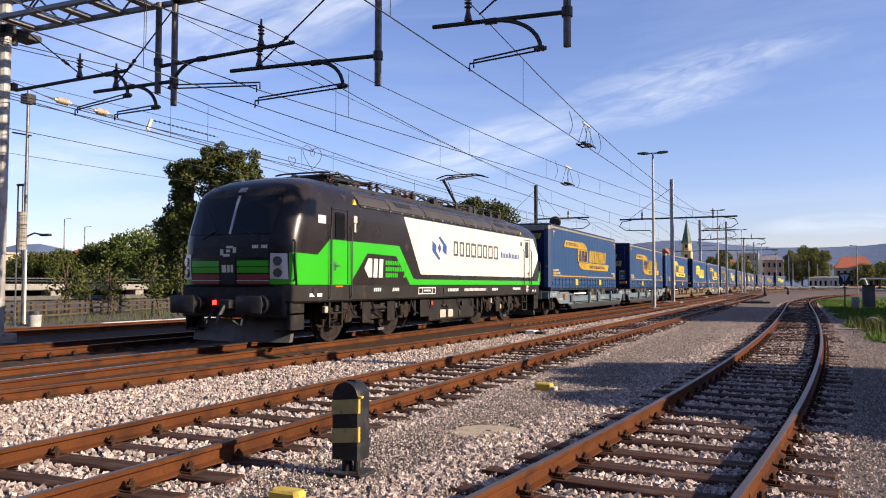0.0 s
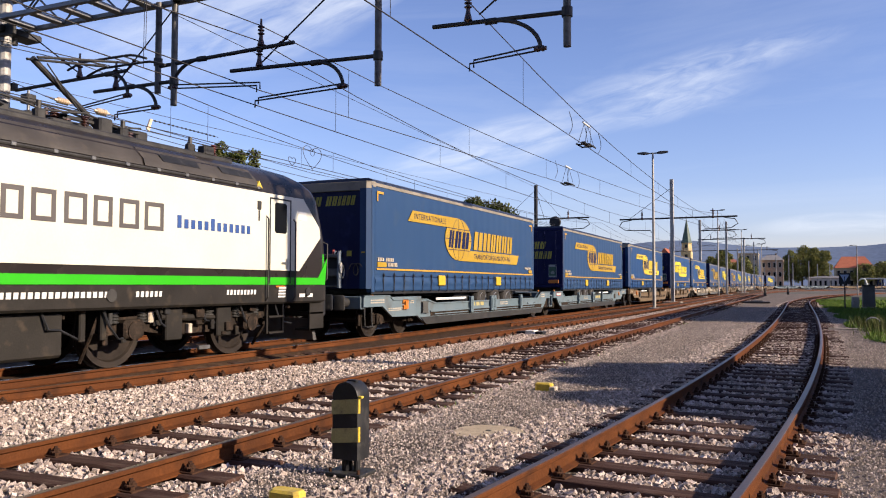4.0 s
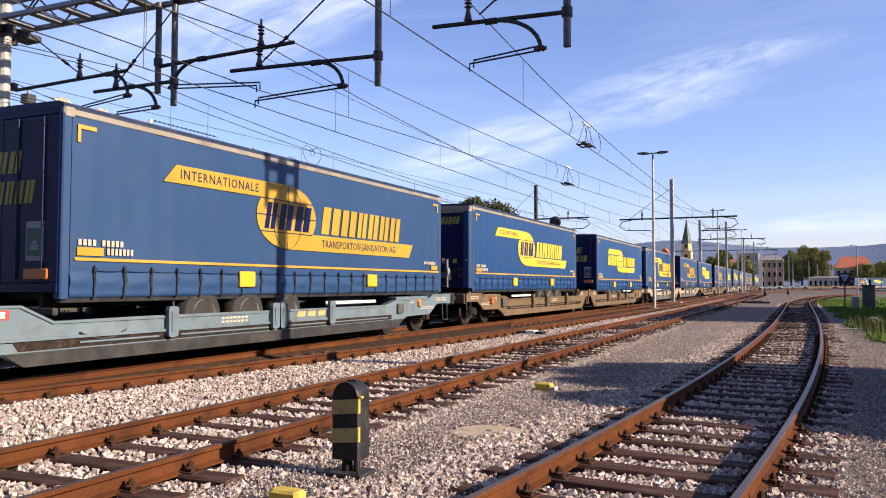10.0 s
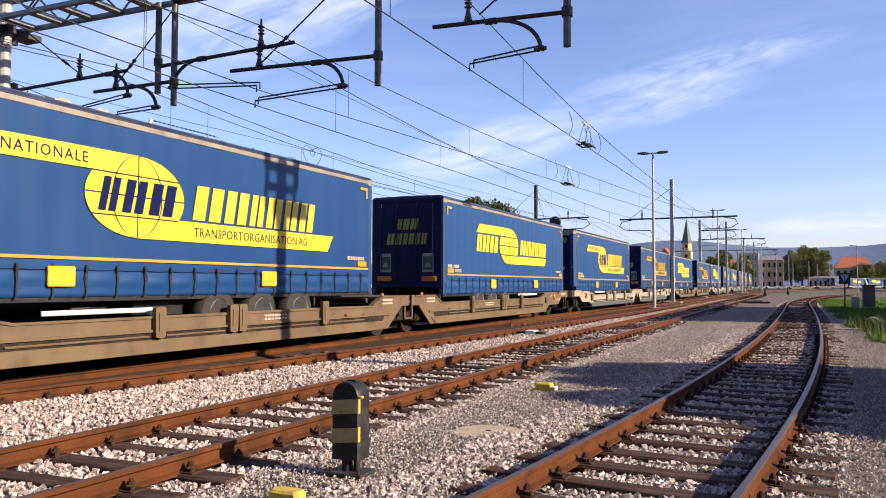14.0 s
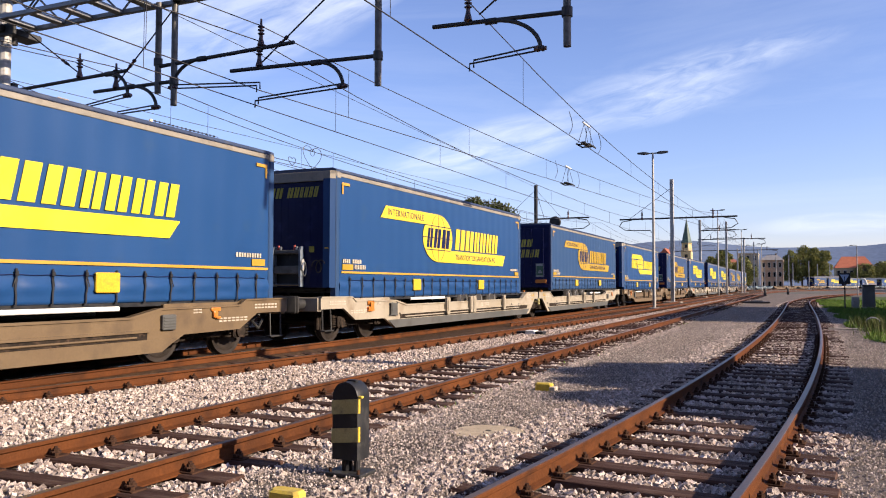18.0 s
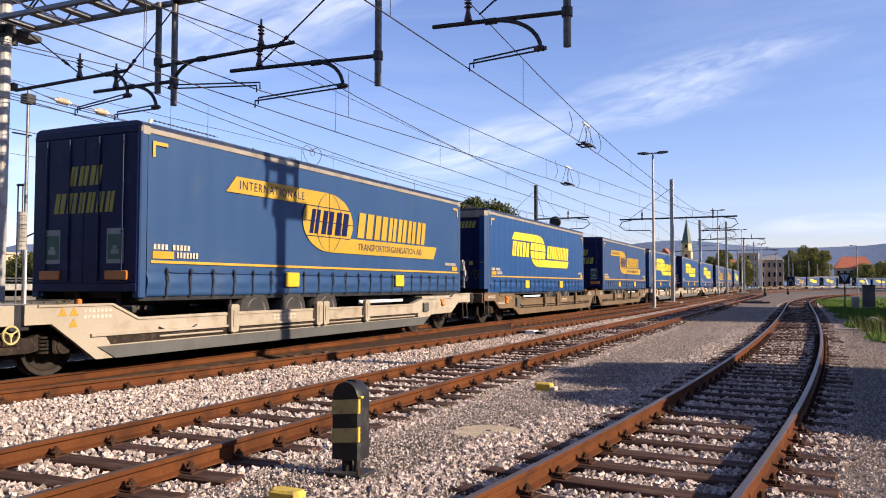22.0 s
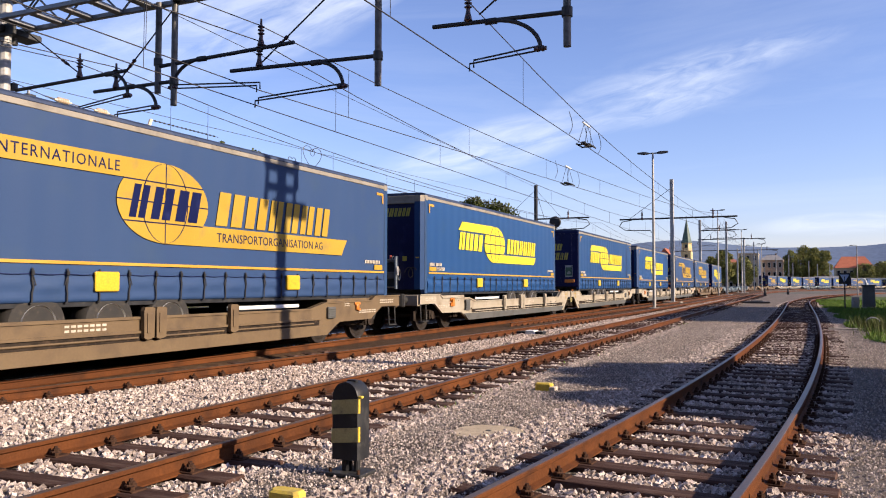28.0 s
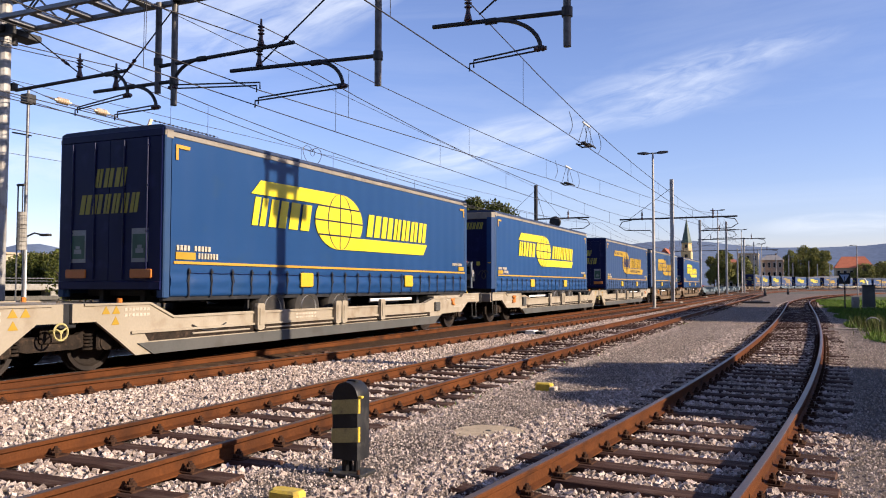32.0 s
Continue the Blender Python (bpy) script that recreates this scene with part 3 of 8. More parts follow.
def off_sleepers(spots, y0, fx):
    """Fewer stones on top of the sleepers."""
    out = []
    for x, y, z in spots:
        if abs(x - fx(y)) < 1.3 and abs((y - y0 - 0.3 + 0.31) % 0.62 - 0.31) < 0.135 and rg.random() < (0.985 if y < 13 else 0.75):
            continue
        out.append((x, y, z))
    return out


stones("ballast_stones", "heap of pale crushed ballast stones between the tracks", strew(rg, lambda y: max(-9.9, turnout_x(y) + 0.1), lambda y: track_c(y) - 0.8, 3.5, 30, 560, -0.008, CR + [turnout_x]), 0.03, 0.066, STONE, 11)
stones("ballast_stones", "pale crushed ballast stones between rusty rails", off_sleepers(strew(rg, lambda y: track_c(y) - 0.9, lambda y: track_c(y) + 1.5, 3, 30, 760, -0.02, CR), -25, track_c), 0.032, 0.07, STONE, 12)
stones("ballast_stones", "pale crushed ballast stones of the curved siding", off_sleepers(strew(rg, lambda y: track_d(y) - 1.75 - 0.35 * (0.5 + noise.noise((y * 1.3, 0.0, 4.0))), lambda y: track_d(y) + 1.3, 3, 30, 900, -0.018, DR), -6, track_d), 0.03, 0.07, STONE, 13)
stones("gravel_grains", "grey gravel grains on the trodden path", strew(rg, lambda y: -4.15, lambda y: track_d(y) - 1.0, 4, 16, 1450, 0.0, (), SET_STONES), 0.009, 0.022, GRAIN, 14)
stones("gravel_grains", "grey gravel grains beside the siding", strew(rg, lambda y: track_d(y) + 1.0, lambda y: track_d(y) + 2.6, 5, 20, 1100, 0.0), 0.009, 0.024, GRAIN, 15)
stones("ballast_stones", "pale crushed ballast stones of the far siding", off_sleepers(strew(rg, lambda y: track_d(y) - 1.5, lambda y: track_d(y) + 1.4, 30, 95, 760, -0.02, DR), -6, track_d), 0.035, 0.068, STONE, 16)
stones("ballast_stones", "pale crushed ballast stones of the far straight track", off_sleepers(strew(rg, lambda y: track_c(y) - 2.6, lambda y: track_c(y) + 1.3, 30, 90, 700, -0.016, CR + [turnout_x]), -25, track_c), 0.04, 0.075, STONE, 17)
stones("gravel_grains", "grey gravel grains on the far path", strew(rg, lambda y: -4.15, lambda y: track_d(y) - 1.0, 16, 60, 1200, 0.0), 0.012, 0.024, GRAIN, 18)
stones("gravel_grains", "grey gravel grains beside the far siding", strew(rg, lambda y: track_d(y) + 1.0, lambda y: track_d(y) + 2.6, 20, 50, 900, 0.0), 0.012, 0.024, GRAIN, 19)
stones("ballast_stones", "pale crushed ballast stones beside the camera", off_sleepers(strew(rg, lambda y: track_d(y) - 1.6, lambda y: track_d(y) + 1.3, -5.5, 3, 260, -0.008, DR), -6, track_d), 0.04, 0.085, STONE, 21)
stones("ballast_stones", "pale crushed ballast stones of the straight track", off_sleepers(strew(rg, lambda y: track_c(y) - 1.6, lambda y: track_c(y) + 1.4, -6, 3, 260, -0.008, CR), -25, track_c), 0.04, 0.085, STONE, 22)


# ---- the train: vehicles keep their place along the line, s metres from the camera's foot ----
LINE_R = 360.0


def run(t):
    return 3.8285 * t + 0.0543 * t * t


def on_line(s, turned=0, lift=0.0):
    if s < 200:
        return pose(-11.13, s, RT + 0.003 + lift, 0, 0, turned)
    a = (s - 200) / LINE_R
    return pose(-11.13 + LINE_R * (1 - math.cos(a)), 200 + LINE_R * math.sin(a), RT + 0.003 + lift, 0, 0, turned - math.degrees(a))


VEHICLES = []


# ---- semi-trailers ----
TL, TW, TZ0, TZ1 = 6.81, 1.26, 1.27, 4.06
AXLES = (3.13, 4.44, 5.75)  # from the rear end


def plate(pts, x, t=0.006):
    """A thin flat shape on a vehicle's +x side; pts in (y, z)."""
    return prism_x(pts, x, x + t)


def slant_block(y, w, z0, z1, lean=0.09):
    return [(y, z0), (y + w, z0), (y + w + lean, z1), (y + lean, z1)]


def letter_blocks(y0, y1, z0, z1, widths, lean=0.09, gap=0.05):
    """A word of a trade name as a row of plain leaning bars, two for a letter."""
    k = (y1 - y0 - lean - gap * (len(widths) - 1)) / sum(widths)
    out, y = [], y0
    for w in widths:
        out.append([slant_block(y, w * k * 0.43, z0, z1, lean), slant_block(y + w * k * 0.57, w * k * 0.43, z0, z1, lean)])
        y += w * k + gap
    return out


def oval(cy, cz, ry, rz, n=40):
    return [(cy + ry * math.cos(2 * math.pi * i / n), cz + rz * math.sin(2 * math.pi * i / n)) for i in range(n)]


def oval_line(cy, cz, ry, rz, x, w, which):
    """One meridian or parallel of the globe emblem as a thin strip."""
    k = (-0.5, 0.0, 0.5)[which % 3]
    if which < 3:
        pts = [(cy + k * ry * math.cos(a), cz + rz * math.sin(a)) for a in [math.pi * (i / 16 - 0.5) for i in range(17)]]
    else:
        h = ry * math.sqrt(1 - k * k)
        return plate([(cy - h, cz + k * rz - w / 2), (cy + h, cz + k * rz - w / 2), (cy + h, cz + k * rz + w / 2), (cy - h, cz + k * rz + w / 2)], x, 0.003)
    rings = [[(x, p[0] - w / 2, p[1]), (x, p[0] + w / 2, p[1]), (x + 0.003, p[0] + w / 2, p[1]), (x + 0.003, p[0] - w / 2, p[1])] for p in pts]
    return loft(rings)


STRAPS = [-TL + 0.61 + i * 0.592 for i in range(22)]


def curtain_geo(seed):
    rr = random.Random(seed)
    ph = [rr.uniform(0, 6.28) for _ in range(4)]
    amp = [rr.uniform(0.5, 1.3) for _ in range(26)]
    ys = steps(-TL + 0.17, TL - 0.17, 184)
    zs = [1.215, 1.235, 1.27, 1.31, 1.35, 1.39, 1.44, 1.50, 1.55, 1.60, 1.64, 1.70, 1.80, 2.3, 2.8, 3.3, 3.7, 3.88]
    v, f = [], []
    for z in zs:
        low = max(0.0, 1 - (z - TZ0) / 0.55)
        u = (z - 1.235) / 0.38
        for y in ys:
            c = (y - STRAPS[0]) / 0.592
            d = 0.006 * math.sin(y * 2.6 + ph[0]) * math.sin(z * 1.3 + ph[1]) + 0.003 * math.sin(y * 10.5 + ph[2])
            if 0 < u < 1:
                # the hem is drawn in at each strap and hangs in soft folds between two of them
                k = amp[int(c + 2) % 26]
                d += abs(math.sin(math.pi * c)) ** 0.6 * (0.030 * k * math.sin(math.pi * u) + 0.012 * math.sin(3 * math.pi * u + k * 2.0))
            if z < 1.23:
                d -= 0.03
            v.append((TW - 0.012 + d, y, z))
    n = len(ys)
    f = [(j * n + i, j * n + i + 1, (j + 1) * n + i + 1, (j + 1) * n + i) for j in range(len(zs) - 1) for i in range(n - 1)]
    m = len(v)
    v += [(TW - 0.07, y, z) for z in (zs[0], zs[-1]) for y in (ys[0], ys[-1])]
    top = (len(zs) - 1) * n
    f += [(m, m + 1, m + 3, m + 2)]
    f.append(tuple([m] + [i for i in range(n)] + [m + 1])), f.append(tuple([m + 2] + [top + i for i in range(n)] + [m + 3])[::-1])
    f.append(tuple([m, m + 2] + [j * n for j in range(len(zs))][::-1])), f.append(tuple([m + 1, m + 3] + [j * n + n - 1 for j in range(len(zs))][::-1]))
    return v, f


def tyre_mesh():
    return mesh("tyre", lathe([(0.29, -0.19), (0.40, -0.19), (0.47, -0.17), (0.50, -0.12), (0.505, 0.0), (0.50, 0.12), (0.47, 0.17), (0.40, 0.19), (0.29, 0.19)], 32, "x"), RUBBER, 40)


def rim_mesh():
    g = [lathe([(0.02, 0.10), (0.12, 0.10), (0.13, 0.06), (0.25, 0.02), (0.28, 0.15), (0.295, 0.185), (0.295, 0.15)], 28, "x")]
    g += [rod((0.05, 0.19 * math.cos(a), 0.19 * math.sin(a)), (0.075, 0.19 * math.cos(a), 0.19 * math.sin(a)), 0.014, 6) for a in [i * math.pi / 5 for i in range(10)]]
    return mesh("rim", g, RIM, 40)


def strap_mesh(lean):
    """A thin tension strap: buckle, slack tail and hook under the hem."""
    k = (-1, 0.4, 1)[lean]
    x0, x1 = TW + 0.004, TW + 0.013
    g = [prism_x([(-0.012, 1.225), (0.012, 1.225), (0.014, 1.36), (0.020 + 0.016 * k, 1.44), (0.016, 1.53), (0.016, 1.70), (-0.016, 1.70), (-0.016, 1.53), (-0.012 + 0.018 * k, 1.44), (-0.013, 1.36)], x0 + 0.012, x1 + 0.012),
         prism_x([(0.0, 1.585), (0.014 * k, 1.60), (0.062 * k, 1.47), (0.050 * k, 1.455)], x1 + 0.012, x1 + 0.018),
         rbox(x0 + 0.01, x0 + 0.04, -0.028, 0.028, 1.60, 1.665, 0.008), rbox(x0 - 0.03, x0 + 0.012, -0.022, 0.022, 1.205, 1.228, 0.005)]
    return mesh("tension_strap", g, BLACK_PAINT)


DULL = {"bright": (TARP, LOGO_YELLOW), "dull": (TARP_DULL, LOGO_FADED), "dusty": (TARP_DUSTY, LOGO_FADED)}
STYLE = {"ribbon": "blue curtain-sided semi-trailer with a yellow ribbon and globe emblem", "globe": "bright blue curtain-sided semi-trailer with a large yellow globe emblem"}


def trailer(style, wear, seed, full, shift=0.0, label="", seen=0, deep=1.0, pale_head=False):
    tarp, yellow = DULL[wear]
    if style == "ribbon" and wear == "bright":
        yellow = LOGO_WARM
    t = thing("semi_trailer", label or (("dusty " if wear == "dusty" else "") + STYLE[style]), "trailer", group="semi-trailers on the train")
    for side in (0, 1):
        turn = mirrored if side else (lambda g: g)
        half = pose(0, 0, 4.0 * (1 - deep), 0, 0, 180 * side) @ Matrix.Diagonal((1, 1, deep, 1))
        cur = part("side_curtain", shared(("curtain", seed % 3, wear), lambda: mesh("side_curtain", curtain_geo(seed % 3), tarp, 60)), None, t, "blue tarpaulin curtain with slight folds", at=half)
        part("roof_rail", shared(("rail",), lambda: mesh("roof_rail", [rbox(TW - 0.06, TW + 0.004, -TL, TL, 3.875, 3.962, 0.012)], TRIM_BEIGE)), None, t, "beige metal rail along the roof", at=half)
        part("side_stripe", shared(("stripe",), lambda: mesh("side_stripe", [box(TW + 0.004, TW + 0.012, -TL + 0.24, TL - 0.2, 1.765, 1.81)], STRIPE_ORANGE)), None, t, "orange reflective stripe", at=half)
        part("sill", shared(("sill",), lambda: mesh("sill", [rbox(TW - 0.14, TW - 0.045, -TL + 0.05, TL - 0.05, 1.15, 1.26, 0.01)], BLACK_PAINT)), None, t, at=half)
        flip = pose(0, 0, 0) if not side else Matrix.Scale(-1, 4, (1, 0, 0))
        part("front_corner", shared(("fcorner", wear), lambda: mesh("front_corner", [loft([[(x, y, z) for x, y in ((TW - 0.003, TL - 0.02), (TW - 0.115, TL + 0.10), (TW - 0.3, TL + 0.10), (TW - 0.3, TL - 0.02))] for z in (1.22, 3.80)])], tarp)), None, t, "blue slanted corner of the front wall", at=flip)
        part("corner_cap", shared(("fcap",), lambda: mesh("corner_cap", [loft([[(x, y, z) for x, y in ((TW + 0.006, TL - 0.03), (TW - 0.11, TL + 0.108), (TW - 0.3, TL + 0.108), (TW - 0.3, TL - 0.03))] for z in (3.80, 3.985)])], TRIM_BEIGE)), None, t, "beige corner cap", at=flip)
        for e in (-1, 1):
            part("corner_post", shared(("post", e), lambda: mesh("corner_post", [rbox(TW - 0.16, TW + 0.004, e * TL - (0.16 if e > 0 else 0), e * TL + (0 if e > 0 else 0.16), 1.2, 3.97, 0.02)], tarp)), None, t, at=half)
            part("corner_casting", shared(("cast", e), lambda: mesh("corner_casting", [rbox(TW - 0.12, TW + 0.010, e * TL - (0.20 if e > 0 else -0.02), e * TL + (-0.02 if e > 0 else 0.20), 3.84, 3.985, 0.015)], TRIM_BEIGE)), None, t, at=half)
        each("corner_mark", [plate([(-TL + 0.25, 3.50), (-TL + 0.31, 3.50), (-TL + 0.31, 3.70), (-TL + 0.60, 3.70), (-TL + 0.60, 3.76), (-TL + 0.25, 3.76)], TW + 0.004),
             plate([(TL - 0.6, 3.70), (TL - 0.31, 3.70), (TL - 0.31, 3.50), (TL - 0.25, 3.50), (TL - 0.25, 3.76), (TL - 0.6, 3.76)], TW + 0.004)], STRIPE_ORANGE, t, "orange corner mark", at=half, key=("cmark",))
        # emblem
        L = -TL + shift
        if style == "ribbon":
            bars = [plate([(L + 2.03, 3.13), (L + 5.1, 3.14), (L + 5.66, 3.46), (L + 2.33, 3.44)], TW + 0.004), plate([(L + 5.6, 2.14), (L + 11.42, 2.14), (L + 11.66, 2.49), (L + 5.66, 2.49)], TW + 0.004)]
            words = letter_blocks(L + 6.95, L + 10.9, 2.53, 3.14, (1.1, 0.95, 0.62, 0.72, 0.68, 0.78), 0.12, 0.11)
            inner = letter_blocks(L + 4.84, L + 6.55, 2.53, 3.06, (0.7, 0.9, 1.1), 0.12, 0.13)
            cy, cz, ry, rz, thin = L + 5.66, 2.80, 1.07, 0.655, 0.02
        else:
            bars = [plate([(L + 2.50, 3.15), (L + 5.1, 3.17), (L + 5.85, 3.46), (L + 2.80, 3.43)], TW + 0.004), plate([(L + 5.85, 2.21), (L + 10.43, 2.23), (L + 10.69, 2.52), (L + 6.3, 2.50)], TW + 0.004)]
            words = letter_blocks(L + 2.52, L + 4.66, 2.55, 3.10, (0.65, 0.9, 1.15), 0.12, 0.11) + letter_blocks(L + 7.12, L + 10.66, 2.57, 3.11, (1.1, 0.95, 0.62, 0.72, 0.68, 0.78), 0.12, 0.10)
            inner = []
            cy, cz, ry, rz, thin = L + 5.85, 2.83, 1.06, 0.63, 0.034
        key = (style, wear, shift)
        em = part("emblem", shared(("globe", key), lambda: mesh("emblem", plate(oval(cy, cz, ry, rz), TW + 0.006), yellow)), None, t, "yellow oval globe emblem", at=half)
        if side == seen:
            each("emblem_bar", bars, yellow, em, "yellow slanted bar", key=("bars", key))
            each("emblem_block", [[plate(b, TW + 0.004) for b in two] for two in words], yellow, em, key=("words", key))
            each("inner_block", [[plate(b, TW + 0.0155, 0.003) for b in two] for two in inner], PRINT_AND_SHADE_BLUE, em, key=("inner", key))
            each("globe_line", [oval_line(cy, cz, ry, rz, TW + 0.0125, thin, k) for k in range(6)], PRINT_AND_SHADE_BLUE, em, key=("gl", key))
            if inner and full:
                part("lettering", shared(("w1",), lambda: lettering("lettering", "INTERNATIONALE", 0.235, PRINT_AND_SHADE_BLUE, 1.18)), None, em, "dark blue lettering", at=pose(TW + 0.012, L + 2.42, 3.215))
                long_word = shared(("w2",), lambda: lettering("lettering", "TRANSPORTORGANISATION", 0.235, PRINT_AND_SHADE_BLUE, 1.06))
                part("lettering", long_word, None, em, "dark blue lettering", at=pose(TW + 0.012, L + 6.98, 2.235))
                part("lettering", shared(("w3",), lambda: lettering("lettering", "AG", 0.235, PRINT_AND_SHADE_BLUE, 1.06)), None, em, "dark blue lettering", at=pose(TW + 0.012, L + 7.06 + max(v.co.y for v in long_word.vertices), 2.235))
        else:
            each("emblem_bar", bars, yellow, em, key=("bars", key))
        for y in (4.05, 9.05):
            part("yellow_flap", shared(("flap", y), lambda: mesh("yellow_flap", [rbox(TW + 0.004, TW + 0.055, -TL + y, -TL + y + 0.48, 1.37, 1.665, 0.02, 0)], FLAP_YELLOW)), None, t, "yellow plastic flap over a lashing point", at=half)
        part("number_marking", shared(("nums",), lambda: mesh("number_marking", [plate([(-TL + 0.3 + 0.09 * i, 1.99), (-TL + 0.36 + 0.09 * i, 1.99), (-TL + 0.36 + 0.09 * i, 2.08), (-TL + 0.3 + 0.09 * i, 2.08)], TW + 0.006) for i in range(11) if i not in (4, 10)]
             + [plate([(-TL + 0.85 + 0.08 * i, 1.86), (-TL + 0.9 + 0.08 * i, 1.86), (-TL + 0.9 + 0.08 * i, 1.96), (-TL + 0.85 + 0.08 * i, 1.96)], TW + 0.006) for i in range(7)]
             + [plate([(TL - 1.2 + 0.08 * i, 1.99), (TL - 1.15 + 0.08 * i, 1.99), (TL - 1.15 + 0.08 * i, 2.07), (TL - 1.2 + 0.08 * i, 2.07)], TW + 0.006) for i in range(10)], PALE_CONCRETE)), None, t, "row of pale marks", at=half)["kind"] = "stuff"
        each("code_plate", [box(TW + 0.004, TW + 0.012, -TL + 0.28, -TL + 0.78, 1.84, 1.965), box(TW + 0.004, TW + 0.012, TL - 0.72, TL - 0.3, 1.84, 1.965)], LOGO_FADED, t, "yellow code plate", at=half, key=("code",))
        if full and side == seen:
            for i, y in enumerate(STRAPS):
                lean = (i * 7 + seed) % 3
                part("tension_strap", shared(("strap", lean), lambda: strap_mesh(lean)), None, t, at=half @ pose(0, y, 0))
            part("hem_seam", shared(("seam",), lambda: mesh("hem_seam", [tube([(TW + 0.002, y + d, 1.622 - (0.012 if d else 0)) for y in STRAPS for d in (0, 0.296)], 0.006, 5)], PRINT_AND_SHADE_BLUE)), None, t, "thin dark seam above the hem", at=half)
        for k, y in enumerate(AXLES):
            w = part("wheel", shared(("tyre",), tyre_mesh), None, t, "black road wheel", at=pose((TW - 0.22) * (1 - 2 * side), -TL + y, 0.765, 0, 0, 180 * side))
            part("rim", shared(("rim",), rim_mesh), None, w, "grey steel rim", at=pose(0.03, 0, 0))
        part("side_guard", shared(("guard_bar",), lambda: mesh("side_guard", [rbox(TW - 0.06, TW - 0.02, -TL + 7.24, -TL + 9.6, 0.865, 0.94, 0.012, 1)], WHITE_PAINT)), None, t, "white side guard", at=flip)
        part("fender_beam", shared(("fender",), lambda: mesh("fender_beam", [rbox(TW - 0.16, TW - 0.08, -TL + 2.45, -TL + 6.5, 1.115, 1.185, 0.012, 1), rbox(TW - 0.2, TW - 0.1, -TL + 2.42, -TL + 2.47, 0.8, 1.18, 0.01)], DARK_STEEL)), None, t, "dark beam over the wheels", at=flip)
        part("mudguard", shared(("guard",), lambda: mesh("mudguard", [prism_x([(-TL + y + 0.57 * math.cos(a), 0.82 + 0.57 * math.sin(a)) for a in steps(0.5, 2.64, 8)] + [(-TL + y + 0.54 * math.cos(a), 0.82 + 0.54 * math.sin(a)) for a in steps(2.64, 0.5, 8)], 0.84, 1.22) for y in AXLES], RUBBER)), None, t, at=flip)
    part("roof", shared(("roof",), lambda: mesh("roof", [prism_y([(-TW + 0.01, 3.97), (TW - 0.01, 3.97), (TW - 0.015, 4.03), (TW - 0.12, 4.07), (0, 4.085), (-TW + 0.12, 4.07), (-TW + 0.015, 4.03)], -TL + 0.01, TL - 0.01)], ROOF_BLUE)), None, t, "dusty blue roof sheet with a rounded edge")
    # rear doors at -y, their blue darkened to hold the shade of that end
    for side in (-1, 1):
        d = part("rear_door", shared(("door", side), lambda: mesh("rear_door", [rbox(min(0, side * 1.21) + 0.004, max(0, side * 1.21) - 0.004, -TL - 0.02, -TL + 0.02, 1.35, 3.86, 0.01, 1)], PRINT_AND_SHADE_BLUE)), None, t, "blue rear door, darkened for its shaded side")
        part("lock_bar", shared(("bar", side), lambda: mesh("lock_bar", [rod((side * x, -TL - 0.036, 1.38), (side * x, -TL - 0.036, 3.84), 0.012, 8) for x in (0.35, 0.9)] + [rbox(side * x - 0.035, side * x + 0.035, -TL - 0.045, -TL - 0.02, z, z + 0.03, 0.008) for x in (0.35, 0.9) for z in (1.5, 2.2, 3.0, 3.7)], PRINT_AND_SHADE_BLUE)), None, d)
        nt = part("door_notice", shared(("notice", side), lambda: mesh("door_notice", [box(side * 0.74 - 0.19, side * 0.74 + 0.19, -TL - 0.026, -TL - 0.0195, 1.68, 2.27)], NOTICE_GREY)), None, d, "framed notice")
        part("green_field", shared(("nfield", side), lambda: mesh("green_field", [box(side * 0.74 - 0.165, side * 0.74 + 0.165, -TL - 0.030, -TL - 0.0265, 1.75, 2.17)], GREEN_NOTICE)), None, nt, "green field with a pale mark")
        part("pale_mark", shared(("nmark", side), lambda: mesh("pale_mark", [box(side * 0.74 - 0.09, side * 0.74 + 0.09, -TL - 0.033, -TL - 0.0305, 1.84, 1.92), box(side * 0.74 - 0.05, side * 0.74 + 0.05, -TL - 0.033, -TL - 0.0305, 1.925, 1.98)], NOTICE_GREY)), None, nt)
        part("tail_light", shared(("tail", side), lambda: mesh("tail_light", [rbox(side * 0.78 - 0.25, side * 0.78 + 0.25, -TL - 0.05, -TL - 0.01, 1.40, 1.56, 0.02, 1)], ORANGE_PLASTIC)), None, t, "orange and red tail light")
    each("door_block", [[prism_y([(a, z) for a, z in b], -TL - 0.027, -TL - 0.021) for b in two] for two in letter_blocks(-0.35, 0.42, 3.02, 3.36, (0.65, 0.9, 1.1), 0.06, 0.06) + letter_blocks(-0.72, 0.72, 2.55, 2.90, (1.1, 0.95, 0.62, 0.72, 0.68, 0.78), 0.06, 0.06)], BLOCK_OLIVE, t, "", key=("dblock",))
    each("rear_frame", [rbox(-TW + 0.05, TW - 0.05, -TL - 0.015, -TL + 0.05, 3.865, 4.0, 0.01, 0), rbox(-TW + 0.05, TW - 0.05, -TL - 0.03, -TL + 0.06, 1.2, 1.345, 0.01, 0)], PRINT_AND_SHADE_BLUE, t, key=("rframe",))
    part("bumper", shared(("bumper",), lambda: mesh("bumper", rbox(-1.15, 1.15, -TL - 0.02, -TL + 0.08, 0.86, 0.98, 0.02, 0), DARK_STEEL)), None, t)
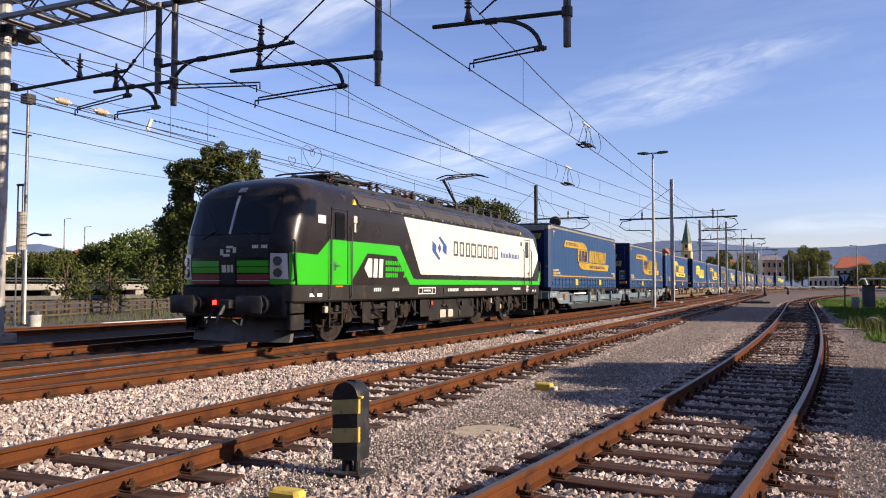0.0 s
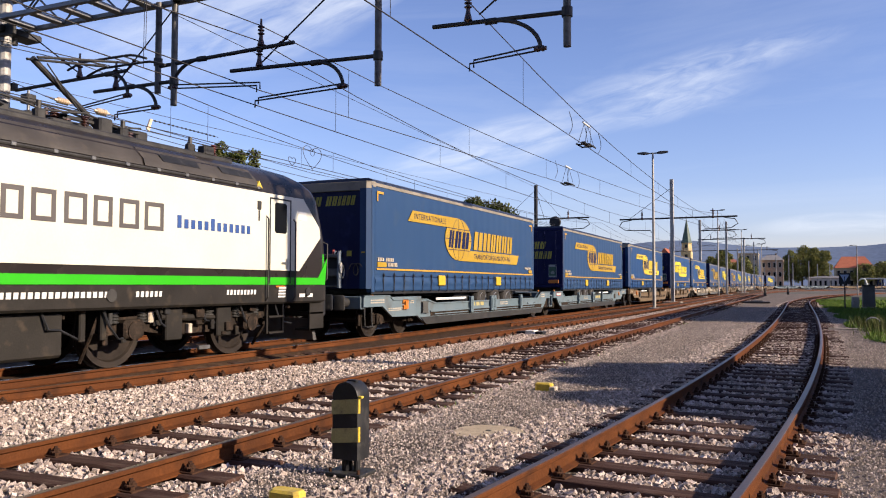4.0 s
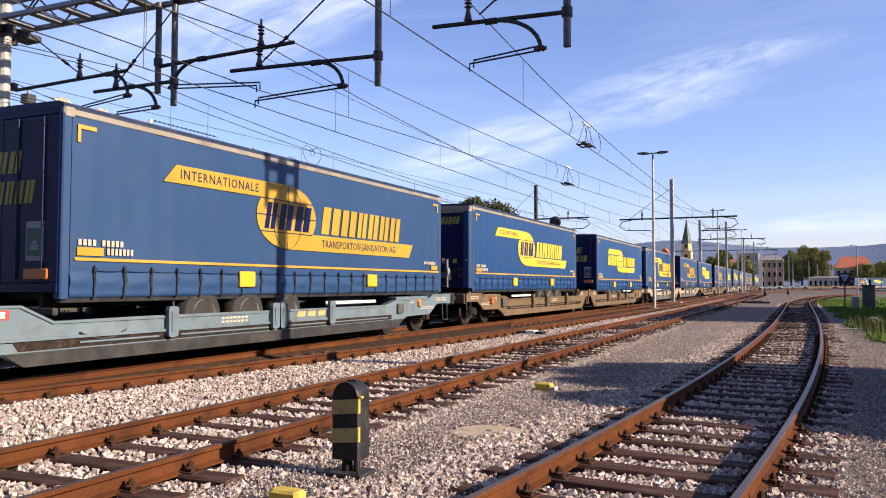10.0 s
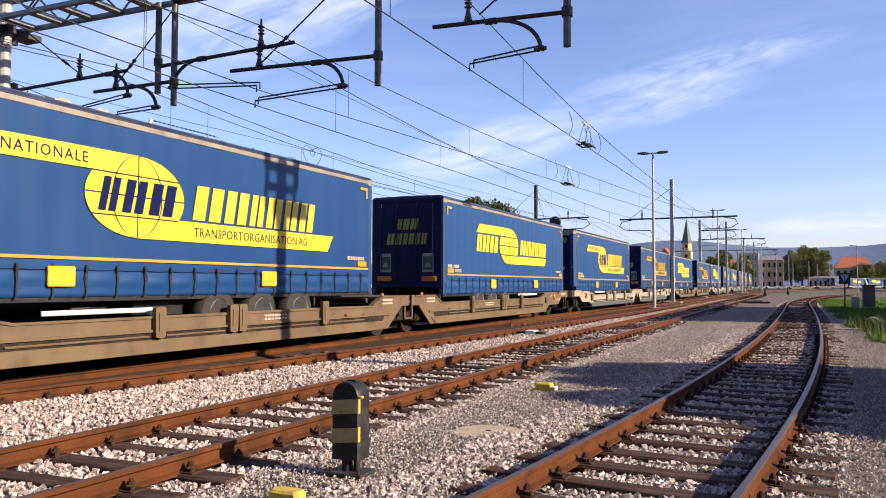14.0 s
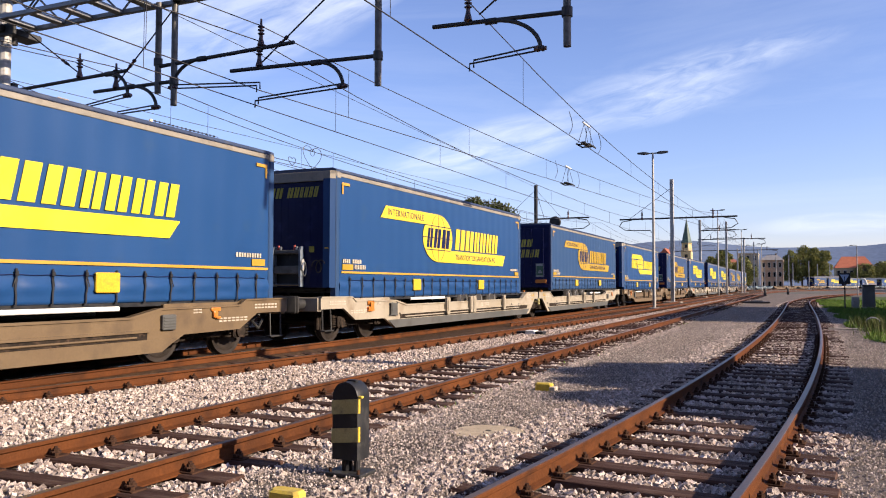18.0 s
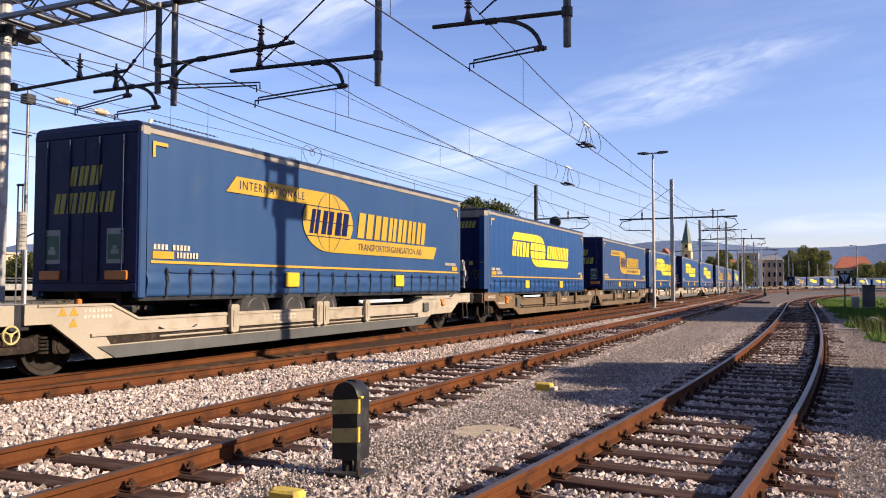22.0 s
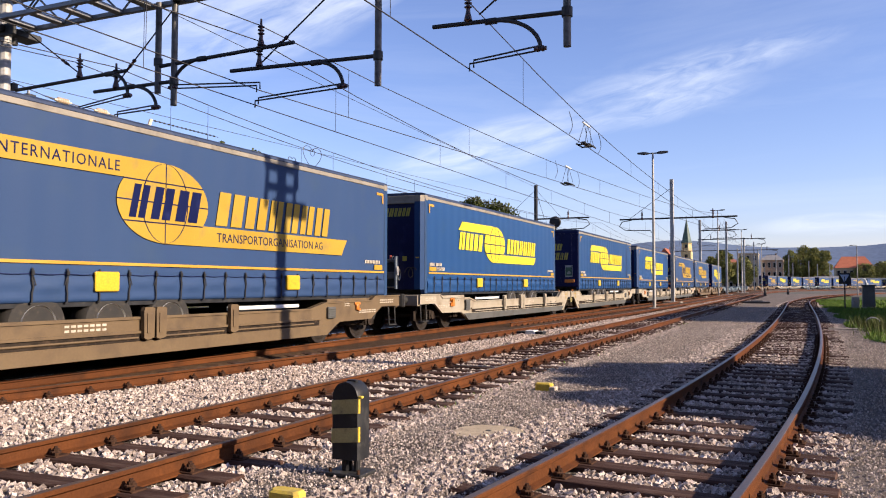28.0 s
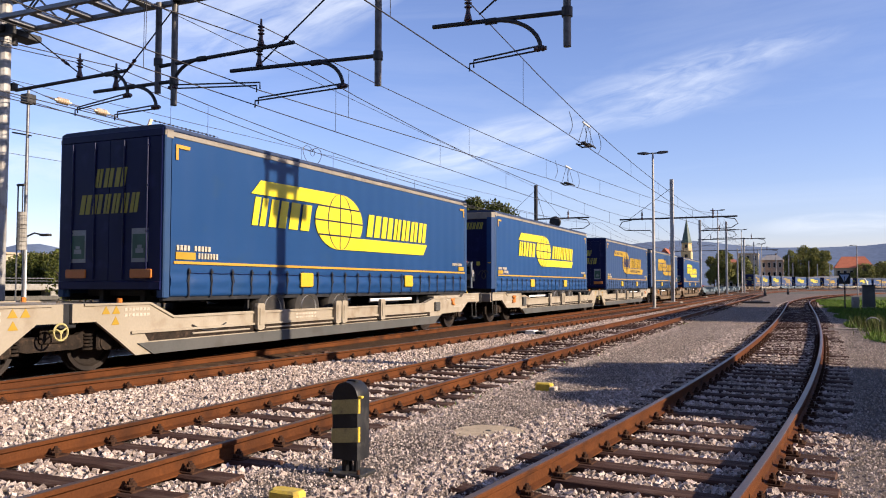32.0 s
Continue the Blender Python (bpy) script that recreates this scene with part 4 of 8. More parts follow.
    # closed front wall at +y, its blue darkened in the same way for shade
    part("front_wall", shared(("front",), lambda: mesh("front_wall", [rbox(-TW + 0.15, TW - 0.15, TL - 0.05, TL + 0.05, 1.22, 3.75, 0.01, 1)], PRINT_AND_SHADE_BLUE)), None, t, "blue ribbed front wall, darkened for its shaded side")
    each("wall_rib", [box(x - 0.05, x + 0.05, TL + 0.04, TL + 0.0535, 1.3, 3.7) for x in steps(-0.95, 0.95, 9)], PRINT_AND_SHADE_BLUE, t, key=("rib",))
    each("wall_mark", [box(x - 0.07, x + 0.07, TL + 0.054, TL + 0.06, 2.06, 2.2) for x in (-0.62, 0.62)], BLOCK_OLIVE, t, "small dull yellow square", key=("wmark",))
    each("post_mark", [box(s * 1.06 - 0.05, s * 1.06 + 0.05, TL + 0.1, TL + 0.106, 2.14, 2.17) for s in (-1, 1)], FLAP_YELLOW, t, "short yellow bar", key=("pmark",))
    part("air_hose", shared(("ahose",), lambda: mesh("air_hose", [tube([(-0.75 + 0.10 * math.cos(a) - 0.02 * a, TL + 0.10, 1.72 + 0.15 * math.sin(a)) for a in steps(0, 9.0, 24)], 0.014)], DARK_STEEL)), None, t, "coiled dark air hose")
    part("front_header", shared(("header",), lambda: mesh("front_header", [rbox(-TW + 0.30, TW - 0.30, TL - 0.05, TL + 0.104, 3.752, 3.985, 0.012, 1)], TRIM_BEIGE)), None, t, "beige metal header")
    each("front_block", [[prism_y([(-a, z) for a, z in b], TL + 0.063, TL + 0.069) for b in two] for two in letter_blocks(-0.78, -0.2, 3.38, 3.63, (0.65, 0.9, 1.1), 0.06, 0.05) + letter_blocks(-0.1, 0.82, 3.38, 3.63, (1.1, 0.95, 0.62, 0.72, 0.68, 0.78), 0.06, 0.04)], BLOCK_OLIVE, t, "", key=("fblock",))
    # frame for the hoses and plugs, fixed to the front wall
    F = TL + 0.06
    st = part("connector_frame", shared(("cframe",), lambda: mesh("connector_frame", [rbox(-0.37, 0.37, F, F + 0.02, 1.28, 2.1, 0.006)], BLACK_PAINT)), None, t, "dark steel frame for hoses and plugs")
    each("side_plate", [prism_x([(F, 1.24), (F + 0.15, 1.24), (F + 0.17, 1.5), (F + 0.17, 2.1), (F + 0.12, 2.2), (F, 2.2)], sg * 0.39 - 0.025, sg * 0.39 + 0.025) for sg in (-1, 1)], HITCH_GREY, st, "grey-blue steel side plate", key=("cside",))
    each("cross_bar", [rbox(-0.365, 0.365, F + 0.02, F + 0.15, z, z + h, 0.02, 0) for z, h in ((1.26, 0.05), (1.54, 0.20), (2.02, 0.10))], TUBE_GREY, st, "stained grey cross bar", key=("cbar",))
    each("ear", [prism_x([(F + 0.10 + 0.08 * math.cos(a), 1.76 + 0.14 * math.sin(a)) for a in steps(0, 6.283, 14)[:-1]], sg * 0.44 - 0.018, sg * 0.44 + 0.018) for sg in (-1, 1)], PALE_POLE, st, "pale rounded ear", key=("cear",))
    each("plug", [lathe_at(x, F + 0.09, 2.11, 0.03, 0.12) for x in (-0.2, 0.26)], RED_PAINT, st, "small red plug", key=("cplug",))
    each("plug", [lathe_at(x, F + 0.11, 2.1, 0.028, 0.10) for x in (-0.28, 0.18)], CHROME, st, "bright metal plug", key=("cplugb",))
    part("hose_loop", shared(("cloop",), lambda: mesh("hose_loop", [tube([(-0.49, F + 0.10 + 0.08 * math.cos(a), 1.66 + 0.16 * math.sin(a)) for a in steps(0, 6.2, 20)], 0.014)], CHROME)), None, st, "coiled pale hose")
    if pale_head:
        part("cover", [loft([[(x, y, z) for x, z in ((-0.40, 1.84), (0.40, 1.84), (0.43, 1.95), (0.36, 2.24), (-0.36, 2.24), (-0.43, 1.95))] for y in (F + 0.04, F + 0.20)])], PALE_POLE, st, "pale grey cover", 30)
        each("cover_recess", [rbox(-0.30, -0.05, F + 0.195, F + 0.21, 1.86, 1.96, 0.01), rbox(0.0, 0.30, F + 0.195, F + 0.21, 1.86, 1.96, 0.01), rbox(-0.30, 0.30, F + 0.195, F + 0.21, 2.0, 2.05, 0.01)], BLACK_PAINT, st, "dark recess")
    part("chassis", shared(("chassis",), lambda: mesh("chassis", [rbox(s * 0.5 - 0.06, s * 0.5 + 0.06, -TL + 0.3, TL - 0.6, 0.95, 1.2, 0.02, 1) for s in (-1, 1)] + [rbox(-1.0, 1.0, y - 0.05, y + 0.05, 1.08, 1.22, 0.01, 0) for y in steps(-TL + 0.5, TL - 0.5, 14)] + [rod((-1.0, -TL + y, 0.8), (1.0, -TL + y, 0.8), 0.07, 10) for y in AXLES] + [rbox(-0.7, 0.7, TL - 1.6, TL - 0.4, 1.12, 1.2, 0.01, 0)], DARK_STEEL)), None, t, "dark steel chassis")
    part("landing_leg", shared(("legs",), lambda: mesh("landing_leg", [rbox(s * 0.75 - 0.06, s * 0.75 + 0.06, TL - 2.8, TL - 2.66, 0.72, 1.2, 0.015) for s in (-1, 1)] + [rod((-0.75, TL - 2.73, 1.0), (0.75, TL - 2.73, 1.0), 0.025)], GALV)), None, t)
    if full:
        # Added black box; its colour makes the gap under the floor dark.
        part("pallet_box", shared(("pbox",), lambda: mesh("pallet_box", [rbox(0.35, 0.95, 0.9, 2.6, 0.78, 1.12, 0.03), rbox(-0.95, -0.35, -0.4, 0.8, 0.78, 1.12, 0.03)], BLACK_PAINT)), None, t, "black box added to darken the gap under the floor")
    return t


# ---- pocket wagons, two sections on three bogies ----
PROFILE = [(16.45, 1.10), (16.45, 0.81), (15.46, 0.81), (14.92, 0.52), (13.42, 0.50), (12.85, 0.24), (1.66, 0.23), (1.13, 0.52), (0.80, 0.80), (0.28, 0.80), (0.28, 1.08), (1.62, 1.08), (2.16, 0.84), (4.0, 0.855), (12.15, 0.84), (12.82, 0.97), (14.9, 0.99), (15.1, 1.09)]
PROFILE_STEEP = [{1.66: (1.32, 0.23), 1.13: (0.92, 0.52), 0.80: (0.52, 0.80), 0.28: (0.08, z)}.get(y, (y, z)) for y, z in PROFILE]


def wheelset_mesh():
    g = []
    for s in (-1, 1):
        w = lathe([(0.10, 0.08), (0.13, 0.08), (0.14, 0.03), (0.36, 0.015), (0.395, 0.055), (0.46, 0.062), (0.462, -0.05), (0.49, -0.06), (0.49, -0.078), (0.40, -0.078), (0.37, -0.03), (0.14, -0.02), (0.10, -0.06)], 36, "x")
        g.append(([(s * (0.755 + x), y, z) for x, y, z in w[0]], w[1]))
    g += [rod((-1.05, 0, 0), (1.05, 0, 0), 0.08, 12)]
    # weight pockets, which show that the wheels turn
    g += [rbox(s * 0.785 - 0.01, s * 0.785 + 0.02, 0.20, 0.27, -0.05, 0.05, 0.008) for s in (-1, 1)]
    return mesh("wheelset", g, WHEEL, 35)


def bogie_frame_mesh():
    g = []
    for s in (-1, 1):
        prof = [(-1.15, 0.62), (-1.18, 0.46), (-0.98, 0.33), (-0.82, 0.33), (-0.70, 0.42), (-0.42, 0.36), (0.42, 0.36), (0.70, 0.42), (0.82, 0.33), (0.98, 0.33), (1.18, 0.46), (1.15, 0.62), (0.62, 0.66), (0.45, 0.58), (-0.45, 0.58), (-0.62, 0.66)]
        g.append(prism_x([(y, z + 0.02) for y, z in prof], s * 1.0 - 0.05, s * 1.0 + 0.05))
        for y in (-0.9, 0.9):
            g += [rbox(s * 1.06 - 0.10, s * 1.06 + 0.08, y - 0.17, y + 0.17, 0.34, 0.62, 0.04, 0), disc_x(s * 1.13, y, 0.46, 0.12, s * 0.05, 16)]
            for d in (-0.26, 0.26):
                for k in range(5):
                    g.append(lathe_at(s * 1.04, y + d, 0.36 + 0.055 * k, 0.085, 0.03))
        g += [rbox(s * 0.98 - 0.12, s * 0.98 + 0.10, -0.24, 0.24, 0.50, 0.76, 0.03, 0)]
    g += [rbox(-0.95, 0.95, -0.22, 0.22, 0.40, 0.68, 0.03, 0), rbox(-0.5, 0.5, -0.3, 0.3, 0.66, 0.79, 0.03, 0)]
    g += [rbox(s * 0.78 - 0.05, s * 0.78 + 0.05, y - 0.05, y + 0.05, 0.3, 0.62, 0.02) for s in (-1, 1) for y in (-1.42, -0.36, 0.36, 1.42)]
    return mesh("bogie", g, BOGIE, 35)


def lathe_at(x, y, z, r, h):
    v, f = lathe([(r, 0), (r, h)], 12)
    return [(x + a, y + b, z + c) for a, b, c in v], f


WHEELS = []
PAINTS = {"blue_grey": (WAG_GREY, "blue-grey"), "tan": (WAG_TAN, "weathered tan"), "pale": (WAG_PALE, "pale beige")}


def bogie(parent, y, turning):
    b = part("bogie", shared(("bogie",), bogie_frame_mesh), None, parent, "grimy brown two-axle bogie", at=pose(0, y, 0))
    for d in (-0.9, 0.9):
        w = part("wheelset", shared(("wheelset",), wheelset_mesh), None, b, "rusty wheelset with bright treads", at=pose(0, d, 0.46))
        if turning:
            WHEELS.append((w, d, 0.46, turning))
    return b


def wagon(paint, middle, loaded, turning, full=True):
    """One section of an articulated wagon: the joint at y = 0, the buffers at y = 17.1."""
    mat, word = PAINTS[paint]
    w = thing("pocket_wagon", word + " pocket wagon section " + ("with a semi-trailer in it" if loaded else "running empty"), "freight wagon", group="pocket wagons of the train")
    for s in (-1, 1):
        sx = s * 1.33
        part("side_frame", shared(("side", paint, s), lambda: mesh("side_frame", [prism_x(PROFILE if paint == "blue_grey" else PROFILE_STEEP, sx - 0.035, sx + 0.035)] + [prism_x([(1.2, 0.58), (12.6, 0.58), (12.6, 0.62), (1.2, 0.62)], sx + s * 0.035, sx + s * 0.075),
             prism_x([(0.28, 1.08), (1.62, 1.08), (2.16, 0.84), (12.15, 0.84), (12.82, 0.97), (14.9, 0.99), (15.1, 1.09), (16.45, 1.10), (16.45, 1.07), (15.08, 1.06), (14.9, 0.955), (12.86, 0.94), (12.2, 0.805), (2.14, 0.805), (1.6, 1.045), (0.28, 1.045)], sx - s * 0.08, sx + s * 0.06)], mat)), None, w, word + " pressed steel side")
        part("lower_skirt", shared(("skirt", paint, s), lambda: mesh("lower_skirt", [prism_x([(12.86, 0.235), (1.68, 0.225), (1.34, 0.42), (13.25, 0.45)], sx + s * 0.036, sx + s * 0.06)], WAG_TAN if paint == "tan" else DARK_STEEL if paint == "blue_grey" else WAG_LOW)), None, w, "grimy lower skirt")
        # Flat dark strip on the side; its colour stands in for a recess's shade.
        part("channel", shared(("channel", s), lambda: mesh("channel", [prism_x([(12.55, 0.46), (1.6, 0.44), (1.5, 0.575), (12.55, 0.575)], sx + s * 0.036, sx + s * 0.04)], BOGIE)), None, w, "flat dark strip that paints the shade of a recess")
        each("guide_bar", [rod((sx + s * 0.055, a, 0.51), (sx + s * 0.055, b, 0.51), 0.018, 6) for a, b in ((2.6, 4.2), (4.7, 7.2), (7.8, 9.3), (9.7, 12.3))], mat, w, key=("gbar", paint, s))
        for q in (4.45, 7.35, 7.62, 9.5):
            part("stanchion", shared(("stanchion", paint, s), lambda: mesh("stanchion", [prism_x([(-0.10, 0.50), (-0.02, 0.47), (0.12, 0.50), (0.13, 0.98), (0.07, 1.0), (-0.09, 1.0), (-0.11, 0.94)], sx + s * 0.06, sx + s * 0.14), prism_x([(-0.045, 0.58), (0.06, 0.58), (0.06, 0.9), (-0.045, 0.9)], sx + s * 0.14, sx + s * 0.155)], mat)), None, w, at=pose(0, q, 0))
        for q, wd, h, zz in ((15.75, 0.75, 0.12, 0.9), (13.75, 0.22, 0.10, 0.86), (14.75, 0.85, 0.10, 0.68), (6.2, 0.8, 0.14, 0.66)) + (() if paint == "blue_grey" and not middle else ((1.35, 0.55, 0.18, 0.86),)):
            part("marking_panel", shared(("mark", q, s), lambda: mesh("marking_panel", [prism_x([(q - wd / 2 + i * wd / 7, zz + r * h * 0.5), (q - wd / 2 + (i + 0.72) * wd / 7, zz + r * h * 0.5), (q - wd / 2 + (i + 0.72) * wd / 7, zz + h * (r * 0.5 + 0.26)), (q - wd / 2 + i * wd / 7, zz + h * (r * 0.5 + 0.26))], sx + s * 0.035, sx + s * 0.039) for i in range(7) for r in (0, 1)], PALE_CONCRETE)), None, w, "rows of pale marks")["kind"] = "stuff"
        if full:
            part("lever", shared(("lever", s), lambda: mesh("lever", [tube([(sx + s * 0.06, 2.6 + 0.9 * i / 10, 0.66 - 0.12 * math.sin(math.pi * i / 10)) for i in range(11)], 0.014)], DARK_STEEL)), None, w, "dark bent lever")
            part("lashing_ring", shared(("ring", s), lambda: mesh("lashing_ring", [rbox(sx + s * 0.03, sx + s * 0.07, 14.08, 14.34, 0.88, 0.95, 0.03, 0), rbox(sx + s * 0.03, sx + s * 0.10, 14.12, 14.24, 0.76, 0.90, 0.03, 0), rbox(sx + s * 0.03, sx + s * 0.09, 14.20, 14.33, 0.74, 0.79, 0.02, 0)], ORANGE_PLASTIC)), None, w, "orange lashing ring")
            part("valve_box", shared(("vbox", s), lambda: mesh("valve_box", [rbox(sx + s * 0.03, sx + s * 0.10, 12.84, 13.16, 0.60, 0.86, 0.02, 0)] + [rbox(sx + s * 0.09, sx + s * 0.11, 12.86, 13.14, z, z + 0.02, 0.004, 1) for z in (0.65, 0.70, 0.75, 0.80)], WAG_LOW)), None, w, "louvred grey valve box")
            if paint == "blue_grey" and not middle:
                pl = part("maker_plate", shared(("maker", s), lambda: mesh("maker_plate", [prism_x([(0.75, 0.885), (1.45, 0.885), (1.45, 1.02), (0.75, 1.02)], sx + s * 0.036, sx + s * 0.042)], RED_PAINT)), None, w, "red plate with a row of white bars")
                each("plate_bar", [prism_x([(0.80 + 0.125 * i, 0.91), (0.885 + 0.125 * i, 0.91), (0.885 + 0.125 * i, 0.995), (0.80 + 0.125 * i, 0.995)], sx + s * 0.042, sx + s * 0.046) for i in range(5)], WHITE_PAINT, pl, key=("pbar", s))
            if paint == "blue_grey":
                each("maker_emblem", [[prism_x([(y, 0.68), (y + 0.30, 0.68), (y + 0.36, 0.84), (y + 0.06, 0.84)], sx + s * 0.036, sx + s * 0.041)] for y in (8.22, 8.62, 9.02)], OCHRE_PAINT, w, "faded yellow plain block", key=("wemb", s))
            if paint == "pale":
              part("warning_sign", shared(("warn", s), lambda: mesh("warning_sign", [prism_x([(y - 0.08, z), (y + 0.08, z), (y, z + 0.13)], sx + s * 0.036, sx + s * 0.041) for y, z in ((0.70, 0.91), (0.90, 0.91), (0.89, 0.74))], LOGO_FADED)), None, w, "three small orange warning triangles")["kind"] = "stuff"
            each("cone_pin", [rbox(s * 1.12 - 0.04, s * 1.12 + 0.04, y - 0.04, y + 0.04, 1.03, 1.15, 0.02) for y in (1.2, 15.6)], ORANGE_PLASTIC, w, "small orange locating pin", key=("pin", s))
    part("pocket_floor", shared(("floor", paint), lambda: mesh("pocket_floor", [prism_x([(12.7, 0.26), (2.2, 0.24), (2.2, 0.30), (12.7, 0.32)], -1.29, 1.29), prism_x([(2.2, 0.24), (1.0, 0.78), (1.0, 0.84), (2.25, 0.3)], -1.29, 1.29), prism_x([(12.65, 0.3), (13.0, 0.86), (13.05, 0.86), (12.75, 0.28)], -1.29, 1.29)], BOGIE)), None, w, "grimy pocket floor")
    each("end_deck", [rbox(-1.29, 1.29, 13.0, 16.45, 0.86, 1.04, 0.02, 0), rbox(-1.29, 1.29, 0.3, 1.3, 0.84, 1.06, 0.02, 0)], mat, w, word + " deck plate", key=("deck", paint))
    part("headstock", shared(("hstock", paint), lambda: mesh("headstock", [rbox(-1.3, 1.3, 16.3, 16.48, 0.76, 1.08, 0.02, 0)], mat)), None, w)
    for s in (-1, 1):
        b = part("buffer", shared(("buffer", s), lambda: mesh("buffer", [rod((s * 0.875, 16.45, 0.93), (s * 0.875, 16.75, 0.93), 0.12, 16), rod((s * 0.875, 16.75, 0.93), (s * 0.875, 17.02, 0.93), 0.085, 16), rbox(s * 0.875 - 0.3, s * 0.875 + 0.3, 17.02, 17.08, 0.74, 1.12, 0.05, 1)], DARK_STEEL, 40)), None, w, "greasy black buffer")
        part("corner_step", shared(("cstep", s), lambda: mesh("corner_step", [tube([(s * 1.3, 16.3, 0.8), (s * 1.32, 16.3, 0.32), (s * 1.32, 15.95, 0.32), (s * 1.3, 15.95, 0.8)], 0.02), rbox(s * 1.3 - 0.1, s * 1.3 + 0.06, 15.93, 16.32, 0.3, 0.33, 0.01)], DARK_STEEL)), None, w)
    part("drawgear", shared(("draw",), lambda: mesh("drawgear", [rbox(-0.18, 0.18, 16.4, 16.75, 0.78, 1.0, 0.03), tube([(0, 16.7, 0.9), (0, 16.95, 0.72), (0, 17.08, 0.82)], 0.045), tube([(0.35, 16.4, 0.75), (0.4, 16.75, 0.42), (0.3, 17.05, 0.6)], 0.03)], DARK_STEEL)), None, w)
    if middle:
        bogie(w, 0.0, turning)
        for s in (-1, 1):
            if paint == "pale":
                part("coupling_block", shared(("cblock", s), lambda: mesh("coupling_block", [rbox(s * 1.2 - 0.1, s * 1.2 + 0.1, -0.16 + s * 0.06, 0.16 + s * 0.06, 0.72, 1.08, 0.02)], BLACK_PAINT)), None, w, "black coupling block")
                part("hand_wheel", shared(("handwheel", s), lambda: mesh("hand_wheel", [tube([(s * 1.42, -s * 0.16 + 0.12 * math.cos(a), 0.68 + 0.12 * math.sin(a)) for a in steps(0, 6.283, 24)], 0.016)] + [rod((s * 1.42, -s * 0.16, 0.68), (s * 1.42, -s * 0.16 + 0.12 * math.cos(a), 0.68 + 0.12 * math.sin(a)), 0.013) for a in (0.5, 2.6, 4.7)] + [rod((s * 1.2, -s * 0.16, 0.68), (s * 1.43, -s * 0.16, 0.68), 0.03)], OCHRE_PAINT)), None, w, "faded yellow brake hand wheel")
                continue
            part("joint_frame", shared(("joint", paint, s), lambda: mesh("joint_frame", [rbox(s * 1.28 - 0.04, s * 1.28 + 0.04, y - 0.03, y + 0.03, 0.42, 0.92, 0.01) for y in (-0.22, 0.22)] + [rbox(s * 1.28 - 0.04, s * 1.28 + 0.04, -0.25, 0.25, z, z + 0.05, 0.01, 1) for z in (0.42, 0.88)], mat)), None, w)
    if not middle and full:
        each("yellow_bar", [tube([(x, 15.55, 1.06), (x, 15.68, 1.27), (x, 16.0, 1.29), (x, 16.2, 1.06)], 0.02) for x in (0.75, 1.05)], FLAP_YELLOW, w, "bent yellow bar on the deck", key=("ybar",))
    bogie(w, 14.3, turning)
    return w


LOADS = [("ribbon", "dull", 0.0), ("ribbon", "dull", 0.0), ("ribbon", "bright", 0.1), ("globe", "bright", 0.2), ("ribbon", "bright", 0.13), ("ribbon", "dull", 0.1), ("globe", "bright", 0.0), ("ribbon", "dusty", -0.12), ("globe", "bright", 0.0), ("globe", "bright", -0.15), ("globe", "bright", 0.1), ("ribbon", "dusty", 0.0), ("globe", "dull", 0.0), ("globe", "bright", 0.0)]
DEEP = [1.025, 1.035, 1.03, 1.08, 1.09, 1.035, 1.055, 1.045, 1.035, 1.05, 1.035, 1.035, 1.035, 1.035]  # how much deeper the curtains hang
LIFT = {0: 0.045, 1: 0.045, 2: 0.045, 3: 0.08, 4: 0.08, 5: 0.045, 9: 0.08}  # some trailers stand higher
SLIP = [0.05, 0.05, 0.28, 0.2, 0.25, -0.03, 0.13, 0.05, 0.0, -0.28, 0.05, 0.1, 0.0, 0.0]
COLOURS = ["blue_grey", "tan", "pale", "tan", "pale", "pale", "tan", "blue_grey", "blue_grey", "tan", "tan", "pale", "blue_grey", "tan", "pale", "tan"]
for k in range(16):
    joint = 49.66 + 34.2 * k
    near = k < 7
    for sec in (0, 1):
        i = 2 * k + sec
        load = LOADS[i] if i < 14 else (("globe", "bright", 0.0) if i % 3 else ("ribbon", "dusty", 0.0)) if i >= 21 else None
        v = wagon(COLOURS[k], sec == 0, load is not None, (1 if sec else -1) if near else 0, near)
        VEHICLES.append((v, joint, 180 if sec == 0 else 0, 0.0))
        if load:
            slip = SLIP[i] if i < 14 else 0.0
            tr = trailer(load[0], load[1], i, near, load[2], "", 1 - sec, DEEP[i] if i < 14 else 1.02, i == 6)
            VEHICLES.append((tr, joint + (9.10 if sec else -9.10) + slip, 180 if sec == 0 else 0, LIFT.get(i, 0.01)))


# ---- the locomotive; its front looks along -y ----

def loco_half_width(z):
    pts = [(0.9, 1.46), (1.36, 1.50), (3.22, 1.50), (3.42, 1.43), (3.58, 1.30), (3.72, 1.10), (3.86, 0.72), (3.95, 0.15)]
    for (a, p), (b, q) in zip(pts, pts[1:]):
        if z <= b:
            return p + (q - p) * (z - a) / (b - a)
    return 0.15


def loco_nose(z):
    pts = [(0.9, 8.85), (1.36, 9.0), (1.8, 9.03), (2.2, 9.02), (2.42, 8.98), (3.22, 8.70), (3.42, 8.58), (3.58, 8.40), (3.72, 8.12), (3.86, 7.5), (3.95, 6.5)]
    for (a, p), (b, q) in zip(pts, pts[1:]):
        if z <= b:
            return p + (q - p) * (z - a) / (b - a)
    return 6.5


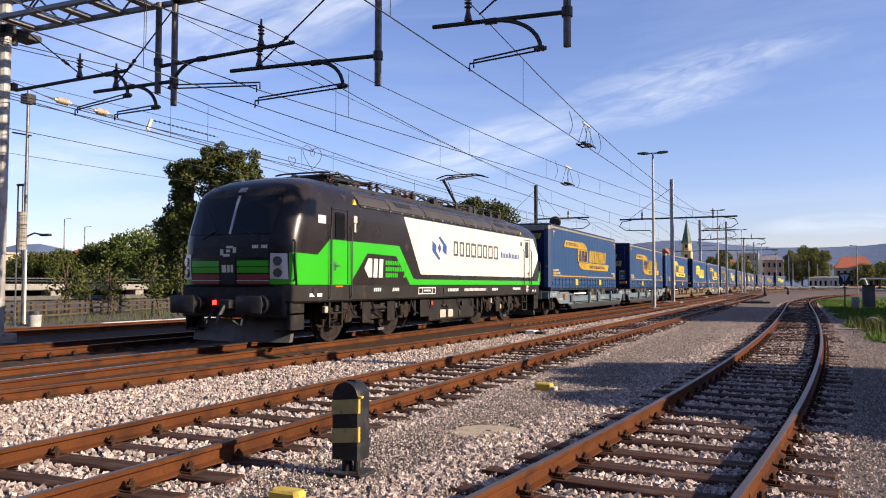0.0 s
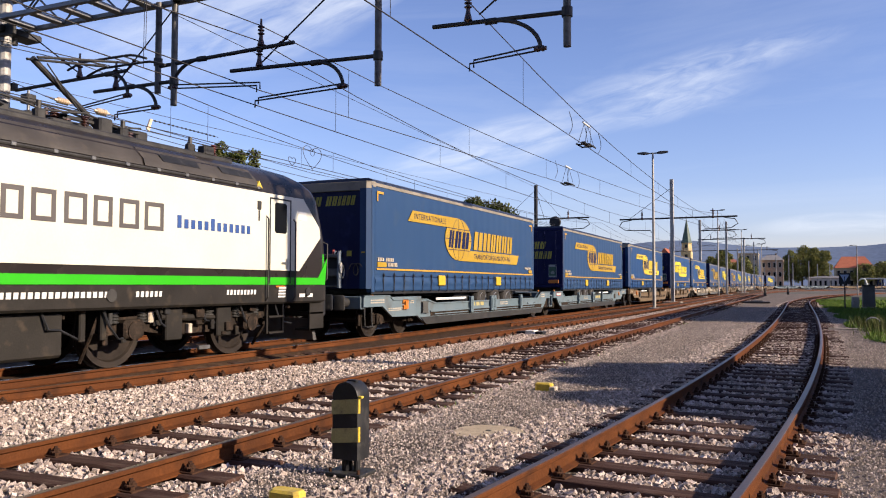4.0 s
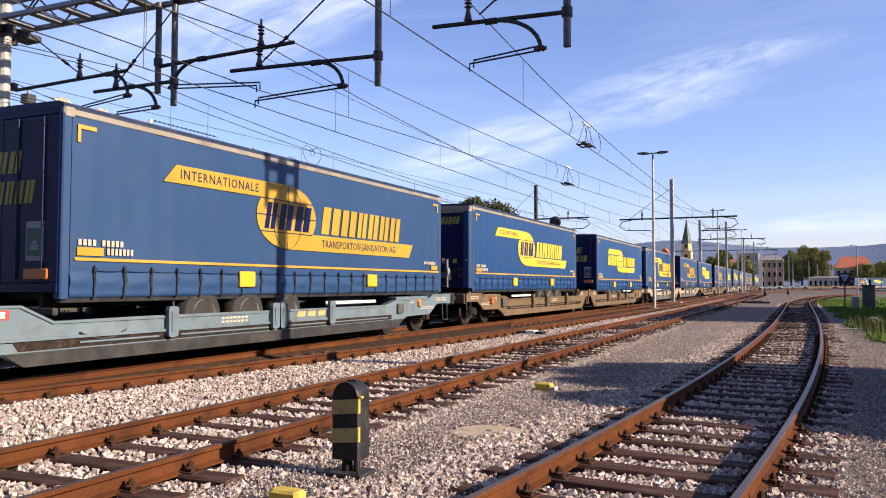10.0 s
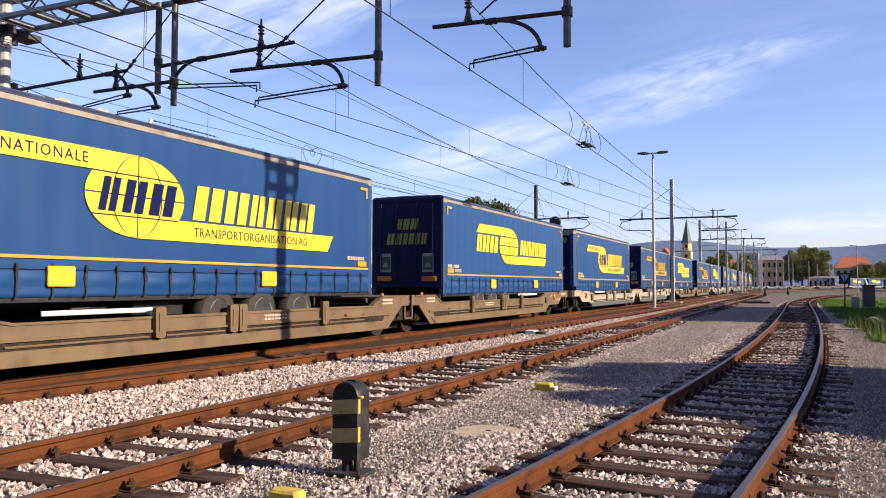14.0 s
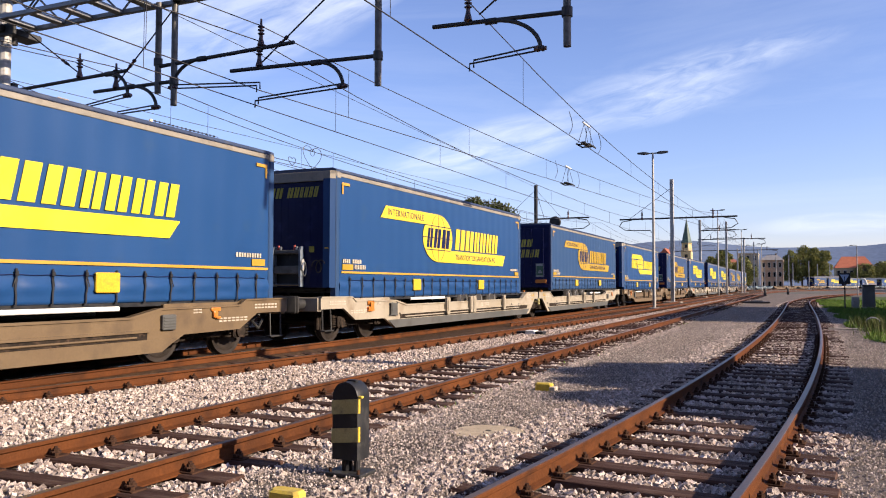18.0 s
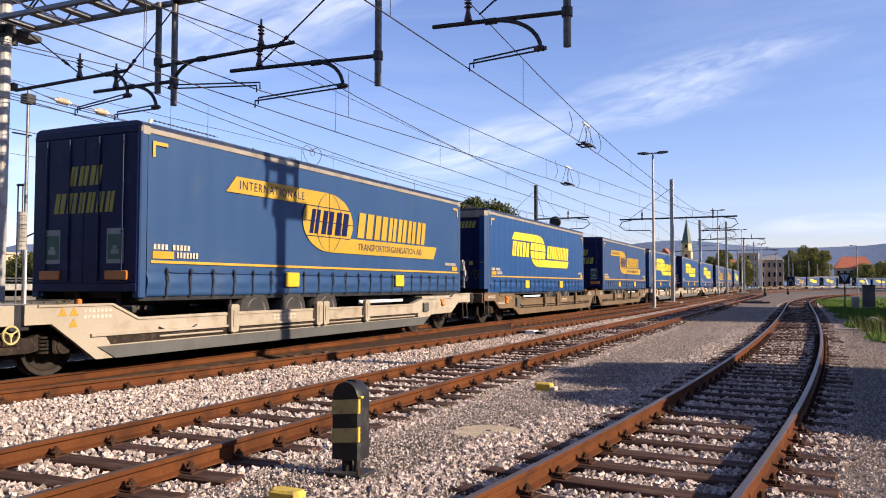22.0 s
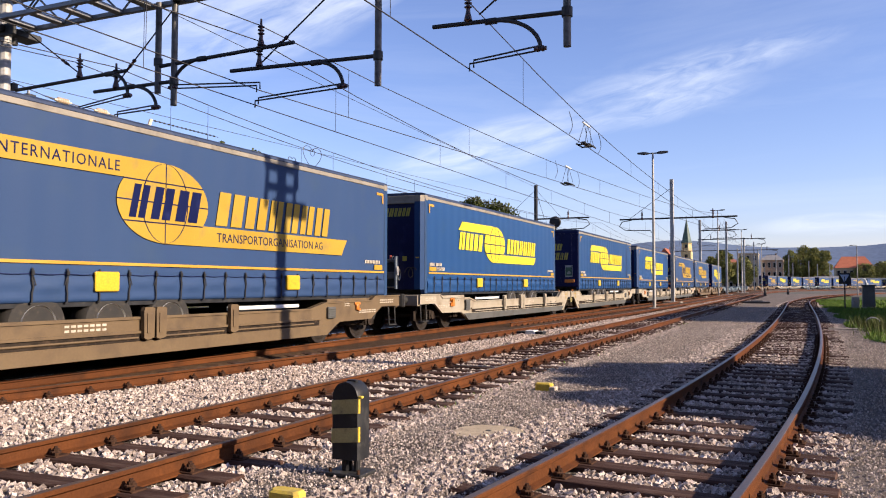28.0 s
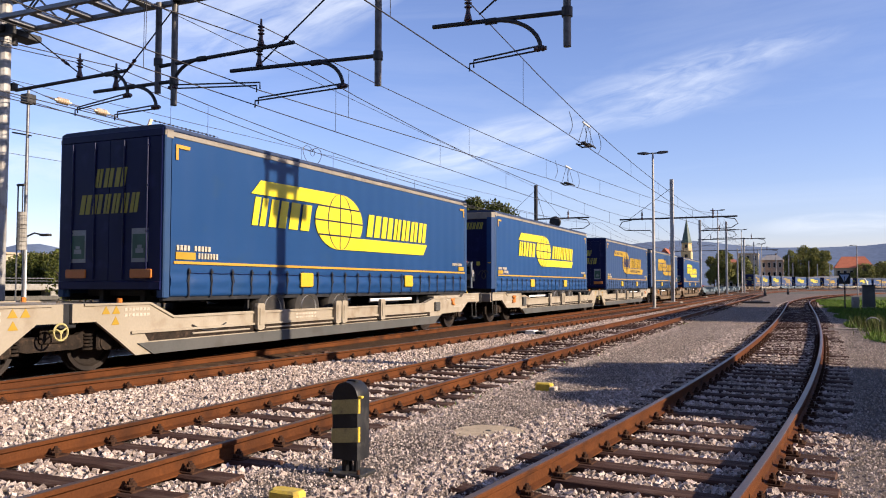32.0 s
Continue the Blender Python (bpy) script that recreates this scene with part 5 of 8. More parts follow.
def loco_front(x, z, lift=0.0):
    """Where the front's skin lies at x and z (as -y)."""
    hw, r = loco_half_width(z), 0.54
    d = abs(x) - (hw - r)
    bow = 0.10 * (x / hw) ** 2
    back = r - math.sqrt(max(0.0, r * r - d * d)) if d > 0 else 0.0
    return loco_nose(z) - bow - back * 0.9 + lift


def plan_ring(z):
    hw = loco_half_width(z)
    xs = [hw * math.sin(math.pi / 2 * k) for k in (-1, -0.94, -0.86, -0.76, -0.64, -0.5, -0.3, 0, 0.3, 0.5, 0.64, 0.76, 0.86, 0.94, 1)]
    front = [(x, -loco_front(x, z), z) for x in xs]
    rear = [(x, loco_front(x, z), z) for x in reversed(xs)]
    return front + rear


def front_patch(x0, x1, z0, z1, lift=0.008, n=8, m=5, back=False, taper=0.0):
    """A piece of the front's skin, set a little proud."""
    s = 1 if back else -1
    rows = []
    for j in range(m + 1):
        z = z0 + (z1 - z0) * j / m
        rows.append([(x, s * loco_front(x, z, lift), z) for x in [x0 + taper * j / m + (x1 - x0 - 2 * taper * j / m) * i / n for i in range(n + 1)]])
    v = [p for r in rows for p in r]
    w = n + 1
    f = [(j * w + i, j * w + i + 1, (j + 1) * w + i + 1, (j + 1) * w + i) for j in range(m) for i in range(n)]
    k = len(v)
    v += [(x, y - s * 0.03, z) for x, y, z in v]
    f += [tuple(i + k for i in q)[::-1] for q in f]
    rim = [i for i in range(n)] + [j * w + n for j in range(m)] + [m * w + i for i in range(n, 0, -1)] + [j * w for j in range(m, 0, -1)]
    f += [(a, rim[(i + 1) % len(rim)], rim[(i + 1) % len(rim)] + k, a + k) for i, a in enumerate(rim)]
    return v, f


def side_plate(pts, lift=0.004, t=0.005):
    """A flat livery field on the +x side; pts in (y, z)."""
    return loft([[(loco_half_width(z) + lift - 0.012, y, z) for y, z in pts], [(loco_half_width(z) + lift + t, y, z) for y, z in pts]])


def strip_plate(pts_low, pts_high, lift=0.004):
    """A field between a lower and an upper line that follows the side's slight lean."""
    return side_plate(pts_low + pts_high[::-1], lift)


def ribbed(x, y, z, n, r, r2, pitch):
    """A ribbed column, like a coil spring, standing at x, y."""
    v, f = lathe([(q, z + pitch * (k + d)) for k in range(n) for q, d in ((r2, 0.0), (r, 0.25), (r, 0.55), (r2, 0.8))], 14)
    return [(x + a, y + b, c) for a, b, c in v], f


def locomotive():
    e = thing("locomotive", "black, green and cream electric locomotive with pantographs", "locomotive")
    body = part("body", [loft([plan_ring(z) for z in (1.36, 1.5, 1.8, 2.0, 2.2, 2.35, 2.6, 2.9, 3.22, 3.3, 3.36, 3.42, 3.5, 3.58, 3.65, 3.72, 3.79, 3.86, 3.91, 3.95)])], LOCO_GREY, e, "anthracite steel body with rounded cabs", 38)
    part("underframe", [loft([[(loco_half_width(1.3) * sx * k, y, z) for sx, y in ((-1, -8.55), (-0.9, -8.9), (0.9, -8.9), (1, -8.55), (1, 8.55), (0.9, 8.9), (-0.9, 8.9), (-1, 8.55))] for z, k in ((0.98, 0.97), (1.02, 1.0), (1.358, 1.0))])], LOCO_FRAME, e, "grey frame along the sills", 30)
    for s in (0, 1):
        turn = mirrored if s else (lambda g: g)
        left = not s
        # bright green band round the cab door and down to the sill
        each("green_band", [turn(strip_plate([(-8.62, 1.37), (-6.35, 1.37)], [(-8.72, 2.05), (-7.86, 2.03), (-7.35, 2.40), (-6.35, 2.40)])),
                            turn(side_plate([(-6.35, 2.40), (-4.30, 2.40), (-3.95, 2.40), (-4.12, 2.12), (-5.65, 2.14), (-6.35, 1.5)])),
                            turn(side_plate([(-3.95, 2.40), (-4.12, 2.12), (-3.30, 1.37), (-2.95, 1.37), (-2.95, 1.52), (-3.1, 1.55)])),
                            turn(side_plate([(-2.95, 1.37), (8.25, 1.37), (8.35, 1.52), (-2.95, 1.52)])),
                            turn(side_plate([(8.25, 1.37), (8.62, 1.37), (8.70, 1.95), (8.35, 1.52)]))], LOCO_GREEN, e, "bright green livery band")
        part("cream_field", [turn(side_plate([(-2.62, 1.66), (7.62, 1.66), (8.42, 2.40), (8.38, 2.62), (7.75, 3.20), (-3.68, 3.20)]))], LOCO_WHITE, e, "cream white field on the side")
        def emb(y):
            return [side_plate([(y - 0.5, 2.64), (y - 0.52, 2.36), (y - 0.05, 2.10), (y + 0.08, 2.13), (y - 0.24, 2.34), (y - 0.22, 2.52)], 0.011), side_plate([(y + 0.5, 2.26), (y + 0.52, 2.54), (y + 0.05, 2.80), (y - 0.08, 2.77), (y + 0.24, 2.56), (y + 0.22, 2.38)], 0.011), side_plate([(y - 0.13, 2.45), (y, 2.58), (y + 0.13, 2.45), (y, 2.32)], 0.011)]
        part("emblem", [turn(g) for g in emb(-1.35)], EMBLEM_BLUE, e, "blue emblem of two curved wings")
        each("name_block", [[turn(side_plate([(p, a), (q, a), (q, b), (p, b)], 0.011)) for p, q, a, b in ((y, y + 0.075, 2.26, 2.72), (y + w - 0.075, y + w, 2.26, 2.72), (y + 0.075, y + w - 0.075, 2.26, 2.33), (y + 0.075, y + w - 0.075, 2.65, 2.72))] for y, w in ((-0.3, 0.34), (0.18, 0.36), (0.70, 0.34), (1.16, 0.40), (1.70, 0.40), (2.22, 0.36), (2.72, 0.40), (3.24, 0.42)) ], EMBLEM_GREY, e, "plain hollow dark grey block")
        each("small_block", [turn(side_plate([(3.98 + i * 0.17, 2.34), (4.08 + i * 0.17, 2.34), (4.08 + i * 0.17, 2.50 + 0.06 * (i in (0, 5))), (3.98 + i * 0.17, 2.50 + 0.06 * (i in (0, 5)))], 0.011)) for i in range(12)], EMBLEM_BLUE, e, "small grey-blue block")
        each("lease_badge", [turn(side_plate([(-5.80, 1.78), (-5.60, 1.55), (-5.42, 1.55), (-5.42, 2.02), (-5.60, 2.02)], 0.011)), turn(side_plate([(-5.36, 1.55), (-5.16, 1.55), (-5.12, 2.02), (-5.32, 2.02)], 0.011)), turn(side_plate([(-5.08, 1.55), (-4.88, 1.55), (-4.84, 2.02), (-5.04, 2.02)], 0.011))], LOCO_WHITE, e, "white block of an arrow-shaped badge")
        part("lease_lettering", [turn(side_plate([(-4.72 + 0.1 * i, z), (-4.65 + 0.1 * i, z), (-4.64 + 0.1 * i, z + 0.11), (-4.71 + 0.1 * i, z + 0.11)], 0.011)) for z, m in ((1.88, 8), (1.72, 10), (1.56, 7)) for i in range(m)] + [turn(side_plate([(-3.72, 1.56), (-3.60, 1.56), (-3.42, 1.78), (-3.56, 2.0), (-3.68, 2.0), (-3.56, 1.78)], 0.011))], LOCO_GREEN, e, "three rows of green blocks and a chevron")["kind"] = "stuff"
        # cab door with window, handrails and steps
        for end in (1, -1):
            if end < 0:
                d = lambda g: [([(x, -y, z) for x, y, z in turn(q)[0]], q[1]) for q in g]
            else:
                d = lambda g: [turn(q) for q in g]
            door = part("cab_door", d([side_plate([(-7.30, 1.39), (-7.27, 1.39), (-7.27, 3.12), (-7.30, 3.12)], 0.012), side_plate([(-6.60, 1.39), (-6.57, 1.39), (-6.57, 3.12), (-6.60, 3.12)], 0.012), side_plate([(-7.30, 3.10), (-6.57, 3.10), (-6.57, 3.13), (-7.30, 3.13)], 0.012)]), BLACK_PAINT, e, "cab door outlined by a dark gap")
            part("door_window", d([side_plate([(-7.10, 2.42), (-6.78, 2.42), (-6.74, 2.46), (-6.74, 3.0), (-6.78, 3.04), (-7.10, 3.04), (-7.14, 3.0), (-7.14, 2.46)], 0.014)]), GLASS, door, "dark door window")
            part("door_handle", d([side_plate([(-7.18, 1.80), (-6.98, 1.80), (-6.98, 1.83), (-7.18, 1.83)], 0.03, 0.02), side_plate([(-7.2, 1.70), (-7.12, 1.70), (-7.12, 1.90), (-7.2, 1.90)], 0.014)]), CHROME, door, "bright door handle")
            for y in (-7.40, -6.47):
                part("handrail", d([tube([(1.505, y, 1.05), (1.56, y, 1.12), (1.56, y, 2.68), (1.49, y, 2.75)], 0.017)]), DARK_STEEL, e, "dark vertical handrail")
            part("cab_steps", d([rbox(1.30, 1.47, -7.2, -6.66, 1.08, 1.30, 0.02, 0), rbox(1.28, 1.45, -7.18, -6.68, 0.70, 0.74, 0.01, 0), rbox(1.28, 1.45, -7.18, -6.68, 0.38, 0.42, 0.01, 0)] + [rbox(1.36, 1.42, y, y + 0.05, 0.38, 1.05, 0.01) for y in (-7.22, -6.68)]), LOCO_FRAME, e, "grey cab steps")
            part("step_light", d([side_plate([(-7.1, 1.315), (-6.8, 1.315), (-6.8, 1.35), (-7.1, 1.35)], 0.012)]), ORANGE_PLASTIC, e, "orange mark over the steps")
            part("mirror_camera", d([rbox(1.47, 1.53, -6.30, -6.16, 2.84, 3.02, 0.03), rbox(1.48, 1.51, -6.27, -6.19, 2.62, 2.84, 0.02)]), LOCO_WHITE if end > 0 else DARK_STEEL, e, "pale rear-view camera")
            part("side_plate_notice", d([side_plate([(-7.86, 2.74), (-7.55, 2.74), (-7.55, 2.92), (-7.86, 2.92)], 0.012)]), WHITE_PAINT, e, "small white notice")
            part("cab_marking", d([side_plate([(-8.45 + 0.3 * i, 1.08), (-8.25 + 0.3 * i, 1.08), (-8.25 + 0.3 * i, 1.18), (-8.45 + 0.3 * i, 1.18)], 0.012) for i in (1, 2)]), WHITE_PAINT, e, "white sill marks")["kind"] = "stuff"
            part("sill_knob", d([disc_x(1.49, -7.95, 1.22, 0.09, 0.03, 16)]), DARK_STEEL, e, "round sill fitting")
            part("roof_mark", d([prism_x([(-6.35, 3.28), (-6.15, 3.28), (-6.25, 3.42)], 1.40, 1.49)]), YELLOW_PAINT, e, "small yellow warning triangle")
        part("sill_marking", [turn(side_plate([(y, z), (y + w, z), (y + w, z + 0.09), (y, z + 0.09)], 0.012)) for y, w, z in [(-5.3 + 0.1 * i, 0.06, 1.2) for i in range(4)] + [(-4.3 + 0.1 * i, 0.06, 1.2) for i in range(4)] + [(-0.7 + 0.12 * i, 0.08, 1.17) for i in range(7)] + [(0.6 + 0.11 * i, 0.075, 1.17) for i in range(18)] + [(3.1 + 0.1 * i, 0.06, 1.17) for i in range(6)] + [(5.3 + 0.1 * i, 0.06, 1.18) for i in range(9)]], WHITE_PAINT, e, "row of white marks on the sill")["kind"] = "stuff"
        part("grid_plate", [turn(side_plate([(-2.75, 1.10), (-1.6, 1.10), (-1.6, 1.13), (-2.75, 1.13)], 0.012)), turn(side_plate([(-2.75, 1.27), (-1.6, 1.27), (-1.6, 1.30), (-2.75, 1.30)], 0.012))] + [turn(side_plate([(y, 1.13), (y + 0.03, 1.13), (y + 0.03, 1.27), (y, 1.27)], 0.012)) for y in (-2.75, -2.5, -1.85, -1.63)] + [turn(side_plate([(-2.4, 1.18), (-1.95, 1.18), (-1.95, 1.23), (-2.4, 1.23)], 0.012))], WHITE_PAINT, e, "white framed data panel")
        part("brake_marking", [turn(side_plate([(6.9, z), (7.15, z), (7.15, z + 0.035), (6.9, z + 0.035)], 0.012)) for z in (1.05, 1.11, 1.17, 1.23, 1.29)], WHITE_PAINT, e, "short rows of white marks")["kind"] = "stuff"
        part("sill_vent", [turn(disc_x(1.485, -0.95, 1.2, 0.10, 0.03, 18))], DARK_STEEL, e, "round sill fitting")
        part("sill_vent", [turn(disc_x(1.485, 2.6, 1.2, 0.10, 0.03, 18))], DARK_STEEL, e, "round sill fitting")
        part("gutter", [turn(tube([(1.485, -6.0, 3.27), (1.485, 6.3, 3.27)], 0.03, 8))], DARK_STEEL, e, "dark gutter along the roof edge")
        for y in steps(-5.8, 6.2, 18):
            part("gutter_clip", shared(("clip", s), lambda: mesh("gutter_clip", [turn(rbox(1.49, 1.53, -0.04, 0.04, 3.245, 3.30, 0.01))], GALV)), None, e, at=pose(0, y if left else -y + 0, 0))
        for ya, yb in ((-6.05, -4.45), (-4.4, -2.3), (-2.25, 0.6), (0.65, 3.2), (3.25, 6.2)):
            part("roof_panel", [turn(loft([[(loco_half_width(z) + d, yy, z) for z, d in ((3.30, 0.0), (3.42, 0.0), (3.62, 0.0), (3.64, 0.022), (3.42, 0.028), (3.31, 0.024))] for yy in (ya, yb)]))], ROOF_PANEL, e, "dusty grey roof panel", 30)
        for y in (-3.95, 3.7, 5.2):
            part("roof_grille", [turn(loft([[(loco_half_width(z) + d, yy, z) for z, d in ((3.44, 0.02), (3.57, 0.02), (3.57, 0.034), (3.44, 0.034))] for yy in (y, y + 0.9)]))], BLACK_PAINT, e, "dark ventilation grille in the roof slope")
    # fronts
    for back in (False, True):
        s = 1 if back else -1
        part("windscreen", [front_patch(-1.22, 1.22, 2.46, 3.30, 0.010, 12, 6, back, 0.1)], GLASS, e, "wide dark windscreen", 30)
        part("centre_post", [front_patch(-0.028, 0.028, 2.46, 3.32, 0.024, 2, 6, back)], ALU, e, "narrow pale centre post")
        part("headlight_panel", [front_patch(-1.0, 1.0, 1.95, 2.42, 0.006, 10, 4, back)], BLACK_PAINT, e, "black panel under the windscreen")
        for k, z in enumerate((1.62, 1.76)):
            part("green_strip", [front_patch(-1.02, -0.24, z, z + 0.12, 0.014, 6, 1, back)], LOCO_GREEN, e)
            part("green_strip", [front_patch(0.24, 1.02, z, z + 0.12, 0.014, 6, 1, back)], LOCO_GREEN, e)
        each("red_strip", [front_patch(-1.02, -0.24, 1.47, 1.59, 0.014, 6, 1, back), front_patch(0.24, 1.02, 1.47, 1.59, 0.014, 6, 1, back), front_patch(-1.02, -0.24, 1.385, 1.44, 0.02, 6, 1, back), front_patch(0.24, 1.02, 1.385, 1.44, 0.02, 6, 1, back)], surf_red, e, "dark red strip across the front")
        each("trim_line", [front_patch(-1.04, -0.22, 1.445, 1.462, 0.022, 6, 1, back), front_patch(0.22, 1.04, 1.445, 1.462, 0.022, 6, 1, back)], EMBLEM_SILVER, e, "thin bright trim line")
        part("centre_shield", [front_patch(-0.2, 0.2, 1.38, 1.93, 0.02, 3, 4, back, 0.01)], BLACK_PAINT, e, "black centre shield")
        part("front_badge", [front_patch(-0.15, -0.03, 1.63, 1.79, 0.028, 2, 1, back), front_patch(0.0, 0.06, 1.63, 1.79, 0.028, 1, 1, back), front_patch(0.09, 0.15, 1.63, 1.79, 0.028, 1, 1, back)], LOCO_WHITE, e, "white badge of plain blocks")
        each("front_emblem", [front_patch(-0.21, -0.13, 2.0, 2.13, 0.016, 1, 2, back), front_patch(-0.13, 0.04, 1.97, 2.03, 0.016, 2, 1, back), front_patch(0.13, 0.21, 2.05, 2.17, 0.016, 1, 2, back), front_patch(-0.05, 0.13, 2.15, 2.2, 0.016, 2, 1, back), front_patch(-0.05, 0.05, 2.06, 2.12, 0.016, 1, 1, back)], LOCO_WHITE, e, "pale winged emblem")
        part("front_marking", [front_patch(0.62 + 0.055 * i, 0.655 + 0.055 * i, 2.14, 2.21, 0.016, 1, 1, back) for i in range(7) if i != 3], WHITE_PAINT, e, "row of pale marks")["kind"] = "stuff"
        for x in (-1, 1):
            hp = part("headlight", [front_patch(min(x * 1.05, x * 1.37), max(x * 1.05, x * 1.37), 1.48, 2.03, 0.016, 6, 5, back, 0.015)], EMBLEM_SILVER, e, "silver headlight unit")
            for z in (1.62, 1.87):
                px, py = x * 1.19, s * loco_front(x * 1.19, z, -0.03)
                part("lens", [rod((px, py, z), (px + x * 0.035, py + s * 0.065, z), 0.095, 18)], LENS, hp, "round clear lens", 40)
            part("wiper", [rod((x * 0.75, s * loco_front(x * 0.75, 2.36, 0.03), 2.36), (x * 0.42, s * loco_front(x * 0.42, 2.52, 0.03), 2.52), 0.012, 6)], DARK_STEEL, e, "windscreen wiper")
            part("front_grip", [tube([(x * 1.44, s * 8.66, 1.45), (x * 1.50, s * 8.72, 1.5), (x * 1.50, s * 8.72, 2.28), (x * 1.43, s * 8.66, 2.32)], 0.018)], DARK_STEEL, e, "dark corner handrail")
            b = part("buffer", [rod((x * 0.875, s * 8.7, 0.95), (x * 0.875, s * 9.1, 0.95), 0.20, 20), rod((x * 0.875, s * 9.1, 0.95), (x * 0.875, s * 9.40, 0.95), 0.12, 18), rbox(x * 0.875 - 0.32, x * 0.875 + 0.32, min(s * 9.40, s * 9.47), max(s * 9.40, s * 9.47), 0.76, 1.14, 0.06, 1)], BLACK_PAINT, e, "black buffer with a rectangular head", 40)
            part("pilot_step", [rbox(min(x * 1.0, x * 1.4), max(x * 1.0, x * 1.4), min(s * 8.2, s * 8.75), max(s * 8.2, s * 8.75), z, z + 0.05, 0.01) for z in (0.36, 0.72)] + [rbox(min(x * 1.34, x * 1.4), max(x * 1.34, x * 1.4), min(s * 8.2, s * 8.75), max(s * 8.2, s * 8.75), 0.36, 1.0, 0.01)], LOCO_FRAME, e, "grey shunter's step")
            part("tail_lamp", [rbox(x * 0.42 - 0.05, x * 0.42 + 0.05, min(s * 8.93, s * 8.97), max(s * 8.93, s * 8.97), 0.93, 1.03, 0.01)], RED_LAMP if (x < 0 and not back) else BLACK_PAINT, e, "small red lamp" if (x < 0 and not back) else "unlit lamp")
        for x in (-1, 1):
            each("green_corner", [front_patch(min(x * 1.385, x * 1.485), max(x * 1.385, x * 1.485), 1.375, 2.05, 0.007, 6, 4, back), front_patch(min(x * 1.03, x * 1.38), max(x * 1.03, x * 1.38), 1.375, 1.465, 0.007, 5, 2, back)], LOCO_GREEN, e, "bright green corner below the headlight")
        part("top_lamp", [front_patch(-0.09, 0.09, 3.40, 3.52, 0.03, 3, 2, back)], CHROME, e, "round lamp above the windscreen")
        part("snow_plough", [loft([[(x, s * (8.85 - 0.18 * abs(x)), 0.14), (x, s * (8.72 - 0.18 * abs(x)), 0.14), (x, s * (8.6 - 0.18 * abs(x)), 0.62), (x, s * (8.68 - 0.18 * abs(x)), 0.62)] for x in (-1.3, -0.7, 0, 0.7, 1.3)])], PLOUGH_GREY, e, "grey rail guard plough")
        part("headstock", [rbox(-1.35, 1.35, min(s * 8.55, s * 8.92), max(s * 8.55, s * 8.92), 0.66, 1.355, 0.04, 0)], BLACK_PAINT, e, "black headstock")
        part("coupling", [rbox(-0.16, 0.16, min(s * 8.9, s * 9.15), max(s * 8.9, s * 9.15), 0.85, 1.05, 0.03), tube([(0, s * 9.1, 0.95), (0.0, s * 9.3, 0.7), (0, s * 9.38, 0.5)], 0.045), tube([(0.4, s * 8.95, 0.85), (0.48, s * 9.2, 0.5), (0.36, s * 9.3, 0.62)], 0.03), tube([(-0.4, s * 8.95, 0.85), (-0.48, s * 9.2, 0.5), (-0.36, s * 9.3, 0.62)], 0.03)], DARK_STEEL, e, "screw coupling and hoses")
    # roof gear
    part("roof_deck", [rbox(-0.95, 0.95, -6.1, 6.1, 3.72, 3.86, 0.03, 1)], DARK_STEEL, e, "flat dark roof deck")
    for y in (-2.9, -0.6, 1.3, 2.2):
        part("roof_box", [rbox(-0.6, 0.6, y, y + 0.8, 3.86, 3.98, 0.03)], DARK_STEEL, e)
    for y, x in ((-3.6, 0.4), (-2.2, 0.4), (-1.0, 0.4), (0.4, 0.4), (1.0, -0.3), (2.4, 0.4), (3.0, 0.4)):
        part("roof_insulator", [([(x + a, y + b, c) for a, b, c in g[0]], g[1]) for g in [lathe([(0.04, 3.85)] + [(q, 3.87 + 0.05 * k + d) for k in range(6) for q, d in ((0.045, 0), (0.085, 0.015), (0.085, 0.025), (0.045, 0.04))], 14)]], INSUL, e, "ribbed brown roof insulator")
    for i, (y, x) in enumerate([(-1.9 + 0.55 * k, (-0.35, 0.62, 0.1)[k % 3]) for k in range(15)]):
        part("roof_fitting", [rbox(x - 0.07, x + 0.07, y - 0.09, y + 0.09, 3.84, 4.0 + 0.05 * (i % 3), 0.03), rod((x, y, 3.98), (x, y, 4.14 + 0.04 * (i % 3)), 0.04, 8)], DARK_STEEL if i % 4 else INSUL, e)
    rr = random.Random(5)
    for i in range(34):
        y, x, h = -5.9 + 12.0 * i / 34 + rr.uniform(-0.1, 0.1), rr.uniform(-0.2, 0.85), rr.uniform(0.12, 0.32)
        if i % 3 == 0:
            part("roof_insulator", [([(x + a, y + b, c) for a, b, c in g[0]], g[1]) for g in [lathe([(0.03, 3.84)] + [(q, 3.86 + 0.045 * k + d) for k in range(int(h / 0.045)) for q, d in ((0.03, 0), (0.06, 0.014), (0.06, 0.022), (0.03, 0.036))], 12)]], INSUL_RED if i % 2 else INSUL, e, "dark red ribbed insulator" if i % 2 else "ribbed brown roof insulator")
        elif i % 3 == 1:
            part("roof_pipe", [tube([(x, y - 0.5, 3.95), (x + 0.05, y - 0.2, 3.9 + h), (x - 0.08, y + 0.25, 3.92 + h * 0.8), (x, y + 0.5, 3.95)], 0.022)], BLACK_PAINT, e, "black bent roof pipe")
        else:
            part("roof_fitting", [rbox(x - 0.1, x + 0.1, y - 0.14, y + 0.14, 3.84, 3.86 + h, 0.03)], DARK_STEEL, e)
    part("roof_cable", [tube([(0.62, -2.0 + 0.4 * k, 4.10 + 0.05 * math.sin(k * 1.7)) for k in range(16)], 0.018)], DARK_STEEL, e, "black roof cable")
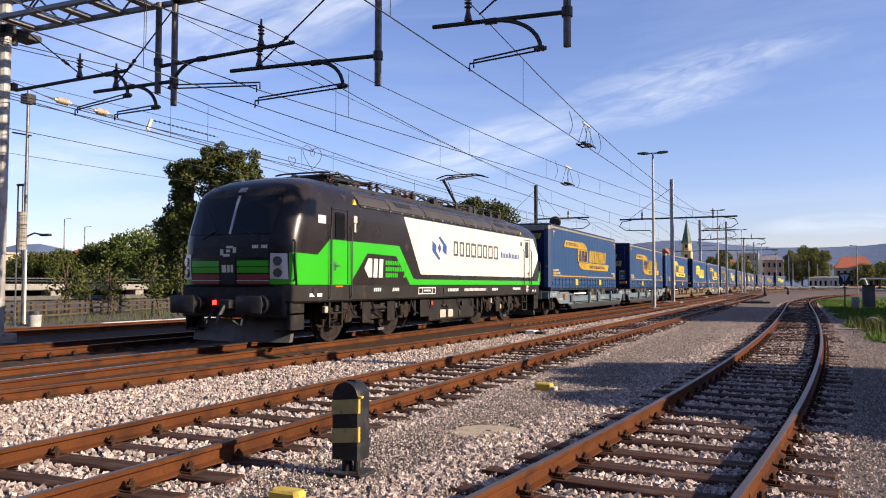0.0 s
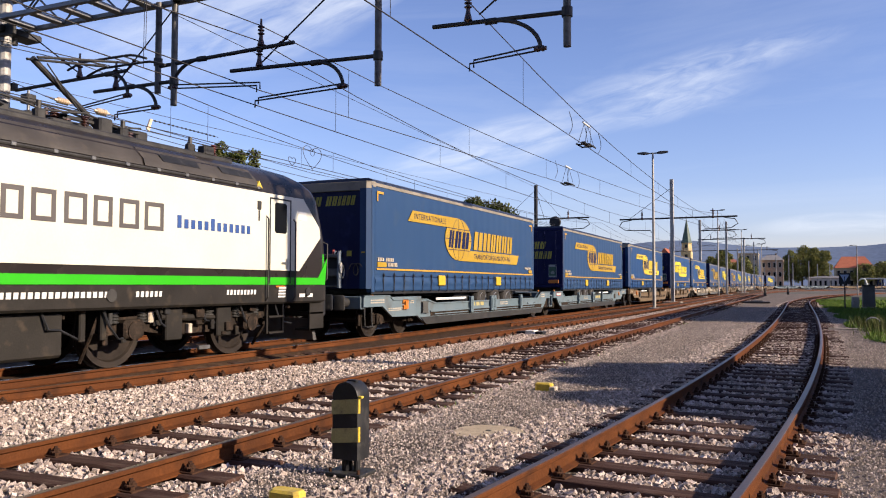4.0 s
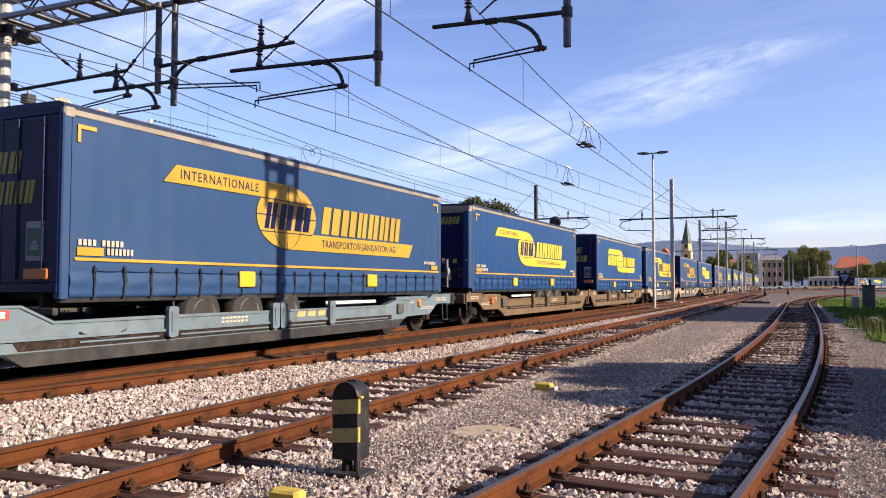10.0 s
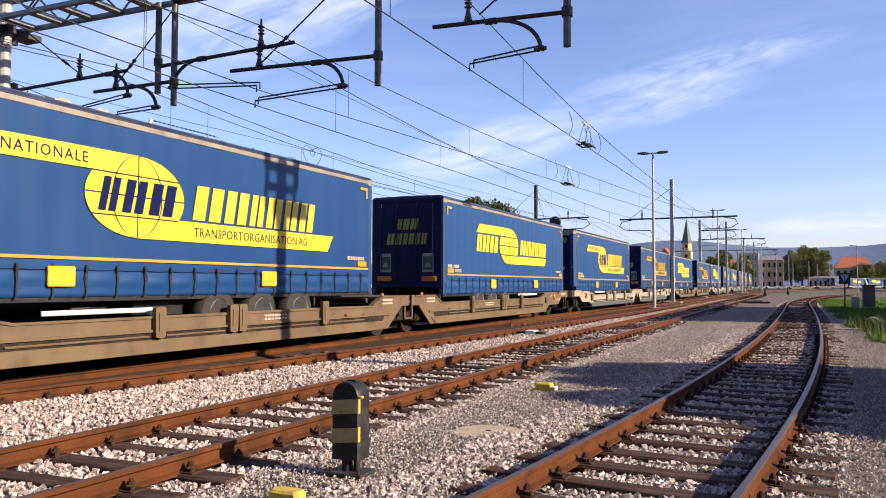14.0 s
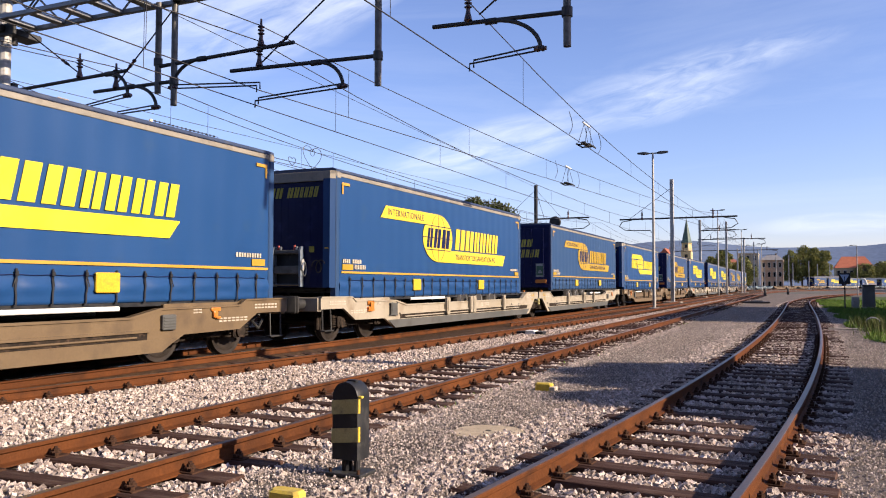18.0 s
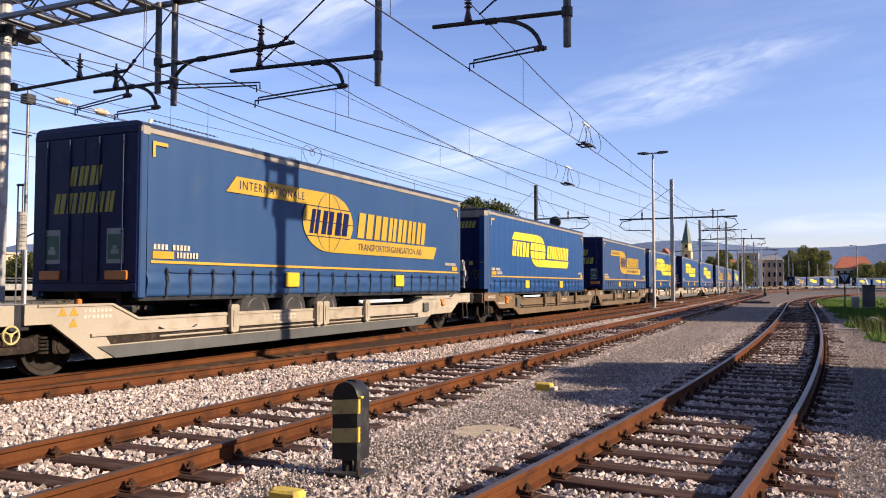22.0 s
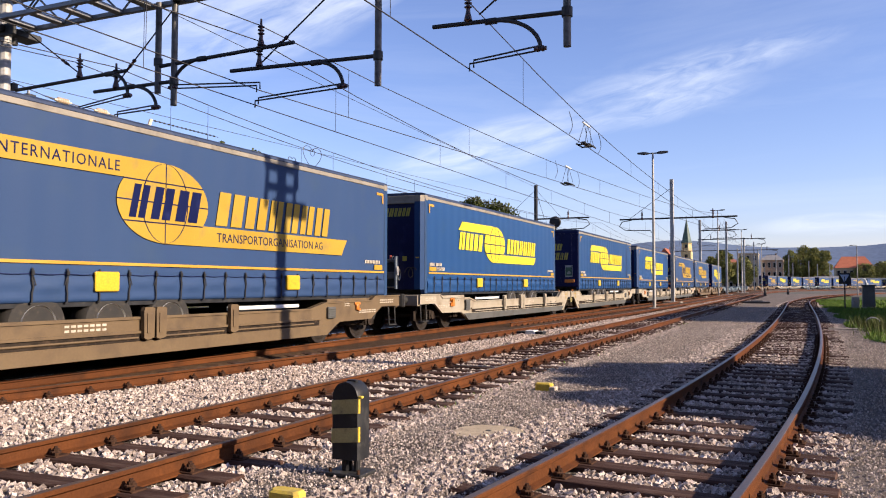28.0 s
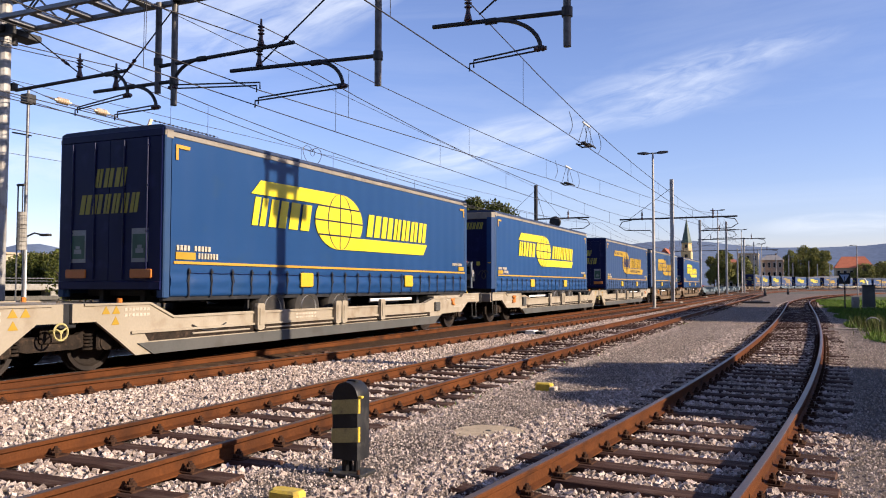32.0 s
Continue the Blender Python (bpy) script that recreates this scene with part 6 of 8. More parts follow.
    part("roof_busbar", [tube([(0.4, -3.6, 4.2), (0.4, -1.0, 4.2), (0.4, 0.4, 4.19), (0.4, 3.0, 4.2)], 0.02)], DARK_STEEL, e, "dark busbar on the roof")
    for y in (-0.9, 1.4):
        part("breaker", [rbox(-0.25, 0.25, y, y + 0.35, 3.98, 4.16, 0.04)], RED_PAINT if y < 0 else DARK_STEEL, e, "roof breaker")
    for y0, up in ((-5.3, False), (3.15, True)):
        p = part("pantograph", [rbox(-0.55, -0.48, y0 - 0.7, y0 + 0.9, 4.02, 4.08, 0.01, 1), rbox(0.48, 0.55, y0 - 0.7, y0 + 0.9, 4.02, 4.08, 0.01, 1), rbox(-0.55, 0.55, y0 + 0.5, y0 + 0.6, 4.0, 4.1, 0.01, 0), rbox(-0.55, 0.55, y0 - 0.7, y0 - 0.62, 4.0, 4.1, 0.01, 0)], DARK_STEEL, e, "raised pantograph" if up else "folded pantograph")
        for x, y in ((-0.5, y0 - 0.6), (0.5, y0 - 0.6), (-0.5, y0 + 0.7), (0.5, y0 + 0.7)):
            part("insulator", [lathe_at(x, y, 3.84 + 0.03 * k, 0.075 if k % 2 else 0.045, 0.03) for k in range(6)], INSUL, p)
        knee = (0, y0 - 0.85, 5.0) if up else (0, y0 + 2.2, 4.2)
        head = (0, y0 + 0.85, 5.38) if up else (0, y0 - 0.75, 4.13)
        part("lower_arm", [rod((0, y0 + (0.55 if up else -0.2), 4.1), knee, 0.05, 10)], DARK_STEEL, p, "dark lower arm")
        part("upper_arm", [rod((x, knee[1], knee[2]), (x * 2.4, head[1], head[2] - 0.05), 0.022, 8) for x in (-0.12, 0.12)] + [rod((0.1, y0 + 0.2, 4.1), (0.1, knee[1] + 0.2, knee[2] - 0.05), 0.012)], DARK_STEEL, p, "thin upper arm")
        part("collector_head", [tube([(x, head[1] + d, head[2] - (0.22 if up else 0.1) * max(0, abs(x) - 0.55) ** 1.3 * 1.6) for x in steps(-0.95 if up else -0.8, 0.95 if up else 0.8, 16)], 0.022) for d in (-0.22, 0.22)] + [rod((x, head[1] - 0.22, head[2]), (x, head[1] + 0.22, head[2]), 0.014) for x in (-0.4, 0.4)], DARK_STEEL, p, "collector head with two carbon strips")
        if not up:
            part("folded_frame", [rod((q, y0 - 0.75, 4.11), (q * 0.4, y0 + 2.1, 4.2), 0.03, 8) for q in (-0.45, 0.45)] + [tube([(0.3, y0 - 0.2, 4.1), (0.34, y0 + 0.6, 4.24), (0.2, y0 + 1.3, 4.16), (0.3, y0 + 2.0, 4.22)], 0.025)], BLACK_PAINT, p, "dark folded arms along the roof")
    # running gear
    for c in (-4.75, 4.75):
        b = part("bogie", [prism_x([(c - 2.2, 0.62), (c - 2.15, 0.82), (c - 0.9, 0.86), (c - 0.5, 0.98), (c + 0.5, 0.98), (c + 0.9, 0.86), (c + 2.15, 0.82), (c + 2.2, 0.62), (c + 1.9, 0.56), (c + 1.2, 0.60), (c + 0.6, 0.50), (c - 0.6, 0.50), (c - 1.2, 0.60), (c - 1.9, 0.56)], x - 0.07, x + 0.07) for x in (-1.1, 1.1)] + [rbox(-1.0, 1.0, c - 0.3, c + 0.3, 0.45, 0.8, 0.03, 0)], BOGIE, e, "grimy bogie frame")
        for x in (-1, 1):
            for d in (-1.5, 1.5):
                part("axle_box", [rbox(x * 1.2 - 0.14, x * 1.2 + 0.14, c + d - 0.22, c + d + 0.22, 0.50, 0.80, 0.05, 0), disc_x(x * 1.3, c + d, 0.62, 0.15, x * 0.06, 16)], BOGIE, b)
                each("axle_spring", [ribbed(x * 1.16, c + d + g, 0.74, 5, 0.10, 0.075, 0.05) for g in (-0.3, 0.3)], DARK_STEEL, b)
            part("damper", [rod((x * 1.27, c - 0.9, 0.82), (x * 1.27, c + 0.1, 0.78), 0.06, 12), rod((x * 1.27, c + 0.1, 0.78), (x * 1.27, c + 0.75, 0.76), 0.035, 10)], LOCO_FRAME, b, "grey horizontal damper")
            each("bogie_spring", [ribbed(x * 1.12, c + g, 0.66, 6, 0.15, 0.115, 0.065) for g in (-0.45, 0.45)], DARK_STEEL, b, "dark coil spring")
            part("sand_pipe", [tube([(x * 1.2, c + q * 2.1, 0.95), (x * 1.15, c + q * 2.2, 0.6), (x * 0.85, c + q * 2.15, 0.14)], 0.03) for q in (-1, 1)], BOGIE, b)
            each("bogie_bracket", [rbox(x * 1.3 - 0.05, x * 1.3 + 0.05, c + q - 0.2, c + q + 0.2, 0.42, 0.96, 0.02) for q in (-0.62, 0.68)], LOCO_FRAME, b)
            part("guard_plate", [rbox(x * 1.28 - 0.03, x * 1.28 + 0.03, c + 0.05, c + 0.35, 0.2, 0.27, 0.01)], GALV, b, "small pale plate")
        for d in (-1.5, 1.5):
            w = part("wheelset", shared(("bigwheel",), lambda: mesh("wheelset", [([(sg * (0.755 + x), y, z) for x, y, z in lathe([(0.12, 0.09), (0.17, 0.09), (0.19, 0.03), (0.50, 0.02), (0.53, 0.06), (0.622, 0.066), (0.625, -0.05), (0.653, -0.06), (0.653, -0.078), (0.54, -0.078), (0.5, -0.03), (0.19, -0.02), (0.12, -0.06)], 40, "x")[0]], lathe([(1, 0)] * 13, 40, "x")[1]) for sg in (-1, 1)] + [rod((-1.1, 0, 0), (1.1, 0, 0), 0.09, 12)] + [rbox(sg * 0.79 - 0.015, sg * 0.79 + 0.02, 0.24, 0.32, -0.06, 0.06, 0.01) for sg in (-1, 1)], WHEEL, 35)), None, b, "large steel wheelset", at=pose(0, c + d, 0.625))
            WHEELS.append((w, c + d, 0.625, 1))
    rr = random.Random(77)
    for i in range(44):
        y, z, w, h = rr.uniform(-7.6, 7.7), rr.uniform(0.42, 0.95), rr.uniform(0.05, 0.22), rr.uniform(0.05, 0.2)
        x = rr.uniform(1.2, 1.36)
        for s in (-1, 1):
            part("chassis_fitting", rbox(s * x - 0.05, s * x + 0.05, s * y - w / 2, s * y + w / 2, z - h / 2, z + h / 2, 0.015), (DARK_STEEL, BOGIE, LOCO_FRAME, BOGIE)[i % 4] if i % 11 else PALE_CONCRETE, e)
    for i in range(14):
        y = -7.3 + i * 1.1
        for s in (-1, 1):
            part("pipe", [tube([(s * 1.33, s * y, 0.98), (s * 1.36, s * (y + 0.1), 0.72), (s * 1.3, s * (y + 0.35), 0.5 + 0.1 * (i % 3)), (s * 1.25, s * (y + 0.7), 0.55)], 0.02)], BLACK_PAINT, e)
    part("underfloor_box", [rbox(-1.3, 1.3, -1.6, 1.9, 0.30, 0.98, 0.04, 1)], LOCO_FRAME, e, "grey equipment box under the floor")
    for s in (-1, 1):
        part("battery_hatch", [rbox(min(s * 1.3, s * 1.345), max(s * 1.3, s * 1.345), -2.3, -1.7, 0.45, 0.97, 0.02, 0)], LOCO_FRAME, e, "grey hatch")
        part("filter_panel", [rbox(min(s * 1.3, s * 1.335), max(s * 1.3, s * 1.335), y, y + 0.42, 0.38, 0.62, 0.02, 0) for y in (-0.9,)], PALE_CONCRETE, e, "pale cream panel")
        part("filter_panel", [rbox(min(s * 1.3, s * 1.335), max(s * 1.3, s * 1.335), -0.3, 0.08, 0.38, 0.62, 0.02, 0)], PALE_CONCRETE, e, "pale cream panel")
        part("air_tank", [rod((s * 1.1, 0.4, 0.72), (s * 1.1, 1.5, 0.72), 0.2, 18)], DARK_STEEL, e, "dark air tank", 40)
        part("red_notice", [rbox(min(s * 1.3, s * 1.36), max(s * 1.3, s * 1.36), -1.58, -1.46, 0.78, 0.9, 0.01)], RED_PAINT, e, "small red notice")
        each("lifting_rod", [rbox(min(s * 1.22, s * 1.3), max(s * 1.22, s * 1.3), y, y + 0.12, 0.5, 0.98, 0.02) for y in (2.2, 2.6, -2.6)], LOCO_FRAME, e)
    return e


INSUL_RED = surf("dark_red_porcelain", (0.10, 0.022, 0.018), (0.13, 0.03, 0.022), 5, 0.35)
EMBLEM_SILVER = surf("headlight_silver", (0.5, 0.5, 0.48), (0.58, 0.58, 0.56), 4, 0.3, 0.2)
LENS = surf("headlight_lens", (0.10, 0.105, 0.11), (0.16, 0.165, 0.17), 12, 0.08, 0.4)
PLOUGH_GREY = surf("plough_grey_paint", (0.06, 0.057, 0.057), (0.09, 0.085, 0.08), 2, 0.6, 0, 0.05, 40, (0.06, 0.045, 0.035), 0.3)
surf_red = surf("dark_red_paint", (0.16, 0.025, 0.02), (0.2, 0.03, 0.025), 3, 0.45)
VEHICLES.append((locomotive(), 22.6, 0, 0.0))


# ---- overhead line ----
PORTAL_Y = 14.5


def lattice_beam(x0, x1, y0, y1, z0, z1, bay):
    """A box girder: four chords with posts and diagonals, each bar a shape of its own."""
    chords = [rbox(x0, x1, y - 0.06, y + 0.06, z - 0.06, z + 0.06, 0.01, 0) for y in (y0, y1) for z in (z0, z1)]
    bars = []
    xs = steps(x0, x1, int((x1 - x0) / bay))
    for i, (a, b) in enumerate(zip(xs, xs[1:])):
        for y in (y0, y1):
            bars.append(rod((a, y, z1 if i % 2 else z0), (b, y, z0 if i % 2 else z1), 0.028, 6))
        for z in (z0, z1):
            bars.append(rbox(a - 0.12, a + 0.12, y0, y1, z - 0.05, z + 0.05, 0.01, 1))
    return chords, bars


def portal():
    p = thing("catenary_portal", "grey lattice steel portal that carries the overhead wires", "portal")
    chords, bars = lattice_beam(-19.6, 2.9, 13.65, 14.65, 8.42, 9.3, 1.0)
    for g in chords:
        part("chord", g, GALV, p, "grey steel chord")
    for g in bars:
        part("lattice_bar", g, GALV, p)
    for x in (-19.2, 2.62):
        m = part("mast", [lathe_at(x, 14.2, 0.0, 0.17, 9.3)], PALE_POLE, p, "pale round steel mast")
        part("mast_base", [rbox(x - 0.35, x + 0.35, 14.2 - 0.35, 14.2 + 0.35, -0.06, 0.25, 0.04)], CONCRETE, m, "concrete mast base")
        part("bracket_plate", [rbox(x - 0.28, x + 0.28, PORTAL_Y - 0.62, PORTAL_Y + 0.62, 8.2, 8.38, 0.03, 0), rbox(x - 0.5, x + 0.6, PORTAL_Y - 0.5, PORTAL_Y - 0.4, 8.1, 8.42, 0.02)], DARK_STEEL, m, "dark bracket plate")
    return p


portal()


def insulator(x, y, z, h=0.34, r=0.065, parent=None, up=1):
    prof = [(0.6, -0.2), (0.75, -0.17), (1.25, -0.13), (0.85, -0.02), (0.65, 0.12 * h), (0.65, 0.25 * h)]
    for k in range(3):
        prof += [(0.55, h * (0.3 + 0.22 * k)), (1.15, h * (0.36 + 0.22 * k)), (1.15, h * (0.40 + 0.22 * k)), (0.55, h * (0.46 + 0.22 * k))]
    prof += [(0.4, h * 0.98), (0.35, h + 0.12)]
    v, f = lathe([(q * r, a) for q, a in prof], 14)
    return part("insulator", [([(x + a, y + b, z + up * c) for a, b, c in v], f)], INSUL, parent, "ribbed brown insulator", 50)


def drop_support(xt, zb, xl, zl, xr, zr, ins, arms, y=PORTAL_Y):
    """A drop tube under the portal with a cross tube, its insulators and the registration arm that holds the contact wire."""
    e = thing("drop_tube", "grey drop tube under the portal with a registration arm", "wire support", group="drop tubes of the portal")
    part("tube", [rod((xt, y, 8.42), (xt, y, zb), 0.075, 14)], TUBE_GREY, e, "stained grey steel tube", 40)
    part("tube_collar", [rod((xt, y, zr - 0.09), (xt, y, zr + 0.09), 0.105, 14)], DARK_STEEL, e)
    part("cross_tube", [rod((xl, y, zl), (xr, y, zr), 0.045, 10)], DARK_STEEL, e, "dark cross tube", 40)
    for x, z in ins:
        insulator(x, y, z + 0.2, 0.36, 0.07, e)
    for pts in arms:
        (p0, q0), (p1, q1) = pts[0], pts[2]
        arc = [(p0 + (p1 - p0) * math.sin(u), y - 0.02, q1 + (q0 - q1) * math.cos(u)) for u in steps(0, math.pi / 2, 8)]
        a = part("registration_arm", [tube(arc, 0.042, 10)] + [rod((p0 - 0.12, y, q0), (p0 + 0.12, y, q0), 0.065, 10)], DARK_STEEL, e, "bent dark registration arm", 50)
        each("steady_arm", [tube([(p1, y - 0.02, q1 - 0.03 + d), (pts[3][0] + d, y - 0.02, pts[3][1] + d * 0.7), (pts[4][0] + d, y - 0.02, pts[4][1] - 0.05 + d * 0.7)], 0.018, 6) for d in (0.0, 0.09)], DARK_STEEL, a, "thin steady arm")
        (ax, az), (bx, bz) = pts[-2], pts[-1]
        part("arm_insulator", [rod((pts[2][0] - 0.03 + 0.05 * k, y - 0.02, pts[2][1]), (pts[2][0] + 0.02 + 0.05 * k, y - 0.02, pts[2][1]), 0.06 if k % 2 else 0.04, 10) for k in range(-2, 3)], INSUL, a)
    return e


def bow(x0, z0, x1, z1, x2, z2):
    """From the cross tube in a quarter bow to a clamp, then along the steady arm to the wire and a short way down."""
    return [(x0, z0), (x0 + (x1 - x0) * 0.55, z0 - (z0 - z1) * 0.2), (x1, z1), (x2, z2), (x2, z2 - 0.1)]


drop_support(-8.0, 5.75, -11.89, 6.49, -8.0, 6.39, [(-11.08, 6.45)], [bow(-9.55, 6.42, -8.85, 5.82, -11.17, 5.72)])
drop_support(-14.1, 6.19, -14.1, 6.84, -10.14, 6.95, [(-11.04, 6.92)], [bow(-12.75, 6.88, -13.6, 6.28, -11.13, 6.07)])
drop_support(-13.59, 5.84, -16.21, 6.43, -13.59, 6.43, [(-15.47, 6.40)], [bow(-15.0, 6.44, -14.12, 5.84, -15.47, 5.78)])
drop_support(-19.2, 8.0, -19.1, 6.76, -15.11, 6.86, [(-16.74, 6.80)], [bow(-15.7, 6.84, -15.05, 6.22, -16.85, 6.02)])
drop_support(-3.9, 6.08, -6.72, 6.83, -3.9, 6.75, [(-5.94, 6.80)], [bow(-5.45, 6.78, -4.42, 6.10, -5.9, 5.97)])


def stay(a, b):
    s = thing("stay_rod", "thin dark stay rod up to the portal", "stay rod", group="stay rods of the portal")
    part("rod", [rod(a, b, 0.018, 6)], DARK_STEEL, s)
    part("stay_insulator", [rod(tuple(Vector(a).lerp(Vector(b), 0.16 + 0.03 * k)), tuple(Vector(a).lerp(Vector(b), 0.185 + 0.03 * k)), 0.045 if k % 2 else 0.03, 8) for k in range(4)], INSUL, s)


stay((-11.0, 14.5, 6.6), (-8.5, 14.5, 8.42))
stay((-15.4, 14.5, 6.6), (-13.4, 14.5, 8.42))
stay((-16.8, 14.5, 7.0), (-18.9, 14.5, 8.42))
stay((-5.7, 14.5, 6.95), (-3.7, 14.5, 8.42))


def wire(name, label, pts, r, mat=None):
    return tagged(part(name, [tube(pts, r, 5)], mat or WIRE), label, "overhead wire")


def catenary(x, z, y0, y1, sag=0.9, hang=1.35, label="thin dark contact wire with its messenger wire", x_far=None, drops=True):
    """A contact wire with its messenger wire above, span by span, and droppers between them."""
    e = thing("overhead_line", label, "overhead line", group="overhead lines")
    spans = [(-40.0, PORTAL_Y), (PORTAL_Y, 68.75), (68.75, 124.0), (124.0, 180.0), (180.0, 240.0)]
    xf = lambda y: x + ((x_far - x) * min(1, max(0, (y - PORTAL_Y) / 54.25)) if x_far is not None else 0)
    part("contact_wire", [tube([(xf(y), y, z) for y in (y0, PORTAL_Y, 40, 68.75, y1)], 0.012, 5)], WIRE, e, "contact wire")
    pts = []
    for a, b in spans:
        if b <= y0 or a >= y1:
            continue
        for i in range(13 if b >= y1 else 12):
            u = i / 12
            pts.append((xf(a + (b - a) * u), a + (b - a) * u, z + hang - sag * (1 - abs(2 * u - 1) ** 2.6)))
    part("messenger_wire", [tube(pts, 0.012, 5)], WIRE, e, "messenger wire")
    if drops:
        for a, b in spans[:3]:
            n = 8
            for i in range(n):
                u = (i + 0.5) / n
                y = a + (b - a) * u
                if y < -5 or y > 110:
                    continue
                part("dropper", [rod((xf(y), y, z), (xf(y), y, z + hang - sag * (1 - abs(2 * u - 1) ** 2.6)), 0.006, 4)], WIRE, e)
    return e


catenary(-11.15, 5.62, -40, 240, 0.85, 1.5)
catenary(-5.9, 5.86, -40, 240, 0.85, 1.35)
catenary(-11.1, 5.97, -40, 124, 0.8, 1.5, "wire that crosses over from the main line to the next track", -5.6)
catenary(-15.47, 5.68, -40, 180, 0.85, 1.3)
catenary(-16.87, 5.92, -40, 180, 0.85, 1.35)
catenary(-20.5, 6.0, -40, 180, 0.6, 1.0, drops=False)
wire("feeder_wire", "thin dark feeder wire high above the tracks", [(-24, -30, 8.6), (-23.5, 14, 8.2), (-23, 69, 9.2)], 0.011)
wire("feeder_wire", "thin dark feeder wire high above the tracks", [(-14, -30, 9.6), (-16, 14.5, 9.3), (-21.5, 68.75, 10.4)], 0.011)
wire("feeder_wire", "thin dark feeder wire high above the tracks", [(-26, -20, 6.5), (-26, 20, 6.3), (-25, 80, 6.6)], 0.010)


def section_insulator(x, y, z, zm):
    e = thing("section_insulator", "dark section insulator hung in the contact wire", "insulator", group="section insulators")
    part("skid", [rbox(x - 0.07, x + 0.07, y - 0.4, y + 0.4, z - 0.02, z + 0.05, 0.02, 1), rbox(x - 0.2, x - 0.16, y - 0.5, y + 0.25, z - 0.05, z, 0.01, 1), rbox(x + 0.16, x + 0.2, y - 0.25, y + 0.5, z - 0.05, z, 0.01, 1), rbox(x - 0.19, x + 0.19, y - 0.3, y - 0.25, z - 0.04, z, 0.01, 0), rbox(x - 0.19, x + 0.19, y + 0.22, y + 0.27, z - 0.04, z, 0.01, 0)], DARK_STEEL, e, "dark skid plates")
    for d in (-0.4, 0.4):
        for g in (-0.15, 0.15):
            part("hanger", [rod((x + g, y + d, z), (x, y + d * 0.5, zm), 0.009, 5)], DARK_STEEL, e)
    part("rod_insulator", [rod((x, y - 0.4, zm), (x, y + 0.5, zm), 0.028, 8)], WHITE_PAINT, e, "white rod insulator")
    for d in (-2.0, 1.7):
        part("jumper", [tube([(x, y + d + 0.35 * math.sin(a), z + (zm - z) * a / math.pi) for a in steps(0, math.pi, 8)], 0.01, 5)], WIRE, e)


section_insulator(-5.9, 24.1, 5.90, 6.55)
section_insulator(-9.13, 33.9, 6.0, 6.75)
for y, z in ((16.75, 6.98), (18.2, 6.95)):
    e = thing("tension_insulator", "pale ribbed tension insulator in an anchor wire", "insulator", group="tension insulators")
    part("insulator_body", [([(-20.0 + b, y + a, z + 0.05 + c) for a, b, c in g[0]], g[1]) for g in [lathe([(0.03, -0.3)] + [(q, -0.2 + 0.08 * k + d) for k in range(5) for q, d in ((0.04, 0), (0.095, 0.015), (0.1, 0.03), (0.04, 0.055))] + [(0.03, 0.3)], 16, "x")]], INSUL_WHITE, e, "", 60)
    part("clevis", [rod((-20.0, y - 0.6, z + 0.08), (-20.0, y + 0.6, z + 0.02), 0.02, 6)], GALV, e)
wire("anchor_wire", "thin dark anchor wire at the far side", [(-19.4, 13.0, 7.3), (-20, 16.6, 6.98), (-20, 18.2, 6.95), (-20.0, 30, 6.6), (-19.5, 68, 6.9)], 0.012)


# insulator string in the anchor wire, with its triangular plate
e = thing("insulator_string", "long beaded insulator string with a pale yoke plate", "insulator")
a0, a1 = Vector((-20.0, 20.25, 7.15)), Vector((-20.0, 23.7, 7.14))
part("string", [tube([tuple(a0.lerp(a1, k / 40)) for k in range(41)], 0.014, 5)] + [rod(tuple(a0.lerp(a1, 0.06 + k * 0.062)), tuple(a0.lerp(a1, 0.075 + k * 0.062)), 0.032, 8) for k in range(15)], DARK_STEEL, e, "dark beaded string")
part("yoke_plate", [prism_x([(20.08, 6.80), (20.20, 6.74), (20.34, 7.17), (20.24, 7.18)], -20.03, -19.97)], INSUL_WHITE, e, "pale yoke plate")
part("lower_string", [tube([(-20.0, 20.14, 6.76), (-20.0, 23.7, 6.70)], 0.012, 5)], DARK_STEEL, e)


def jumper_loop(name, label, x, y, z, w, h, inner=True):
    """Slack jumper wire that hangs in a heart-shaped loop between two wires."""
    e = thing(name, label, "jumper wire")
    out = [(x, y + w * 0.5 * math.sin(t) ** 3, z + h * (0.62 * math.cos(t) - 0.22 * math.cos(2 * t) - 0.10 * math.cos(3 * t))) for t in steps(0, 2 * math.pi, 40)]
    part("loop", [tube(out, 0.010, 5)], WIRE, e, "thin dark loop")
    if inner:
        part("inner_loop", [tube([(x, y + w * 0.12 * math.sin(t), z + h * 0.22 + h * 0.2 * math.cos(t)) for t in steps(0, 2 * math.pi, 24)], 0.009, 5)], WIRE, e)


jumper_loop("jumper_wire", "slack jumper wire in a heart-shaped loop", -15.47, 23.3, 6.05, 1.15, 0.62)
jumper_loop("jumper_wire", "small slack jumper loop on a contact wire", -15.47, 22.08, 5.72, 0.42, 0.22, False)


